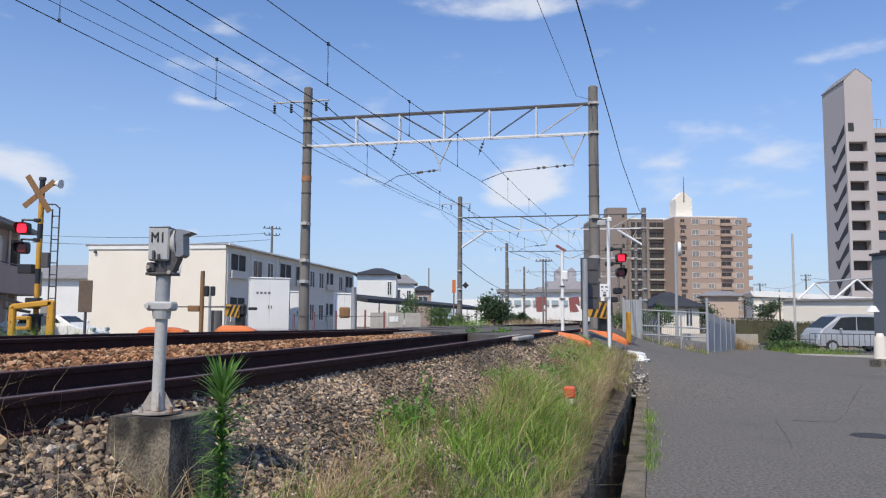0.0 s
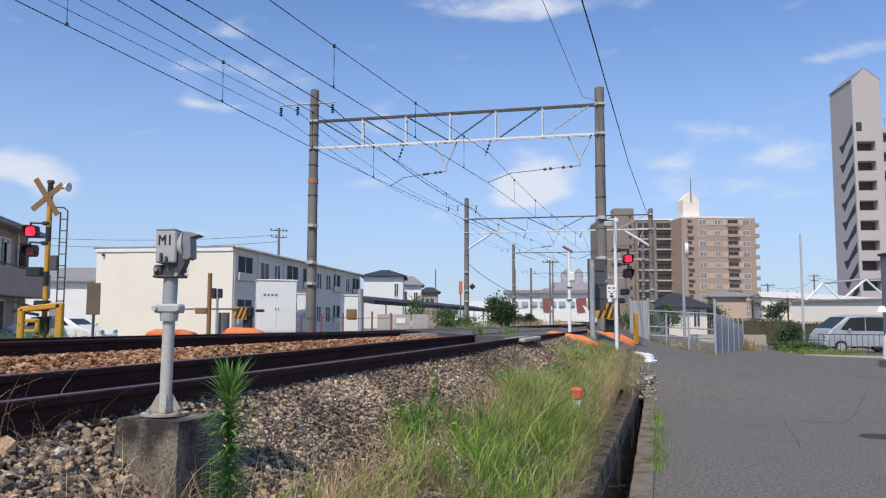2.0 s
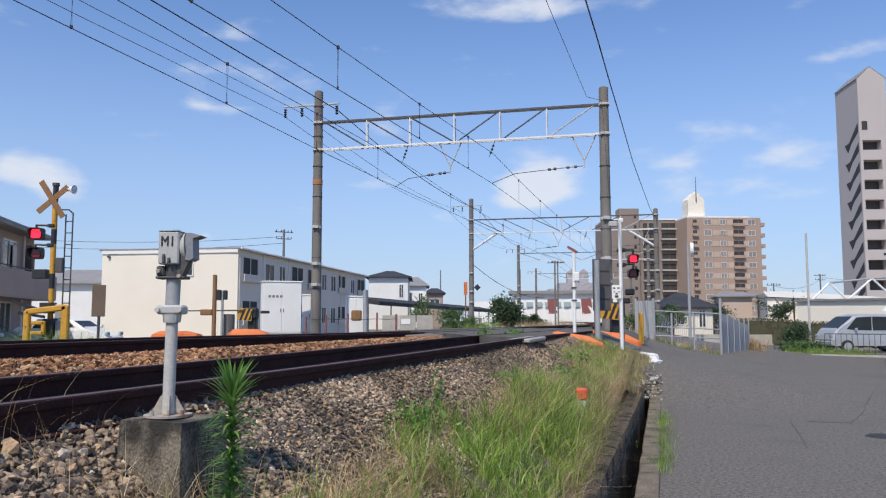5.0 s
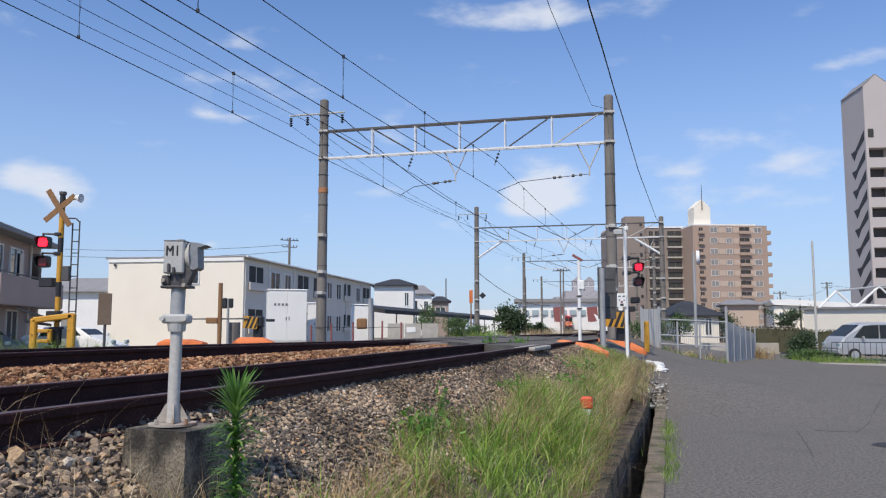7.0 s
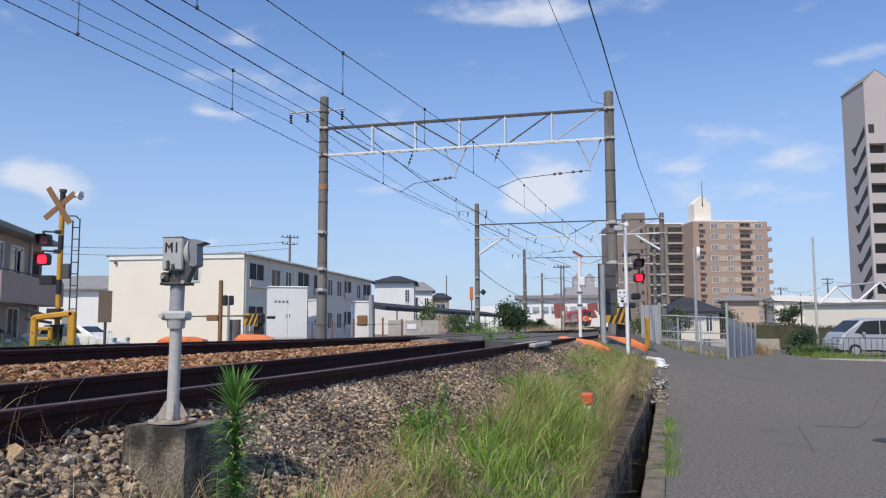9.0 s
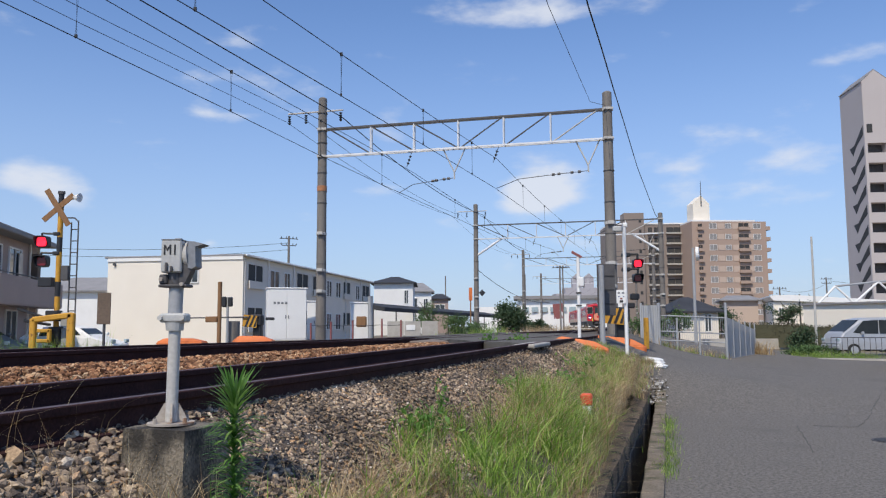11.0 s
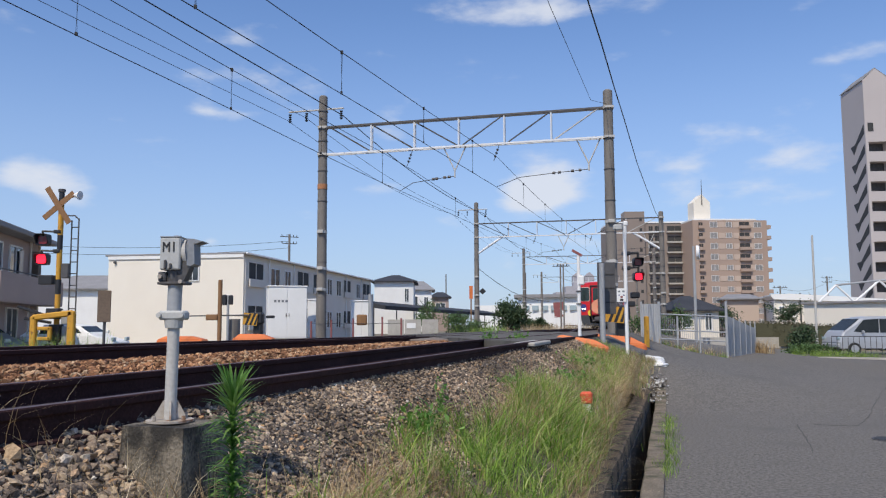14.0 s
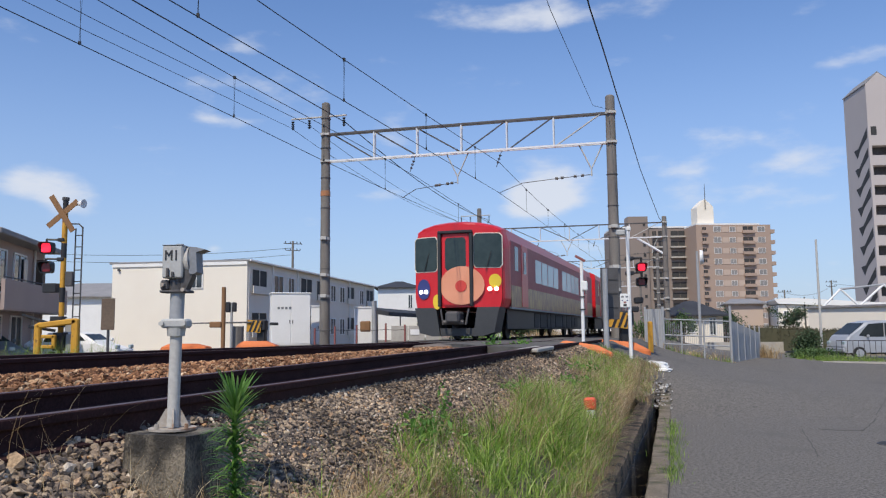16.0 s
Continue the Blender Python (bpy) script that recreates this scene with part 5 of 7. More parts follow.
# concrete panels between the rails at the crossing's edge
for s, o, l, w, m in ((17.6, -2.75, 1.9, 0.9, "slab_brown"), (13.1, 0.2, 1.3, 0.32, "concrete_pale")):
    p = tr(s, o)
    bm = B()
    box(bm, (0, 0, -0.035), (w, l, 0.06), bevel=0.015)
    ob = part("crossing_slab", bm, M[m])
    ob.matrix_basis = pose(p.x, p.y, rail_z(s, o < -2) - (0.005 if o > 0 else 0.02), 0.6, 0, -HEAD)
    tagged(ob, "worn pale concrete slab at the crossing edge" if o > 0 else "worn brownish concrete slab between the tracks at the crossing", "slab", "crossing slabs")


def rubble():
    r = rng(11)
    for i in range(5):
        bm = B()
        bmesh.ops.create_icosphere(bm, subdivisions=3, radius=1.0)
        sx, sy, sz = r.uniform(0.19, 0.24), r.uniform(0.14, 0.18), r.uniform(0.042, 0.055)
        for v in bm.verts:
            k = 1 + 0.3 * noise.noise(v.co * 1.8 + Vector((i * 9, 0, 0))) + 0.12 * noise.noise(v.co * 6 + Vector((i * 5, 2, 0)))
            q = Vector([math.copysign(abs(c) ** 0.7, c) for c in v.co])
            v.co = Vector((q.x * sx * k, q.y * sy * k, q.z * sz * k))
        ob = part("crushed_bag", bm, M["white"], smooth=True)
        ob.matrix_basis = pose(4.3 + r.uniform(-0.05, 0.05), 17.6 + r.uniform(-0.05, 0.05), 0.52 + i * 0.068, r.uniform(-6, 6), r.uniform(-9, 9), r.uniform(-25, 25))
        tagged(ob, "crumpled white sandbag heaped by the kerb", "sandbag", "heap of white bags")


rubble()


def fence():
    """Galvanised pipe fence, then a corrugated sheet fence."""
    t = thing("pipe_fence", Matrix(), "galvanised pipe and mesh fence along the plot", "fence")
    xs = [6.75, 7.35, 8.1, 9.0]
    for i, x in enumerate(xs):
        z0 = ground_z(x, 27)
        bm = B()
        rod(bm, (x, 27, z0 - 0.3), (x, 27, 2.3 if i in (0, 3) else 1.8), 0.045 if i in (0, 3) else 0.03, seg=10)
        part("post", bm, M["galv_dull"], t)
    for z in (1.78, 1.25, 0.95):
        bm = B()
        rod(bm, (xs[0], 27, z + 0.1), (xs[-1], 27, z), 0.022, seg=8)
        part("rail", bm, M["galv_dull"], t)
    bm = B()
    for i in range(34):
        x = 6.8 + i * 0.065
        rod(bm, (x, 27, 0.75), (x, 27, 1.78), 0.004, seg=4)
    part("mesh", bm, M["galv_dull"], t)
    bm = B()
    for i in range(5):
        rod(bm, (6.85 + i * 0.1, 27.02, 1.25), (6.95 + i * 0.1, 27.02, 1.7), 0.018, seg=5)
    part("brace", bm, M["steel_dark"], t)
    t = thing("sheet_fence", Matrix(), "grey corrugated steel sheet fence along the side lane", "fence")
    a, b = Vector((8.95, 27.0, 0.5)), Vector((13.4, 36.5, 0.5))
    n = 15
    for i in range(n):
        p, q = a.lerp(b, i / n), a.lerp(b, (i + 1) / n)
        d = (q - p)
        nrm = Vector((-d.y, d.x, 0)).normalized()
        bm = B()
        k = 8
        h0 = lerp(1.22, 0.9, i / n)
        rows = []
        for j in range(k + 1):
            c = p.lerp(q, j / k) + nrm * (0.02 if (j // 2) % 2 else -0.02)
            z = ground_z(c.x, c.y)
            rows.append([(c.x, c.y, z - 0.15), (c.x, c.y, z + h0 + 0.2), (c.x - nrm.x * 0.006, c.y - nrm.y * 0.006, z + h0 + 0.2), (c.x - nrm.x * 0.006, c.y - nrm.y * 0.006, z - 0.15)])
        loft(bm, rows)
        part("sheet", bm, M["galv_dull"], t)
    for i in range(0, n + 1, 3):
        p = a.lerp(b, i / n)
        z = ground_z(p.x, p.y)
        bm = B()
        rod(bm, (p.x + 0.05, p.y + 0.05, z - 0.2), (p.x + 0.05, p.y + 0.05, z + 1.4), 0.03, seg=8)
        part("post", bm, M["galv_dull"], t)
    # the tall end panel of the sheet fence by the crossing
    t = thing("corrugated_fence", Matrix(), "tall grey corrugated steel fence end beside the pipe fence", "fence")
    bm = B()
    rows = []
    for j in range(15):
        x, y = 6.2 + j * 0.038, 27.1 - j * 0.01 + (0.02 if (j // 2) % 2 else -0.02)
        rows.append([(x, y, 0.3), (x, y, 2.22), (x, y + 0.006, 2.22), (x, y + 0.006, 0.3)])
    loft(bm, rows)
    part("sheet", bm, M["galv_dull"], t)
    for x in (6.18, 6.76):
        bm = B()
        rod(bm, (x, 27.12, 0.2), (x, 27.12, 2.3), 0.04, seg=8)
        part("post", bm, M["galv_dull"], t)
    # railing by the parked vehicles
    t = thing("railing", Matrix(), "thin dark steel railing before the parked vehicles", "railing")
    n = 34
    for i in range(n + 1):
        x = 16.9 + i * 0.2
        bm = B()
        rod(bm, (x, 36.6 - i * 0.1, -0.05), (x, 36.6 - i * 0.1, 0.95), 0.014, seg=5)
        part("bar", bm, M["steel_dark"], t)
    for z in (0.15, 0.95):
        bm = B()
        rod(bm, (16.9, 36.6, z), (23.7, 33.2, z), 0.02, seg=6)
        part("rail", bm, M["steel_dark"], t)


fence()
bm = B()
prism(bm, [(15.2, 34.2), (24, 29.8), (24.15, 30.05), (15.35, 34.45)], -0.2, 0.12, "Z")
tagged(part("kerb_far", bm, M["concrete_pale"]), "pale concrete kerb along the parking plot", "kerb", kind="structure")


def road_marks():
    """Cracks and a cover in the asphalt, and the closed end of the gutter."""
    r = rng(17)
    for pts in (((9.52, 18.08), (7.41, 14.52), (6.04, 12.28), (5.71, 12.33), (5.43, 12.52)), ((5.19, 12.51), (4.67, 10.93), (4.23, 9.70))):
        bm = B()
        line = []
        for a, b in zip(pts, pts[1:]):
            for i in range(8):
                t = i / 8
                line.append((lerp(a[0], b[0], t) + r.uniform(-0.014, 0.014), lerp(a[1], b[1], t) + r.uniform(-0.03, 0.03)))
        rows = []
        for x, y in line:
            w = r.uniform(0.003, 0.009)
            z = ground_z(x, y) + 0.004
            rows.append([(x - w, y, z - 0.02), (x + w, y, z - 0.02), (x + w, y, z), (x - w, y, z)])
        loft(bm, rows)
        tagged(part("crack_filler", bm, M["tar"]), "dark tar-filled crack in the asphalt", "crack", kind="structure")
    t = thing("manhole_cover", pose(5.79, 10.87, 0.0), "round dark iron manhole cover in the road", "manhole cover")
    bm = B()
    rod(bm, (0, 0, -0.05), (0, 0, 0.008), 0.26, seg=32)
    part("frame", bm, M["steel_dark"], t)
    bm = B()
    rod(bm, (0, 0, -0.05), (0, 0, 0.013), 0.23, seg=32)
    part("lid", bm, M["dark"], t)
    p = tr(17.3, GUT(17.3) - 0.1)
    bm = B()
    box(bm, (0, 0, -0.1), (0.5, 0.16, 0.7), bevel=0.02)
    # added end wall, in the colour that carries the slot's shade
    ob = part("gutter_headwall", bm, M["damp_shade_stone"])
    ob.matrix_basis = pose(p.x, p.y, 0.05, 0, 0, -HEAD)
    tagged(ob, "rough end wall of the gutter, darkened for its shade", "gutter", kind="structure")


road_marks()
plain_post("trackside_board", 0.82, 58.2, 1.0, 4.3, 0.05, "wood_worn", "narrow orange-brown trackside marker board on a post", "trackside sign", None, (((0, -0.06, 3.9), (0.26, 0.04, 0.95), "orange"),))
t = thing("diamond_sign", pose(1.72, 59.8, 4.05, 0, 45, 0), "small black diamond sign fixed to the gantry pole", "sign")
bm = B()
box(bm, (0, 0, 0), (0.36, 0.04, 0.36), bevel=0.01)
part("panel", bm, M["black"], t)
bm = B()
rod(bm, (-0.3, 0.1, -0.3), (0.1, 0.03, 0.1), 0.025, seg=6)
part("bracket", bm, M["steel_dark"], t)


# ---- buildings ----
def window(parent, x, z, w, h, glass="glass_dark", frame="white", y=0.0, sill=True):
    """A window on the local front (y = 0, facing -y): proud frame, set-back pane."""
    bm = B()
    t = 0.07
    for cx, cz, sx, sz in ((x, z + h / 2, w + t, t), (x, z - h / 2, w + t, t), (x - w / 2, z, t, h - t), (x + w / 2, z, t, h - t), (x, z, t * 0.7, h - t)):
        box(bm, (cx, y - 0.03, cz), (sx, 0.08, sz))
    f = part("window", bm, M[frame], parent)
    bm = B()
    box(bm, (x, y - 0.012, z), (w - t, 0.02, h - t))
    part("pane", bm, M[glass], f)
    return f


def walls(parent, l, d, h, material, name="wall", label=""):
    bm = B()
    box(bm, (l / 2, d / 2, h / 2), (l, d, h))
    return part(name, bm, M[material], parent, label)


def flats_white():
    """Two-storey block with a long shaded front along the track."""
    t = thing("apartment_building", pose(-13.75, 50, 0.1, 0, 0, 81.8), "cream two-storey apartment building with a long shaded front", "apartment building")
    L, D, H = 31.8, 9.4, 6.0
    walls(t, L, D, H, "cream")
    bm = B()
    box(bm, (L / 2, -0.035, H / 2 - 0.1), (L - 0.3, 0.06, H - 0.5))
    front = part("front_cladding", bm, M["facade_grey"], t, "pale grey cladding")
    bm = B()
    box(bm, (L / 2 + 0.1, D / 2, H + 0.06), (L + 0.26, D + 0.5, 0.12), bevel=0.03)
    part("roof", bm, M["roof_grey"], t)
    bm = B()
    box(bm, (L / 2, -0.3, H + 0.02), (L + 0.5, 0.12, 0.12), bevel=0.03)
    part("eaves_gutter", bm, M["white"], t)
    for x in (4.0, 8.9, 16.4, 22.6, 27.8):
        bm = B()
        rod(bm, (x, -0.12, 0.1), (x, -0.12, H), 0.05, seg=6)
        part("downpipe", bm, M["white"], front)
    for x0, x1, big in ((0.5, 3.0, 1), (4.3, 6.0, 0), (7.0, 8.2, 0), (9.6, 12.2, 1), (13.3, 15.6, 1), (17.0, 18.3, 0), (19.6, 21.0, 0), (21.8, 24.1, 1), (26.0, 27.3, 0), (28.3, 31.0, 1)):
        for z in (4.75, 1.95):
            # big panes: matt dark colour stands for shade in the balcony recess
            w = window(t, (x0 + x1) / 2, z + (0 if big else -0.05), x1 - x0, 1.6 if big else 1.35, "dark" if big else "glass_dark", "facade_grey" if big else "white", -0.06)
            if big:
                bm = B()
                box(bm, ((x0 + x1) / 2, -0.25, z - 0.55), (x1 - x0 + 0.2, 0.06, 0.5))
                part("balcony_front", bm, M["facade_grey"], w)
    for y, z in ((2.6, 5.2),):
        bm = B()
        box(bm, (-0.03, 3.45, 4.85), (0.08, 0.9, 1.1))
        w = part("window", bm, M["white"], t)
        bm = B()
        for dy in (-0.2, 0.2):
            box(bm, (-0.06, 3.45 + dy, 4.85), (0.06, 0.34, 0.94))
        part("pane", bm, M["glass_dark"], w)
    bm = B()
    box(bm, (-0.04, D / 2, H - 0.12), (0.08, D, 0.2))
    part("fascia", bm, M["white"], t)
    for y, z in ((4.9, 5.4), (8.9, 5.6)):
        bm = B()
        rod(bm, (-0.02, y, z), (-0.14, y, z), 0.09, seg=10)
        part("vent", bm, M["steel_dark"], t)


def gable_house(x, y, z, l, d, h, ridge, rz, wall, roof, label, wins, hip=0.35):
    t = thing("house", pose(x, y, z, 0, 0, rz), label, "house", "houses")
    walls(t, l, d, h, wall)
    bm = B()
    e = 0.45
    b = [bm.verts.new(p) for p in ((-e, -e, h), (l + e, -e, h), (l + e, d + e, h), (-e, d + e, h))]
    c = [bm.verts.new(p) for p in ((-e, -e, h + 0.12), (l + e, -e, h + 0.12), (l + e, d + e, h + 0.12), (-e, d + e, h + 0.12))]
    a = [bm.verts.new(p) for p in ((l * hip, d / 2, h + ridge), (l * (1 - hip), d / 2, h + ridge))]
    bm.faces.new(b)
    for i in range(4):
        bm.faces.new((b[i], b[(i + 1) % 4], c[(i + 1) % 4], c[i]))
    bm.faces.new((c[0], c[1], a[1], a[0]))
    bm.faces.new((c[2], c[3], a[0], a[1]))
    bm.faces.new((c[1], c[2], a[1]))
    bm.faces.new((c[3], c[0], a[0]))
    part("roof", bm, M[roof], t)
    for wx, wz, ww, wh in wins:
        window(t, wx, wz, ww, wh)
    return t


def block_pink():
    """Ten-storey tiled block."""
    t = thing("apartment_block", pose(63.3, 215, 0, 0, 0, 4), "pink-brown tiled ten-storey apartment block with a cream penthouse", "apartment block", "apartment blocks")
    L, D, H = 20.6, 14, 29.6
    walls(t, L, D, H, "tile_pink")
    bm = B()
    box(bm, (L / 2 - 1.5, D / 2, H + 0.2), (L - 3, D, 0.4))
    part("parapet", bm, M["white"], t)
    bm = B()
    box(bm, (3.4, 4, H + 2.6), (4.6, 4.6, 5.2))
    prism(bm, [(1.1, H + 5.2), (5.7, H + 5.2), (3.4, H + 7.4)], 1.7, 6.3)
    pent = part("penthouse", bm, M["cream"], t, "cream lift tower with a pointed top")
    bm = B()
    rod(bm, (3.4, 1.6, H + 4.5), (3.4, 1.6, H + 11.5), 0.14, 0.06, 6)
    part("mast", bm, M["steel_dark"], pent)
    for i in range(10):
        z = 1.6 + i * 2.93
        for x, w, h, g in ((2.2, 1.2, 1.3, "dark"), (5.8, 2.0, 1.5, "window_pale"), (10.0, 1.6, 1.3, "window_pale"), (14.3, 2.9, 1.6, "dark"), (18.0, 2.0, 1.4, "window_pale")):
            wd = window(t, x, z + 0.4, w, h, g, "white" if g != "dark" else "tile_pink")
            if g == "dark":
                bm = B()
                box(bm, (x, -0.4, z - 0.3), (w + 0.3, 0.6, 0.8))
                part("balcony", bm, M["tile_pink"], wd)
        for x, w in ((8.0, 1.8), (12.0, 1.6), (16.3, 1.2)):
            bm = B()
            box(bm, (x, -0.03, z + 0.35), (w, 0.1, 1.5))
            part("pale_panel", bm, M["tile_light"], t, "paler tiled panel between the windows")
        bm = B()
        box(bm, (L + 0.5, 1.2, z - 0.2), (1.2, 2.6, 1.0))
        part("corner_balcony", bm, M["tile_pink"], t)


def block_brown():
    t = thing("apartment_block", pose(42.5, 224, 0, 0, 0, 0), "dark taupe ten-storey apartment block with stacked balconies", "apartment block", "apartment blocks")
    L, D, H = 24, 14, 30.0
    walls(t, L, D, H, "tile_brown")
    bm = B()
    box(bm, (L / 2, D / 2 - 0.2, H + 0.2), (L, D, 0.4))
    part("parapet", bm, M["white"], t)
    bm = B()
    box(bm, (6.9, 1.5, H / 2 + 1.6), (5.6, 5, H + 3.2))
    tw = part("stair_tower", bm, M["tile_brown"], t)
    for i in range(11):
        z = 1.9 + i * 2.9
        # dark plate on the solid tower, painting a shaded hole
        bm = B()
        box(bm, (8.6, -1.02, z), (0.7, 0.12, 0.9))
        part("opening_shade", bm, M["dark"], tw)
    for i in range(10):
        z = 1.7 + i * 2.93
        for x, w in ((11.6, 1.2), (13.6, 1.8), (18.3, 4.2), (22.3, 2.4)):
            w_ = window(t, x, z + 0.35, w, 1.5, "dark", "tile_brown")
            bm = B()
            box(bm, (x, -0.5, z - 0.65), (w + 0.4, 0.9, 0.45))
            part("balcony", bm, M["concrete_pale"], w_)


def stair_tower():
    """Tall slab with open stair landings and a lower wing of balconies."""
    t = thing("apartment_tower", pose(59.97, 116, 0, 0, 0, -4), "pinkish grey concrete apartment tower with open stair landings", "apartment tower")
    W, D, H, step = 4.0, 8.0, 37.44, 2.96
    bm = B()
    box(bm, (W / 2, (1.6 + D) / 2, H / 2), (W, D - 1.6, H))
    box(bm, (W / 2, 0.8, (H + 28.14) / 2), (W, 1.6, H - 28.14))
    wall = part("wall", bm, M["tower_grey"], t)
    for x0, x1 in ((0.0, 0.4), (3.05, W)):
        bm = B()
        box(bm, ((x0 + x1) / 2, 0.8, 14.07), (x1 - x0, 1.6, 28.14))
        part("pier", bm, M["tower_grey"], t)
    for i in range(10):
        top = 28.14 - step * i
        lo, hi = max(0.0, top - step), top - 1.46
        if hi > lo:
            bm = B()
            box(bm, (1.725, 0.8, (lo + hi) / 2), (2.65, 1.6, hi - lo))
            part("landing_parapet", bm, M["tower_grey"], t)
        # dark back panel: shade of the landing given as colour
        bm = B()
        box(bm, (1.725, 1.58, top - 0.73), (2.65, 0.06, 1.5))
        part("landing_shade", bm, M["steel_dark"], t, "dark panel for the shaded landing behind the parapet")
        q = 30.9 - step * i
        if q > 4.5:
            # flat dark panel on the wall paints the shaded stairwell
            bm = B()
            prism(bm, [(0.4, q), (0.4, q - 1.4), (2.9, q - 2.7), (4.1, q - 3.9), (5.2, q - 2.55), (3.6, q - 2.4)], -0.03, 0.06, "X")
            part("stair_shade", bm, M["dark"], t, "slanting dark panel for the shaded stairwell")
    bm = B()
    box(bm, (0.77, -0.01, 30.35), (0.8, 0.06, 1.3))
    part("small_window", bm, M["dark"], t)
    bm = B()
    prism(bm, [(0.0, H), (W, H), (1.8, H + 1.75)], 0.0, D)
    part("gable", bm, M["tower_grey"], t)
    for x0, x1 in ((-0.12, 1.8), (W + 0.12, 1.8)):
        bm = B()
        prism(bm, [(x0, H - 0.04), (x1, H + 1.77), (x1, H + 1.92), (x0, H + 0.1)], 0.02, D + 0.1)
        part("roof", bm, M["roof_grey"], t, "grey slate roof slope")
    # the wing: floors of recessed balconies between piers
    bm = B()
    box(bm, (12.4, 7.2, 15.3), (15.2, 6.5, 30.6))
    wing = part("wing", bm, M["tower_grey"], t)
    for x0, x1 in ((4.8, 5.1), (9.0, 9.6), (13.6, 14.2), (18.4, 20.0)):
        bm = B()
        box(bm, ((x0 + x1) / 2, 3.0, 15.3), (x1 - x0, 1.95, 30.6))
        part("pier", bm, M["tower_grey"], wing)
    for i in range(10):
        top = 29.84 - step * i
        bm = B()
        box(bm, (12.4, 2.95, top + 0.4 if i == 0 else top + 0.77), (15.0, 1.9, 0.75 if i == 0 else 1.5))
        part("balcony", bm, M["tower_grey"], wing)
        bm = B()
        box(bm, (12.4, 3.93, top - 0.7), (15.0, 0.05, 1.5))
        part("balcony_glazing", bm, M["glass_dark"], wing)
    bm = B()
    for x in (4.9, 5.5, 6.1):
        rod(bm, (x, 2.2, 30.6), (x, 2.2, 32.0), 0.05, seg=5)
    rod(bm, (4.9, 2.2, 32.0), (6.1, 2.2, 32.0), 0.05, seg=5)
    part("roof_railing", bm, M["galv_dull"], wing)


def brown_flats():
    t = thing("apartment_building", pose(-18.7, 30.0, 0.1, 0, 0, 103.4), "brown two-storey flats with a balcony and parked cars before them", "apartment building")
    L, D, H = 8.8, 7, 5.4
    walls(t, L, D, H, "brown_wall")
    bm = B()
    box(bm, (L / 2, D / 2 - 0.35, H + 0.12), (L + 0.2, D + 0.9, 0.24), bevel=0.04)
    part("roof", bm, M["roof_grey"], t)
    bm = B()
    box(bm, (L / 2 + 0.3, -0.9, 3.05), (L + 0.6, 0.14, 1.15))
    box(bm, (L / 2 + 0.3, -0.45, 2.5), (L + 0.6, 1.0, 0.16))
    part("balcony", bm, M["brown_wall"], t)
    bm = B()
    rod(bm, (0, -0.9, 3.72), (L + 0.5, -0.9, 3.72), 0.03, seg=6)
    part("handrail", bm, M["steel_dark"], t)
    for x in (2.2, 4.9):
        window(t, x, 4.1, 1.7, 1.8, "glass_dark", "white")
        window(t, x - 0.2, 1.3, 1.5, 1.9, "dark", "facade_grey")
    bm = B()
    box(bm, (5.5, -0.09, 4.05), (0.55, 0.04, 1.6))
    part("curtain", bm, M["window_pale"], t, "pale curtain behind the window")
    for x in (6.9, 8.3):
        bm = B()
        rod(bm, (x, -0.1, 0.1), (x, -0.1, H), 0.05, seg=6)
        part("downpipe", bm, M["cream"], t)
    bm = B()
    box(bm, (7.5, -0.2, 4.2), (0.5, 0.3, 1.6))
    part("shutter_case", bm, M["brown_board"], t)


def utility_pole(x, y, z0, z1, r, label, arms=2, rz=0, mat_name="pole_concrete", extra=None):
    t = thing("utility_pole", pose(x, y, z0, 0, 0, rz), label, "utility pole", "utility poles")
    bm = B()
    rod(bm, (0, 0, -0.3), (0, 0, z1 - z0), r, r * 0.8, 10)
    part("pole", bm, M[mat_name], t)
    for i in range(arms):
        z = z1 - z0 - 0.3 - i * 0.8
        bm = B()
        box(bm, (0, 0, z), (2.2 - 0.5 * i, 0.09, 0.09))
        arm = part("cross_arm", bm, M["steel_dark"], t)
        for x_ in (-0.9, -0.3, 0.5, 0.9):
            bm = B()
            rod(bm, (x_, 0, z + 0.05), (x_, 0, z + 0.28), 0.06, 0.03, 6)
            part("insulator", bm, M["dark"], arm)
    return t


flats_white()
brown_flats()
gable_house(-38.5, 70, 0.1, 9.5, 7, 4.7, 1.5, 2, "white", "roof_grey", "white two-storey house with a grey hipped roof", ((7.1, 3.9, 1.6, 1.0), (8.6, 1.4, 0.9, 0.9)), 0.25)
gable_house(-10.3, 95, 0.5, 4.7, 9, 6.2, 1.1, 2, "white", "roof_dark", "white house with a dark tiled roof", ((3.9, 4.6, 0.5, 1.6),), 0.4)
gable_house(-7.4, 112, 0.5, 3.4, 8, 5.9, 1.5, 2, "white", "roof_grey", "white house with a grey roof and small window", ((0.9, 4.4, 1.0, 1.3), (2.6, 4.2, 0.6, 1.5)), 0.35)
gable_house(-4.5, 125, 0.5, 2.7, 7, 5.3, 1.0, 2, "brown_wall", "roof_dark", "low brown timber house with a dark roof", ((1.4, 4.0, 1.5, 0.9),), 0.3)
gable_house(-14.5, 84, 0.5, 7.0, 8, 5.9, 1.5, 80, "facade_grey", "roof_grey", "grey house with a shallow roof behind the flats", (), 0.3)
gable_house(16.75, 62, 0.2, 3.3, 6, 2.3, 1.3, 0, "cream", "roof_dark", "cream bungalow with a dark tiled hipped roof", ((0.8, 1.5, 0.6, 0.9), (2.5, 1.5, 0.5, 1.3)), 0.4)
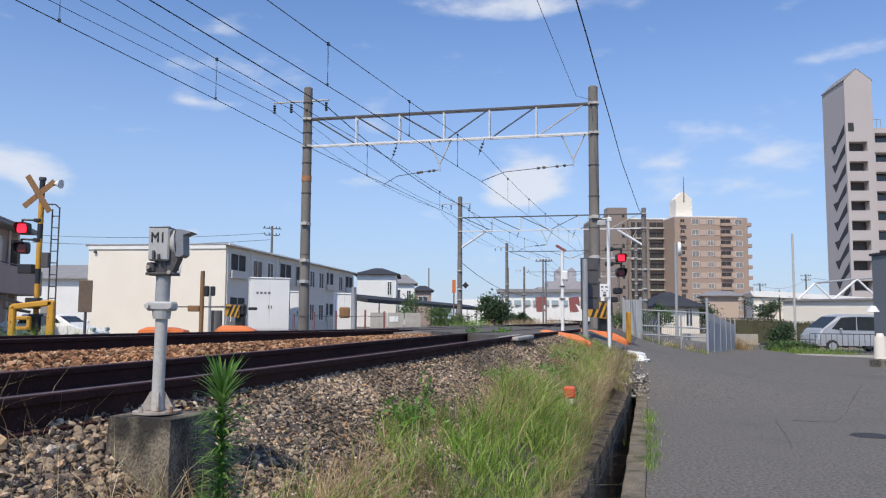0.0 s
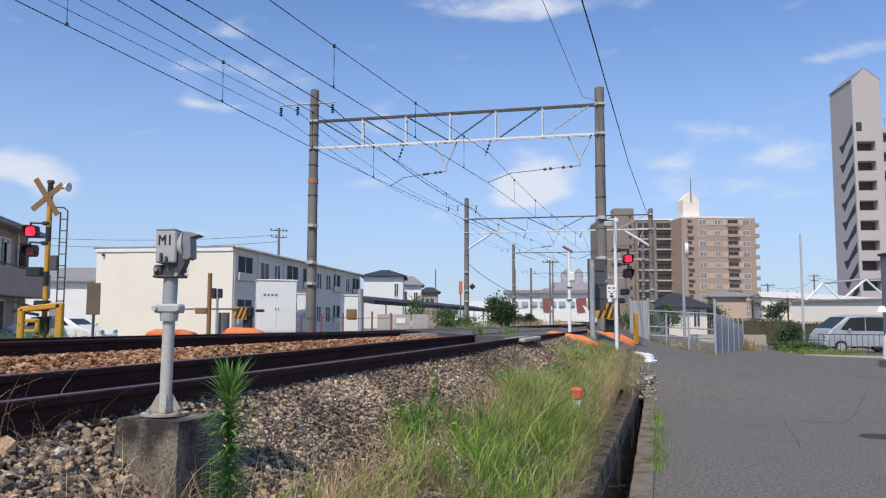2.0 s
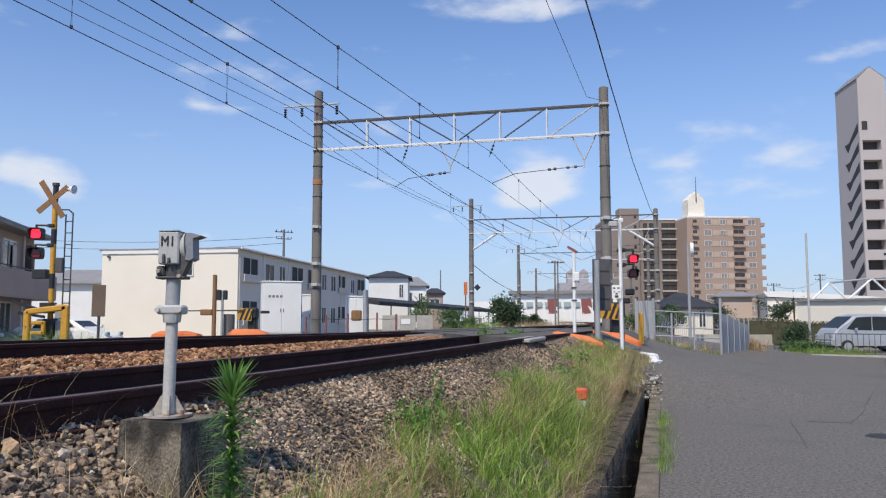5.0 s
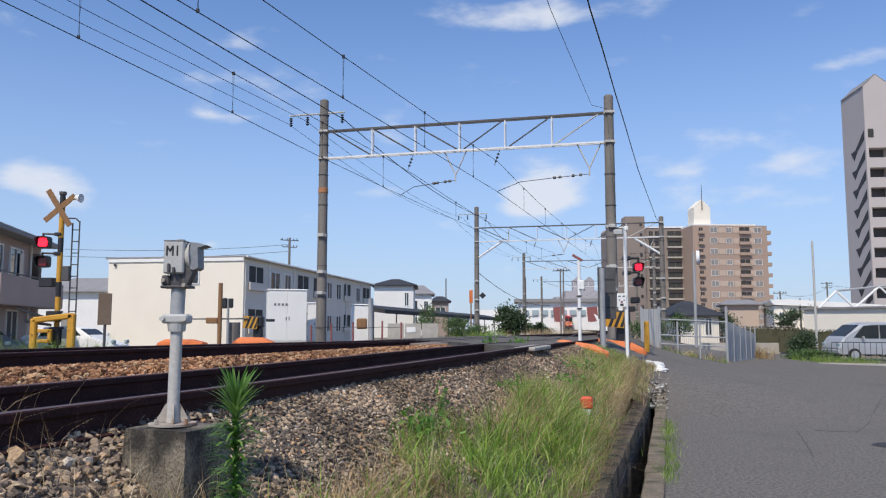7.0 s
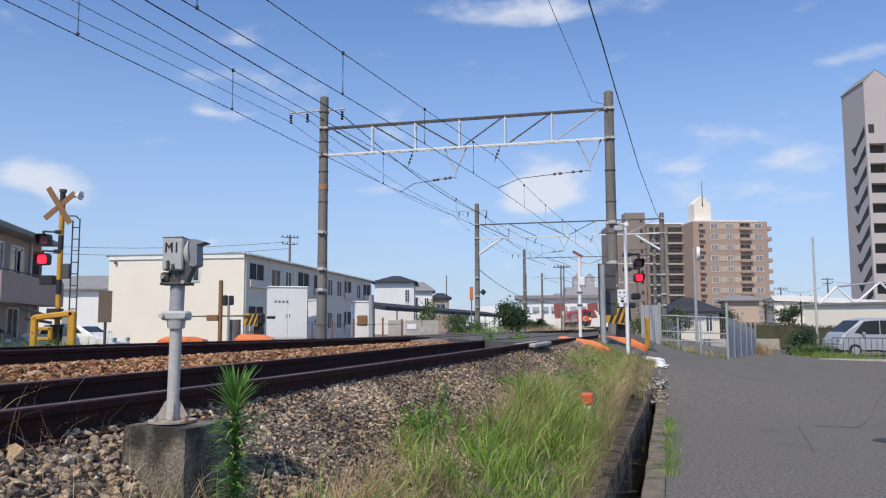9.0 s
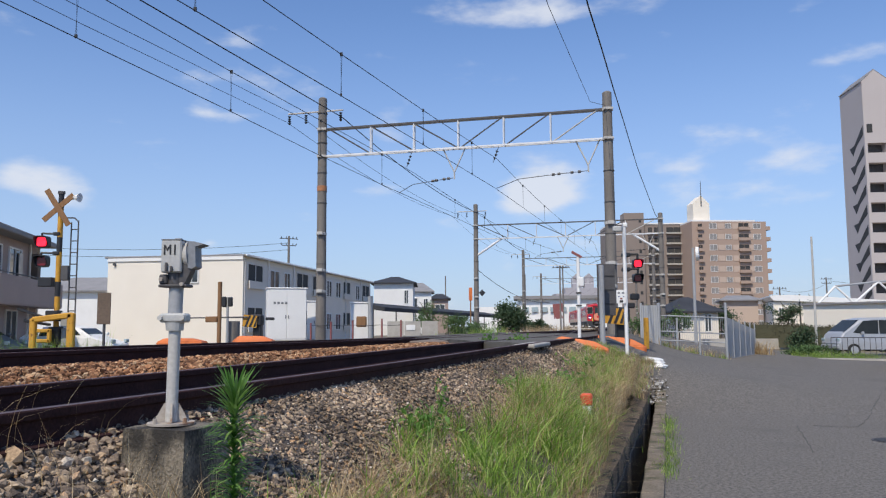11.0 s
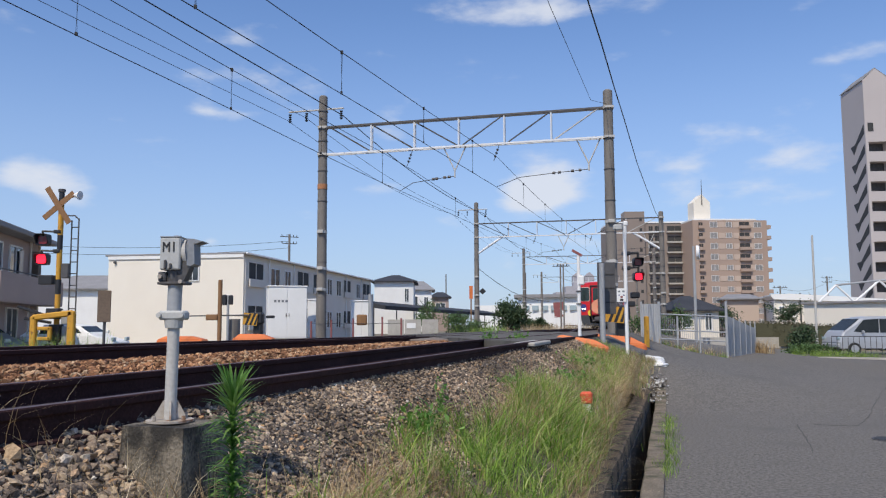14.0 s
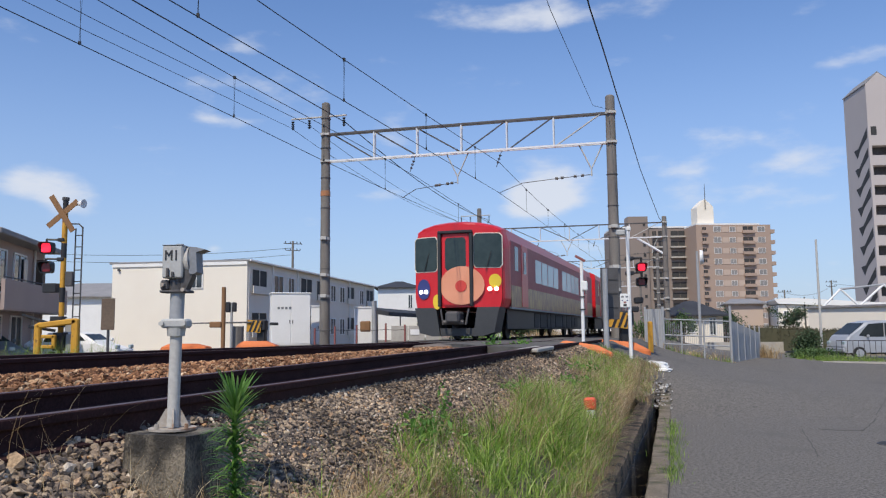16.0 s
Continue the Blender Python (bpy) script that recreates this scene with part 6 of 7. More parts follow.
gable_house(28.5, 86, 0.2, 3.4, 7, 3.9, 0.7, -14, "tile_light", "roof_grey", "brownish stuccoed house behind a hedge", (), 0.15)
t = thing("house", pose(31.0, 79, 0.2, 0, 0, -14), "cream two-storey box house with a shallow pent roof", "house", "houses")
walls(t, 11, 8, 3.6, "cream")
bm = B()
prism(bm, [(-0.3, 4.05), (0, 3.7), (11, 3.2), (11.4, 3.35), (11.4, 3.5), (1.5, 4.25), (-0.3, 4.2)], -0.3, 8)
part("roof", bm, M["white"], t)
for x, z in ((0.7, 2.6), (1.5, 2.6), (9.8, 2.9), (3.3, 0.7)):
    window(t, x, z, 0.45, 0.8)
bm = B()
rod(bm, (2.4, -0.1, 0), (2.4, -0.1, 4.3), 0.08, seg=6)
part("downpipe", bm, M["dark"], t)
block_pink()
block_brown()
stair_tower()


def right_wall_building():
    t = thing("workshop", Matrix(), "low pale rendered building with a white pipe truss on its roof", "building")
    bm = B()
    prism(bm, [(23.6, 55), (27.2, 48.5), (60, 52), (58, 66), (28.2, 64)], 0, 2.85, "Z")
    part("wall", bm, M["cream"], t)
    bm = B()
    prism(bm, [(23.4, 55), (27.1, 48.2), (60.2, 51.8), (58.2, 66.2), (28.0, 64.2)], 2.85, 2.97, "Z")
    part("coping", bm, M["roof_grey"], t)
    pts = [(24.1, 54, 2.85), (25.4, 54, 4.1), (26.6, 54, 2.95), (28.3, 54, 4.4), (29.8, 54, 2.95), (31.5, 54, 4.6)]
    for a, b in zip(pts, pts[1:]):
        bm = B()
        rod(bm, a, b, 0.075, seg=8)
        part("strut", bm, M["white"], t)
    for a, b in ((pts[1], pts[3]), (pts[3], pts[5])):
        bm = B()
        rod(bm, a, b, 0.07, seg=8)
        part("top_tube", bm, M["galv_dull"], t)
    t = thing("storage_shed", Matrix(), "dark grey metal shed at the roadside", "shed")
    bm = B()
    box(bm, (16.6, 27, 1.95), (2.8, 2.0, 3.8), bevel=0.03)
    part("wall", bm, M["paint_grey"], t)
    bm = B()
    box(bm, (16.6, 27, 3.88), (2.9, 2.1, 0.08))
    part("roof", bm, M["roof_dark"], t)
    t = thing("water_butt", pose(14.3, 26.0, 0.0), "cream plastic drum with a lamp above it", "drum")
    bm = B()
    rod(bm, (0, 0, 0.3), (0, 0, 1.05), 0.2, 0.19, 18)
    rod(bm, (0, 0, 1.05), (0, 0, 1.15), 0.12, 0.1, 14)
    part("body", bm, M["cream"], t)
    bm = B()
    box(bm, (0, 0, 0.1), (0.5, 0.5, 0.45), bevel=0.03)
    part("stand", bm, M["concrete"], t)
    bm = B()
    rod(bm, (0, 0.35, 1.85), (0, 0.35, 2.05), 0.2, 0.08, 14)
    part("lamp", bm, M["white"], t)


right_wall_building()


def station():
    t = thing("station_building", Matrix(), "long white station building with platform canopy in the distance", "station building")
    bm = B()
    prism(bm, [(14.5, 200), (40, 196), (42, 212), (16, 214)], 0, 8.2, "Z")
    part("wall", bm, M["white"], t)
    bm = B()
    prism(bm, [(13.5, 199), (41, 195), (43, 213), (15, 215)], 8.2, 9.0, "Z")
    part("roof", bm, M["roof_grey"], t)
    for i in range(10):
        bm = B()
        box(bm, (16.5 + i * 2.3, 199.4 - i * 0.36, 5.6), (1.6, 0.4, 1.2))
        part("window", bm, M["pale_blue"], t)
    bm = B()
    prism(bm, [(4, 170), (11, 168), (12, 185), (6, 186)], 0, 5.6, "Z")
    tagged(part("warehouse", bm, M["white"]), "plain white warehouse end wall far off", "building")
    for x in (23.6, 31.6):
        t = thing("banner_board", pose(x, 190, 0.6), "tilted dark red and white board on legs", "board", "red boards")
        bm = B()
        box(bm, (0, 0, 4.4), (2.5, 0.1, 3.6), rot=Matrix.Rotation(radians(-5), 4, "Y"))
        bd = part("panel", bm, M["tile_rust"], t)
        bm = B()
        prism(bm, [(0.2, 4.6), (1.4, 3.9), (1.4, 2.6), (1.1, 2.65)], -0.08, -0.06)
        part("stripe", bm, M["white"], bd)
        for dx in (-0.8, 0.8):
            bm = B()
            rod(bm, (dx, 0, -0.5), (dx, 0, 2.8), 0.1, seg=6)
            part("leg", bm, M["white"], t)
    t = thing("distant_tower_block", Matrix(), "hazy grey stepped hotel block with twin turrets", "tower block")
    for x0, x1, z1 in ((44, 80, 14), (48, 80, 17.5), (53, 76, 20.5)):
        bm = B()
        box(bm, ((x0 + x1) / 2, 400 + x0 * 0.1, z1 / 2), (x1 - x0, 14, z1))
        part("storey_block", bm, M["haze_grey"], t)
    for x in (59.5, 65.5):
        bm = B()
        box(bm, (x, 404, 22.5), (4.6, 6, 6.5))
        prism(bm, [(x - 2.3, 25.7), (x + 2.3, 25.7), (x, 27.8)], 401, 407)
        part("turret", bm, M["haze_grey"], t)
    # long dark lean-to roof on posts
    t = thing("bicycle_shelter", Matrix(), "long low shelter with a dark roof on posts", "shelter")
    a, b = Vector((-8.5, 78, 3.25)), Vector((5.5, 128, 3.0))
    d = (b - a).normalized()
    n = Vector((d.y, -d.x, 0))
    bm = B()
    rows = [[p + n * -1.5 + Vector((0, 0, 0.2)), p + n * 1.2 + Vector((0, 0, -0.2)), p + n * 1.2 + Vector((0, 0, 0.2)), p + n * -1.5 + Vector((0, 0, 0.75))] for p in (a, b)]
    loft(bm, rows)
    part("roof", bm, M["roof_dark"], t)
    for i in range(9):
        p = a.lerp(b, i / 8)
        bm = B()
        rod(bm, (p.x, p.y, 0.2), (p.x, p.y, p.z + 0.1), 0.07, seg=6)
        part("post", bm, M["steel_dark"], t)


station()
utility_pole(-20.0, 92, 0.3, 12.2, 0.16, "distant concrete utility pole with cross arms", 2, 30)
utility_pole(-2.3, 130, 0.5, 9.8, 0.12, "slim distant utility pole", 0)
utility_pole(-62, 82, 0.3, 12.5, 0.15, "utility pole behind the brown flats", 2)
utility_pole(14.75, 50, 0.3, 6.4, 0.1, "slim grey lighting pole by the fence", 0, 0, "galv_dull")
bm = B()
rod(bm, (14.9, 49.9, 6.0), (15.07, 49.84, 6.0), 0.47, 0.42, 24)
tagged(part("traffic_mirror", bm, M["white"]), "round white convex mirror back on the pole", "mirror")
utility_pole(19.97, 45, 0.2, 6.5, 0.07, "slim white flagpole beside the hedge", 0, 0, "galv")
utility_pole(68.9, 150, 0.3, 10.3, 0.16, "distant utility pole behind the houses", 2)
utility_pole(50.1, 125, 0.3, 7.4, 0.14, "distant wooden-armed utility pole", 1)
utility_pole(14.2, 112, 0.6, 10.0, 0.13, "slim distant line pole by the tracks", 1)
utility_pole(16.3, 125, 0.6, 11.0, 0.13, "slim distant line pole by the tracks", 1)
utility_pole(8.3, 100, 0.6, 8.0, 0.07, "thin distant mast by the tracks", 0)
for a, b in (((-62, 82, 11.6), (-20, 92, 11.4)), ((-62, 82, 10.8), (-20, 92, 10.6)), ((1.29, 60, 5.9), (9.5, 84, 4.0)), ((68.9, 150, 9.7), (110, 150, 9.3)), ((50.1, 125, 7), (68.9, 150, 9.2))):
    cable([a, b], 0.022, "distant dark power line", 1.2)


# ---- loose stone ----
def stone_shapes(n, seed):
    """Angular stones from a chipped icosahedron: vertices and faces."""
    out = []
    bm = B()
    bmesh.ops.create_icosphere(bm, subdivisions=1, radius=1.0)
    bm.verts.ensure_lookup_table()
    base = np.array([v.co[:] for v in bm.verts])
    faces = np.array([[v.index for v in f.verts] for f in bm.faces])
    bm.free()
    g = np.random.default_rng(seed)
    for _ in range(n):
        v = base * g.uniform(0.5, 1.3, (len(base), 1)) * g.uniform(0.5, 1.2, (1, 3))
        out.append(v)
    return out, faces


def scatter_mesh(name, centres, sizes, material, seed, squash=0.75):
    shapes, faces = stone_shapes(14, seed)
    g = np.random.default_rng(seed + 1)
    V, F = [], []
    for i, (c, s) in enumerate(zip(centres, sizes)):
        v = shapes[int(g.integers(14))]
        a, b = g.uniform(0, math.tau), g.uniform(-0.6, 0.6)
        ca, sa, cb, sb = math.cos(a), math.sin(a), math.cos(b), math.sin(b)
        R = np.array([[ca, -sa * cb, sa * sb], [sa, ca * cb, -ca * sb], [0, sb, cb]])
        V.append((v * s * np.array([1, 1, squash])) @ R.T + c)
        F.append(faces + 12 * i)
    me = bpy.data.meshes.new(name)
    me.from_pydata(np.concatenate(V).tolist(), [], np.concatenate(F).tolist())
    me.materials.append(material)
    return new(name, me)


def gravel():
    g = np.random.default_rng(5)
    near_c, near_s, red_c, red_s, mid_c, mid_s = [], [], [], [], [], []
    # shoulder and slope towards the gutter
    for s0, s1, n, r0, r1 in ((-1.0, 4.5, 17000, 0.012, 0.036), (4.5, 9, 26000, 0.008, 0.022), (9, 17.5, 25000, 0.009, 0.021)):
        for _ in range(n):
            s, o = g.uniform(s0, s1), g.uniform(-0.05, 1.0) + 0.9 * g.uniform() ** 2
            if o > GUT(s) - 0.36 or (o > 1.25 and s > 6):
                continue
            p = tr(s, o)
            z = verge_z(s, o)
            near_c.append((p.x, p.y, z + g.uniform(-0.005, 0.02)))
            near_s.append((r0 + (r1 - r0) * g.uniform() ** 1.5) * (1.5 if g.uniform() < 0.03 else 1.0))
    # ballast heaped against the near rail
    for _ in range(9000):
        s, o = g.uniform(-0.5, 7.5), g.uniform(0.05, 0.5)
        z = verge_z(s, o)
        top = lerp(rail_z(s, False) - 0.10 + 0.05 * (1 - ease(2.0, 6.0, s)), verge_z(s, 0.5), (o - 0.05) / 0.45)
        top = lerp(max(z, top), z, ease(4.0, 7.5, s))
        p = tr(s, o)
        near_c.append((p.x, p.y, lerp(z, top, g.uniform() ** 0.4)))
        near_s.append(g.uniform(0.014, 0.034))
    # between the rails of the near track
    for _ in range(4500):
        s, o = g.uniform(0, 15), g.uniform(-1.08, -0.05)
        p = tr(s, o)
        mid_c.append((p.x, p.y, 1.015 + g.uniform(-0.01, 0.02)))
        mid_s.append(g.uniform(0.018, 0.034))
    ob = scatter_mesh("gravel", near_c, near_s, M["stone_grey"], 21)
    tagged(ob, "grey-brown crushed stone ballast on the slope", "gravel", kind="stuff")
    # dark stones stand in for the shadow between the rails
    tagged(scatter_mesh("gravel", mid_c, mid_s, M["stone_shade"], 25), "ballast between the rails, coloured dark for the rails' shadow", "gravel", kind="stuff")
    rub_c = []
    for _ in range(240):
        s = g.uniform(16.3, 17.9)
        p = tr(s, GUT(s) + 0.0 + g.normal(0, 0.12))
        rub_c.append((p.x, p.y, max(0.02, ground_z(p.x, p.y)) + abs(g.normal(0, 0.03))))
    tagged(scatter_mesh("rubble", rub_c, g.uniform(0.014, 0.04, 240), M["rubble"], 27), "broken pale concrete rubble at the gutter's end", "rubble", kind="stuff")
    for _ in range(18000):
        s, o = g.uniform(2, 19), g.uniform(-3.75, -1.18)
        hump = 0.06 * math.sin(math.pi * (o + 3.75) / 2.6)
        p = tr(s, o)
        red_c.append((p.x, p.y, 1.13 + hump + g.uniform(-0.01, 0.025)))
        red_s.append(0.016 + 0.02 * g.uniform() ** 1.4)
    for _ in range(5500):
        s, o = g.uniform(5, 40), g.uniform(-6.6, -3.85)
        if 15 < s < 27:
            continue
        p = tr(s, o)
        red_c.append((p.x, p.y, 1.15 + g.uniform(-0.01, 0.025)))
        red_s.append(g.uniform(0.024, 0.045))
    ob = scatter_mesh("gravel", red_c, red_s, M["stone_rust"], 31)
    tagged(ob, "rust-brown ballast stones between the tracks", "gravel", kind="stuff")


gravel()


# ---- plants ----
def blades(name, roots, heights, widths, leans, material, seed, seg=4):
    """Curved tapering blades of grass."""
    g = np.random.default_rng(seed)
    V, F = [], []
    k = 0
    for (x, y, z), h, w, ln in zip(roots, heights, widths, leans):
        a = g.uniform(0, math.tau)
        ax, ay = math.cos(a), math.sin(a)
        lx, ly = ln
        for i in range(seg):
            t = i / seg
            ww = w * (1 - t) * (0.6 + 0.8 * t if t < 0.5 else 1)
            px, py, pz = x + lx * t * t * h, y + ly * t * t * h, z + h * (t - min(0.95, 0.42 * math.hypot(lx, ly)) * t * t)
            V += [(px - ax * ww, py - ay * ww, pz), (px + ax * ww, py + ay * ww, pz)]
        V.append((x + lx * h, y + ly * h, z + h * (1 - min(0.95, 0.42 * math.hypot(lx, ly)))))
        for i in range(seg - 1):
            F.append((k + 2 * i, k + 2 * i + 1, k + 2 * i + 3, k + 2 * i + 2))
        F.append((k + 2 * seg - 2, k + 2 * seg - 1, k + 2 * seg))
        k += 2 * seg + 1
    me = bpy.data.meshes.new(name)
    me.from_pydata(V, [], F)
    me.materials.append(material)
    return new(name, me)


def bank_point(s, o):
    p = tr(s, o)
    z = verge_z(s, o)
    return (p.x, p.y, z - 0.01)


def verge():
    g = np.random.default_rng(8)
    G, D = ([], [], [], []), ([], [], [], [])
    tufts = []
    for _ in range(1750):
        s = 2.6 + 14.6 * g.uniform() ** 1.15
        hi = GUT(s) - 0.36
        o = g.uniform(0.82 + 0.12 * math.sin(s * 1.7), hi)
        tufts.append((s, o))
    for s, o in tufts:
        hi = GUT(s) - 0.36
        m = noise.noise((s * 0.55, o * 1.1, 3.1))
        edge = (o - 0.9) / max(0.2, hi - 0.9)
        dry = 0.34 + 0.55 * m + (0.32 if edge > 0.86 else 0) + (0.45 if s > 10.5 else 0) + (0.5 if s < 5.6 and o < 1.45 else 0) + (0.25 if edge < 0.12 else 0)
        tall = (0.20 + 0.26 * max(0, min(1, 0.5 + noise.noise((s * 0.4, o * 0.8, 9))))) * (0.7 if s > 12 else 1.0) * (0.75 if edge < 0.15 else 1.0)
        mp = tr(s, o)
        if abs(mp.x - 0.159 * mp.y) < 0.16 and 7.4 < mp.y < 9.55:
            tall *= 0.6
        for _ in range(13):
            T = D if g.uniform() < dry else G
            T[0].append(bank_point(s + g.normal(0, 0.05), min(hi + 0.02, o + g.normal(0, 0.04))))
            T[1].append(tall * g.uniform(0.45, 1.5))
            T[2].append(g.uniform(0.0032, 0.0085) * (0.45 if T is D else 1.0))
            le = g.normal(0, 0.62, 2) + np.array([TY, -TX]) * (0.08 + (0.2 if edge > 0.8 else 0))
            T[3].append(tuple(le))
    # shorter verge round the posts at the crossing
    for _ in range(520):
        s = g.uniform(14.0, 18.6)
        o = g.uniform(0.55, 1.75)
        for _ in range(12):
            T = D if g.uniform() < (0.75 if o > 1.2 else 0.3) else G
            T[0].append(bank_point(s + g.normal(0, 0.06), o + g.normal(0, 0.05)))
            T[1].append(g.uniform(0.08, 0.22))
            T[2].append(g.uniform(0.003, 0.006))
            T[3].append(tuple(g.normal(0, 0.45, 2)))
    # long straw hanging over the gutter
    for _ in range(430):
        s = g.uniform(3.2, 15.5)
        D[0].append(bank_point(s, GUT(s) - 0.5 + g.normal(0, 0.07)))
        D[1].append(g.uniform(0.3, 0.72))
        D[2].append(g.uniform(0.002, 0.0036))
        k = g.uniform(0.5, 1.5)
        D[3].append((TY * k + g.normal(0, 0.4), -TX * k + g.normal(0, 0.6)))
    for _ in range(1500):
        s = g.uniform(3.0, 16.2)
        D[0].append(bank_point(s, GUT(s) - 0.42 + g.normal(0, 0.05)))
        D[1].append(g.uniform(0.1, 0.3))
        D[2].append(g.uniform(0.0016, 0.003))
        k = g.uniform(0.2, 1.6)
        D[3].append((TY * k + g.normal(0, 0.5), -TX * k + g.normal(0, 0.7)))
    # straw round the footing
    for _ in range(160):
        x, y = -1.2 + g.normal(0, 0.3), 3.05 + g.normal(0, 0.16)
        s, o = to_track(x, y)
        D[0].append((x, y, bank_z(s, o) - 0.01))
        D[1].append(g.uniform(0.12, 0.42))
        D[2].append(g.uniform(0.0009, 0.0023))
        D[3].append(tuple(g.normal(0, 0.8, 2)))
    for _ in range(900):
        s, o = g.uniform(4, 15), g.uniform(0.5, 0.95)
        (D if g.uniform() < 0.6 else G)[0].append(bank_point(s, o))
        T = D if len(D[0]) > len(D[1]) else G
        T[1].append(g.uniform(0.05, 0.14))
        T[2].append(g.uniform(0.001, 0.0025))
        T[3].append(tuple(g.normal(0, 0.5, 2)))
    tagged(blades("green_grass", *G, M["grass"], 1), "long fresh green grass on the bank", "grass", kind="stuff")
    tagged(blades("dry_grass", *D, M["grass_dry"], 2), "straw-dry grass mixed in the verge", "dry grass", kind="stuff")
    # tufts along the kerb, the crossing and the plots
    C = ([], [], [], [])
    spots = [(tr(s, GUT(s) + 0.22 + g.normal(0, 0.03)), 0.16 * g.uniform(0.4, 1.2)) for s in np.arange(9.3, 14.6, 0.06)]
    spots += [((g.uniform(6.8, 9.0), 27.0 + g.normal(0, 0.12)), 0.22) for _ in range(26)]
    spots += [((g.uniform(15.2, 18.5), 36 + g.normal(0, 0.8)), 0.35) for _ in range(120)]
    spots += [((g.uniform(-12.5, -9.5), 21.3 + g.normal(0, 0.3)), 1.2) for _ in range(60)]
    spots += [((g.uniform(-9, 2.5), 45 + g.normal(0, 3)), 0.5) for _ in range(240)]
    for p, h in spots:
        for _ in range(14):
            x, y = p[0] + g.normal(0, 0.07), p[1] + g.normal(0, 0.07)
            C[0].append((x, y, ground_z(x, y) - 0.02))
            C[1].append(h * g.uniform(0.5, 1.3))
            C[2].append(0.0035 + 0.008 * h)
            C[3].append(tuple(g.normal(0, 0.4, 2)))
    tagged(blades("verge_grass", *C, M["grass"], 3, 3), "rough green tufts along kerbs and fences", "grass", kind="stuff")
    C = ([], [], [], [])
    for x, y, h, n in [(13.6 + g.normal(0, 0.3), 36.6 + g.normal(0, 0.3), 0.75, 26) for _ in range(14)] + [(g.uniform(6, 9), 27.1, 0.4, 10) for _ in range(20)] + \
            [(g.uniform(-1, 9), g.uniform(50, 64), 0.6, 12) for _ in range(160)]:
        for _ in range(n):
            xx, yy = x + g.normal(0, 0.12), y + g.normal(0, 0.12)
            C[0].append((xx, yy, ground_z(xx, yy) - 0.02))
            C[1].append(h * g.uniform(0.6, 1.2))
            C[2].append(0.012)
            C[3].append(tuple(g.normal(0, 0.4, 2)))
    tagged(blades("dry_reeds", *C, M["grass_dry"], 4, 3), "tall tawny dry reeds beside the line", "reeds", kind="stuff")


verge()


def leaf_cloud(name, centres, size, material, seed, parent=None, long=1.0):
    """Many small folded leaves."""
    g = np.random.default_rng(seed)
    n = len(centres)
    u = g.normal(size=(n, 3))
    u /= np.linalg.norm(u, axis=1)[:, None]
    w = np.cross(u, g.normal(size=(n, 3)))
    w /= np.linalg.norm(w, axis=1)[:, None]
    s = size * g.uniform(0.6, 1.3, (n, 1))
    c = np.asarray(centres)
    k = np.cross(u, w)
    V = np.stack([c - u * s * long, c + w * s * 0.5 + k * s * 0.15, c + u * s * long, c - w * s * 0.5 + k * s * 0.15], 1).reshape(-1, 3)
    F = []
    for i in range(n):
        F.append((4 * i, 4 * i + 1, 4 * i + 2))
        F.append((4 * i, 4 * i + 2, 4 * i + 3))
    me = bpy.data.meshes.new(name)
    me.from_pydata(V.tolist(), [], F)
    me.materials.append(material)
    ob = new(name, me)
    if parent is not None:
        ob.parent = parent
    return ob


def clumps(g, c, r, n_clump, n_leaf, spread=0.38):
    out = []
    for _ in range(n_clump):
        d = g.normal(size=3)
        d /= np.linalg.norm(d)
        k = g.uniform(0.35, 1.0)
        m = np.array(c) + d * np.array(r) * k
        out.append(m + g.normal(size=(n_leaf, 3)) * np.array(r) * spread * g.uniform(0.5, 1.0))
    return np.concatenate(out)


def tree(x, y, z, h, crown_r, crown_z, label, material, seed, leaf=0.1, n_clump=40, n_leaf=60, name="tree", spread=0.24):
    g = np.random.default_rng(seed)
    t = thing(name, pose(x, y, z), label, "tree" if name == "tree" else "shrub")
    bm = B()
    rod(bm, (0, 0, -0.2), (0.05 * h, 0, h * 0.75), 0.03 * h, 0.012 * h, 8)
    for i in range(6):
        a = i * 1.05 + seed
        b = h * (0.3 + 0.08 * i)
        rod(bm, (0.03 * h, 0, b), (math.cos(a) * crown_r[0] * 0.7, math.sin(a) * crown_r[1] * 0.7, min(h * 0.95, b + h * 0.25)), 0.014 * h, 0.005 * h, 6)
    part("trunk", bm, M["bark"], t)
    pts = clumps(g, (0, 0, crown_z), crown_r, n_clump, n_leaf, spread)
    pts = pts[pts[:, 2] > 0.05]
    leaf_cloud("crown", pts, leaf, M[material], seed, t)
    return t


tree(4.9, 75, 0.6, 3.2, (1.75, 1.5, 1.5), 1.75, "dense dark green shrub beside the tracks", "leaf_dark", 3, 0.13, 60, 70, "shrub")
tree(7.5, 78, 0.6, 1.7, (1.3, 1.1, 0.6), 0.8, "low dark green bush by the track", "leaf_dark", 4, 0.13, 36, 60, "shrub")
tree(-2.2, 52, 0.7, 2.6, (0.9, 0.8, 1.2), 1.3, "tall straggly green weed bush by the track", "leaf", 5, 0.07, 36, 50, "shrub")
tree(-0.3, 53, 0.7, 1.9, (1.2, 0.8, 0.8), 0.9, "straggly green bush by the track", "leaf", 6, 0.07, 36, 50, "shrub")
tree(1.4, 56, 0.7, 1.4, (1.4, 0.8, 0.6), 0.6, "low green undergrowth beside the pole", "leaf", 16, 0.07, 30, 50, "shrub")
tree(-0.5, 150, 0.5, 3.2, (2.0, 1.5, 1.2), 2.2, "distant round dark green tree", "leaf_dark", 17, 0.2, 30, 40)
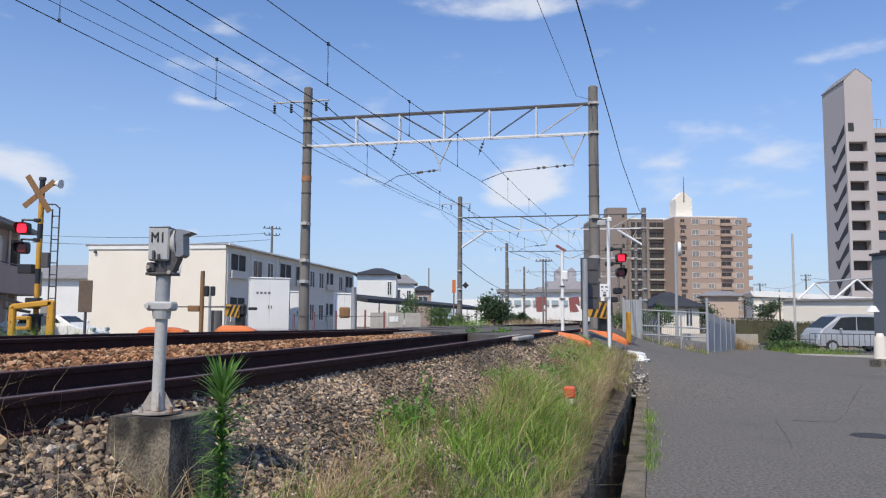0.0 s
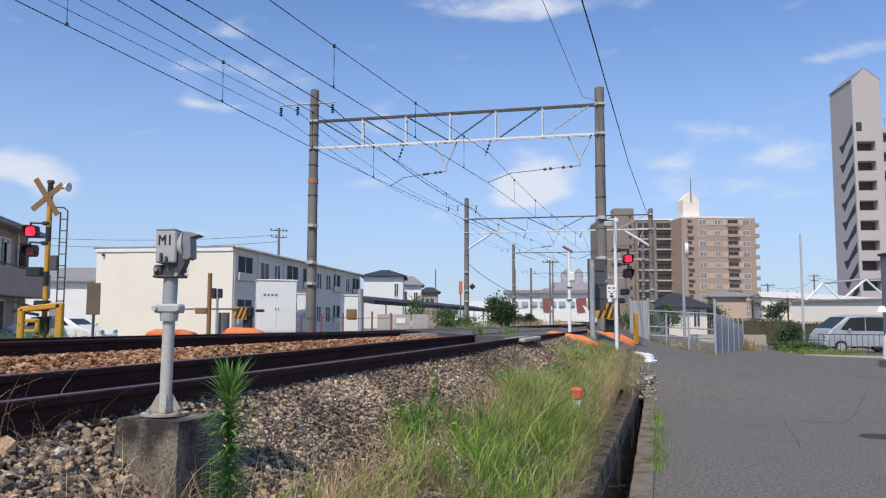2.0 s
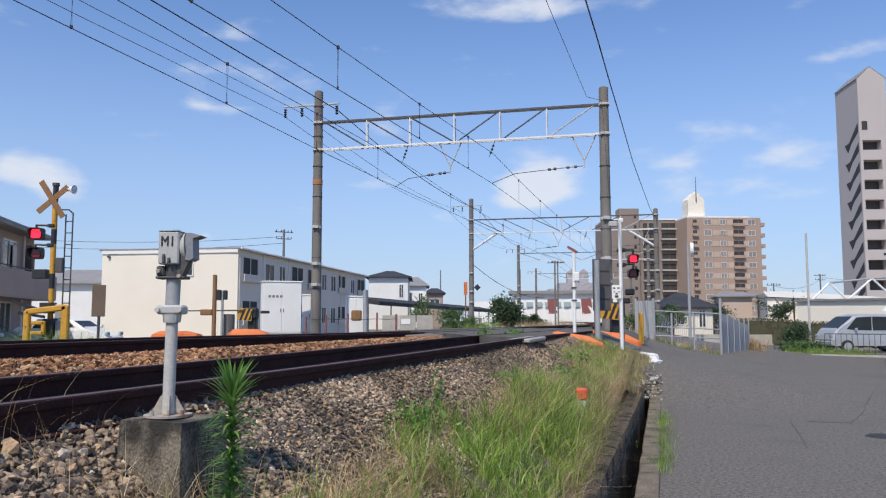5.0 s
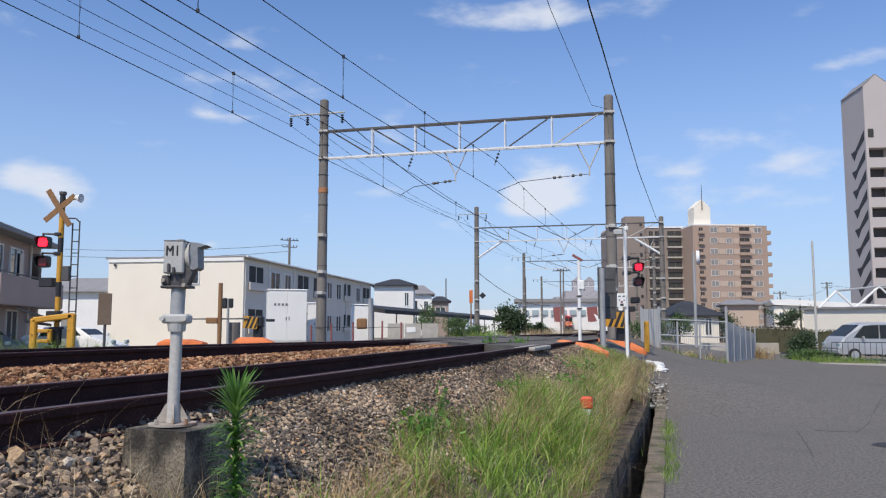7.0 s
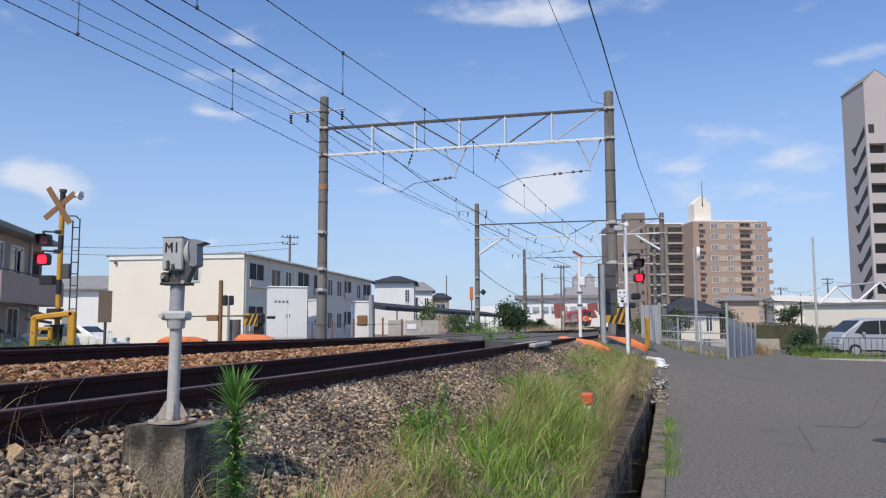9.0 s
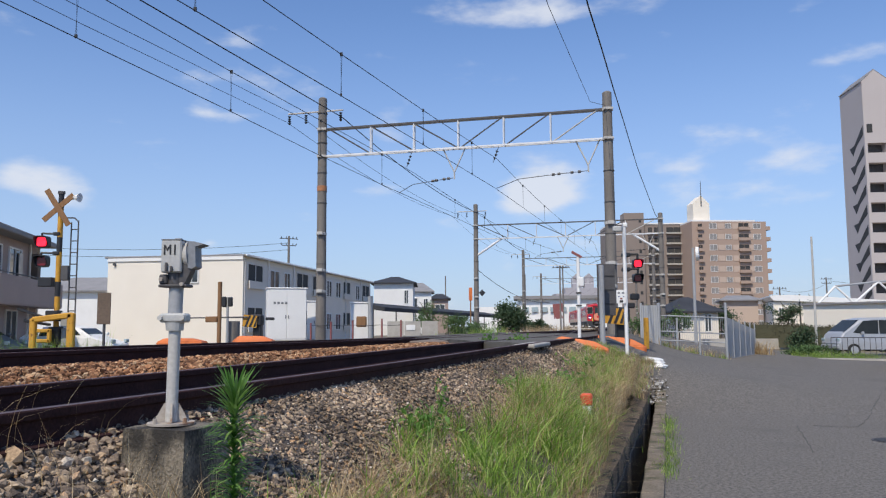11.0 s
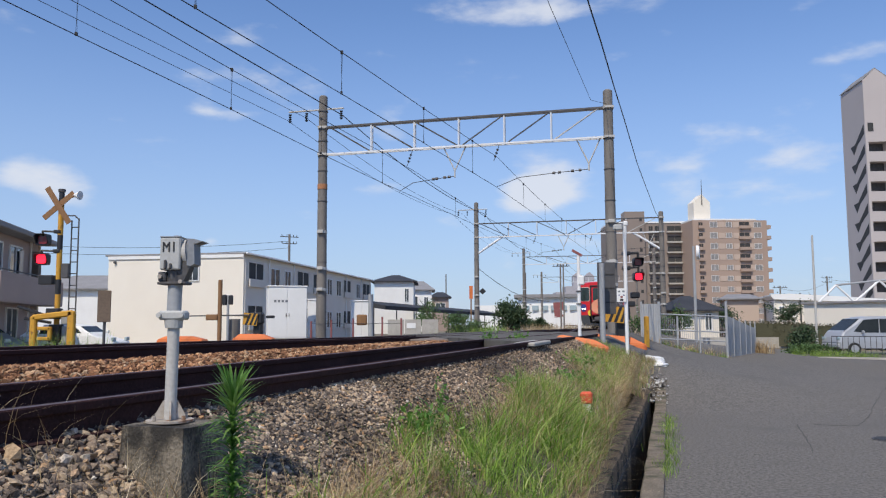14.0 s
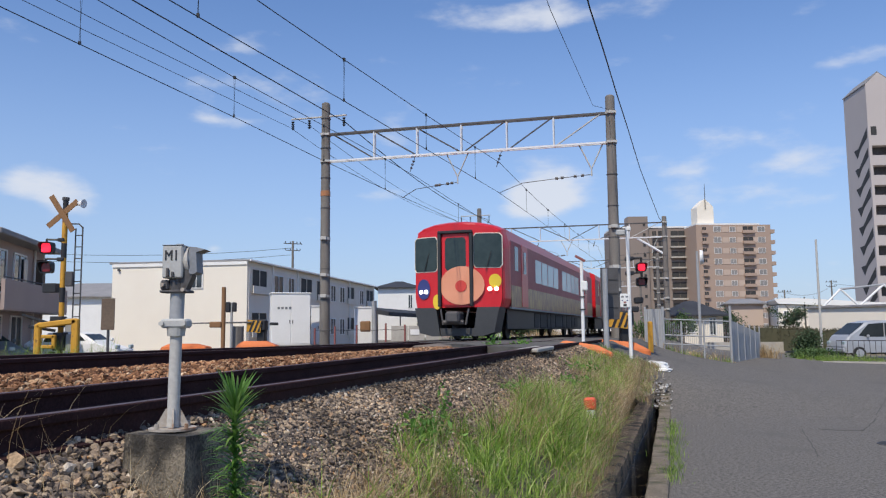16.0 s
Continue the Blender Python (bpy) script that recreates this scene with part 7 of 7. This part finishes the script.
tree(17.0, 40.0, 0.0, 1.4, (0.85, 0.8, 0.6), 0.75, "rounded green bush at the lane corner", "leaf_dark", 7, 0.06, 46, 70, "shrub")
tree(16.6, 38.4, 0.0, 0.8, (1.2, 0.7, 0.3), 0.3, "low leafy green ground cover at the lane corner", "leaf", 8, 0.06, 36, 60, "shrub")
tree(28.6, 70, 0.2, 3.6, (1.7, 1.5, 1.0), 2.5, "clipped garden pine with spreading pads", "leaf_dark", 9, 0.09, 22, 90, spread=0.2)
tree(21.5, 66, 0.2, 3.0, (1.5, 1.4, 1.2), 1.7, "dense green garden tree behind the fence", "leaf_dark", 10, 0.1, 44, 60)
tree(19.2, 64, 0.2, 3.0, (1.0, 1.0, 1.2), 1.7, "green garden tree beside the bungalow", "leaf_dark", 11, 0.1, 34, 60)
tree(15.6, 57, 0.3, 2.4, (1.1, 1.0, 0.9), 1.5, "small-leaved shrub before the bungalow", "leaf", 12, 0.08, 30, 40, "shrub")
tree(9.9, 42, 0.5, 1.7, (1.2, 0.8, 0.8), 0.9, "fresh green bush behind the pipe fence", "leaf", 13, 0.07, 40, 60, "shrub")
tree(36.5, 90, 0.2, 4.6, (2.4, 2, 1.6), 3.0, "dark conifer behind the workshop", "leaf_dark", 15, 0.14, 36, 50)


def hedge(x0, y0, x1, y1, w, h, label, seed):
    t = thing("hedge", Matrix(), label, "hedge", "hedges")
    a, b = Vector((x0, y0, ground_z(x0, y0))), Vector((x1, y1, ground_z(x1, y1)))
    g = np.random.default_rng(seed)
    d = b - a
    n = Vector((-d.y, d.x, 0)).normalized()
    bm = B()
    rows = [[p + n * -w * 0.4, p + n * w * 0.4, p + n * w * 0.4 + Vector((0, 0, h * 0.92)), p - n * w * 0.4 + Vector((0, 0, h * 0.92))] for p in (a.lerp(b, i / 10) for i in range(11))]
    loft(bm, rows)
    part("woody_core", bm, M["hedge"], t)
    k = int(d.length * 520)
    u, v, z = g.uniform(0, 1, k), g.uniform(-0.5, 0.5, k), g.uniform(0, 1, k) ** 0.7
    pts = [a + d * float(i) + n * float(j * w) + Vector((0, 0, float(q * h * 1.02))) for i, j, q in zip(u, v, z)]
    leaf_cloud("leaves", [tuple(p) for p in pts], 0.07, M["hedge"], seed, t)


hedge(18.6, 56, 25.0, 55, 1.0, 1.55, "long brownish clipped hedge along the garden", 41)
hedge(20.9, 52.5, 24.2, 50.5, 1.0, 1.45, "dark clipped hedge behind the parked vehicles", 42)
bm = B()
prism(bm, [(16.2, 54), (23.5, 53.2), (23.5, 53.45), (16.2, 54.25)], -0.1, 0.62, "Z")
tagged(part("garden_wall", bm, M["concrete_pale"]), "low pale block wall below the hedge", "wall", kind="structure")


def horseweed(x, y, z, h, seed, label):
    """Tall single stem with whorls of narrow leaves."""
    g = np.random.default_rng(seed)
    t = thing("tall_weed", pose(x, y, z), label, "weed")
    bm = B()
    rod(bm, (0, 0, -0.05), (0.004, 0, h * 0.55), 0.0075, 0.006, 8)
    rod(bm, (0.004, 0, h * 0.55), (-0.01, 0, h * 0.97), 0.006, 0.0025, 8)
    part("stem", bm, M["weed"], t)
    n = 430
    V, F, k = [], [], 0
    for i in range(n):
        f = 0.12 + 0.88 * (i / n) ** 0.8
        a = i * 2.39996
        top = ease(0.86, 1.0, f)
        ln = (0.118 + 0.02 * math.sin(f * 9)) * g.uniform(0.8, 1.15) * (1 - 0.35 * top) * lerp(1.35, 1.0, min(1, f * 1.6))
        up = lerp(0.62, 1.9, top) + g.normal(0, 0.15)
        droop = lerp(0.42, 0.3, top)
        d = Vector((math.cos(a), math.sin(a), 0))
        sd = Vector((-d.y, d.x, 0))
        base = Vector((0.0, 0, h * f * 0.97))
        w = 0.0055
        for j, (tt, ww) in enumerate(((0, 0.5), (0.3, 1.0), (0.65, 0.8))):
            p = base + d * ln * tt + Vector((0, 0, ln * (up * tt - droop * tt * tt * 1.2)))
            V += [tuple(p - sd * w * ww), tuple(p + sd * w * ww)]
        p = base + d * ln + Vector((0, 0, ln * (up - droop * 1.2)))
        V.append(tuple(p))
        F += [(k, k + 1, k + 3, k + 2), (k + 2, k + 3, k + 5, k + 4), (k + 4, k + 5, k + 6)]
        k += 7
    me = bpy.data.meshes.new("leaves")
    me.from_pydata(V, [], F)
    me.materials.append(M["weed"])
    o = new("leaves", me)
    o.parent = t


horseweed(-0.795, 2.9, 0.62, 0.7, 1, "tall upright green weed with narrow whorled leaves")


def broad_weed(s, o, h, r, n, seed, label):
    g = np.random.default_rng(seed)
    p = bank_point(s, o)
    t = thing("broadleaf_weed", pose(*p), label, "weed", "weeds")
    bm = B()
    for i in range(4):
        rod(bm, (0, 0, 0), (g.normal(0, r * 0.4), g.normal(0, r * 0.4), h * g.uniform(0.6, 1)), 0.004, 0.002, 5)
    part("stem", bm, M["weed"], t)
    pts = g.normal(size=(n, 3)) * np.array([r * 0.5, r * 0.5, h * 0.28]) + np.array([0, 0, h * 0.5])
    leaf_cloud("leaves", pts[pts[:, 2] > 0], 0.03, M["weed"], seed, t)


broad_weed(6.3, 0.78, 0.24, 0.2, 150, 1, "leafy green weed on the gravel")
broad_weed(7.0, 0.72, 0.3, 0.06, 40, 2, "slim upright weed on the gravel")
broad_weed(9.4, 0.7, 0.14, 0.25, 120, 3, "low spreading weed on the gravel")
broad_weed(4.2, 0.95, 0.1, 0.18, 90, 4, "low creeping weed on the gravel")
broad_weed(3.6, 1.5, 0.12, 0.2, 120, 5, "low green weed at the foot of the grass")
broad_weed(13.5, 0.75, 0.15, 0.4, 160, 6, "low green weed near the crossing")
broad_weed(11.8, 0.9, 0.15, 0.35, 140, 7, "low green weed in the verge")
for s, o, h in ((15.3, -1.1, 0.22), (15.6, -0.6, 0.2)):
    broad_weed(s, o, h, 0.18, 110, int(s * 10), "small green weed between the rails")


# ---- vehicles ----
def van(m, label, paint, L=4.1, W=1.68, H=1.85, name="minivan"):
    """Local x runs from the nose to the tail."""
    t = thing(name, m, label, "vehicle" if name == "minivan" else "car", "parked vehicles")
    tall = H > 1.6
    zb = 1.06 if tall else 0.9                      # height of the window sills
    ws = ((0.3, zb + 0.06), (1.15, H - 0.12)) if tall else ((0.95, zb + 0.04), (1.65, H - 0.12))
    side = [(0.05, 0.32), (0.0, 0.62), (0.1, zb - 0.2), (ws[0][0] - 0.06, zb + 0.02), (ws[1][0], H - 0.1), (ws[1][0] + 0.5, H - 0.01), (2.6, H), (L - 0.35, H - 0.06), (L - 0.08, H - 0.6), (L, 0.75), (L - 0.05, 0.32)]
    bm = B()
    rows = []
    for y, inset in ((0.0, 0.1), (0.06, 0.03), (0.12, 0.0), (W - 0.12, 0.0), (W - 0.06, 0.03), (W, 0.1)):
        row = []
        for x, z in side:
            tum = 0.12 * max(0, (z - 0.95) / (H - 0.95))
            yy = y + (tum if y < W / 2 else -tum)
            row.append((x + (inset if x < L / 2 else -inset), yy, z - (inset * 0.8 if z > H - 0.3 else 0)))
        rows.append(row)
    loft(bm, rows)
    body = part("body", bm, M[paint], t, smooth=False)
    for sgn, y0 in ((-1, 0.0), (1, W)):
        for pts in ([(ws[0][0] + 0.4, zb), (ws[1][0] + 0.12, H - 0.17), (1.98, H - 0.13), (1.98, zb)], [(2.05, zb), (2.05, H - 0.13), (L * 0.73, H - 0.14), (L * 0.73, zb)], [(L * 0.75, zb), (L * 0.75, H - 0.15), (L - 0.35, H - 0.2), (L - 0.22, zb)]):
            bm = B()
            tum = 0.055
            prism(bm, pts, y0 + sgn * 0.0 - 0.02 * sgn + (0.045 if sgn < 0 else -0.045), y0 + sgn * 0.012 + (0.045 if sgn < 0 else -0.045))
            part("side_window", bm, M["car_glass"], body)
    bm = B()
    a = [(ws[0][0] + 0.02, ws[0][1]), (ws[1][0] - 0.06, ws[1][1])]
    b = [bm.verts.new(p) for p in ((a[0][0] - 0.02, 0.1, a[0][1]), (a[0][0] - 0.02, W - 0.1, a[0][1]), (a[1][0] - 0.02, W - 0.18, a[1][1]), (a[1][0] - 0.02, 0.18, a[1][1]))]
    c = [bm.verts.new(v.co + Vector((0.05, 0, 0))) for v in b]
    bm.faces.new(b)
    bm.faces.new(c[::-1])
    for i in range(4):
        bm.faces.new((b[i], b[(i + 1) % 4], c[(i + 1) % 4], c[i]))
    part("windscreen", bm, M["car_glass"], body)
    for x in (0.72, L - 0.72):
        for y in (0.02, W - 0.02):
            bm = B()
            rod(bm, (x, y - 0.09, 0.3), (x, y + 0.09, 0.3), 0.3, seg=22)
            w = part("wheel", bm, M["rubber"], t, "black tyre")
            bm = B()
            rod(bm, (x, y - 0.1, 0.3), (x, y + 0.1, 0.3), 0.19, seg=16)
            part("rim", bm, M["silver"], w)
    for y in (0.2, W - 0.2):
        bm = B()
        box(bm, (0.09, y, 0.78), (0.12, 0.3, 0.16), bevel=0.03)
        part("headlight", bm, M["pale_blue"], body)
        bm = B()
        box(bm, (L - 0.04, y, 0.95), (0.06, 0.16, 0.4), bevel=0.02)
        part("tail_light", bm, M["tile_rust"], body)
    bm = B()
    box(bm, (0.03, W / 2, 0.45), (0.12, W - 0.1, 0.2), bevel=0.04)
    part("bumper", bm, M[paint], body)
    bm = B()
    box(bm, (1.15, -0.08, 1.1), (0.1, 0.16, 0.14), bevel=0.03)
    part("mirror", bm, M[paint], body)
    return t


van(pose(17.9, 38.0, 0.03, 0, 0, 4), "silver minivan parked behind the railing", "silver", 4.3, 1.68, 1.84)
van(pose(20.85, 44.5, 0.0, 0, 0, 4), "white kei van parked beside the minivan", "white", 3.3, 1.45, 1.8)
for x, y, rz, p, lab in ((-17.9, 33, 172, "paint_grey", "dark blue-grey hatchback in the parking lot"), (-19.1, 37.5, 175, "white", "white hatchback in the parking lot"),
                         (-15.0, 36, 176, "white", "white wagon in the parking lot")):
    van(pose(x, y, 0.2, 0, 0, rz), lab, p, 3.7, 1.6, 1.47, "parked_car")


# ---- what moves ----
# seconds, and how far the train's nose is from the near end of the line
NOSE = ((0.0, 338.0), (2.0, 300.0), (4.2, 259.0), (6.3, 218.0), (8.0, 186.0), (9.2, 163.5), (11.3, 122.0), (12.5, 98.0), (13.3, 82.0), (14.0, 67.8), (14.4, 60.4), (14.8, 53.4),
        (15.2, 46.4), (15.6, 38.0), (16.0, 29.45))


def nose_at(t):
    return float(np.interp(t, [a for a, b in NOSE], [b for a, b in NOSE]))


def car_pose(d):
    p, _ = along(d + 3.0)
    q, _ = along(d + 17.2)
    w = (q - p).normalized()
    f = p - w * 3.0
    return Matrix.Translation((f.x, f.y, RAIL_TOP)) @ Matrix.Rotation(math.atan2(-w.x, w.y), 4, "Z")


def motions():
    times = [i * 0.8 for i in range(17)] + [13.2, 13.6, 14.0, 14.4, 14.8, 15.2, 15.6, 16.0]
    for i, car in enumerate(train):
        walk(car, [(t, car_pose(nose_at(t) + 20.7 * i)) for t in times])

    # the glow hops between the two lamps of each signal, in step
    for lit, arm, (up, down) in LIT:
        rows, high, t = [(0.0, pose(arm, -0.03, up))], True, 0.1
        while t < 16.0:
            rows.append((t, pose(arm, -0.03, up if high else down)))
            high = not high
            rows.append((t + 1 / 30, pose(arm, -0.03, up if high else down)))
            t += 0.618
        rows.append((16.0, pose(arm, -0.03, up if high else down)))
        walk(lit, rows)


motions()
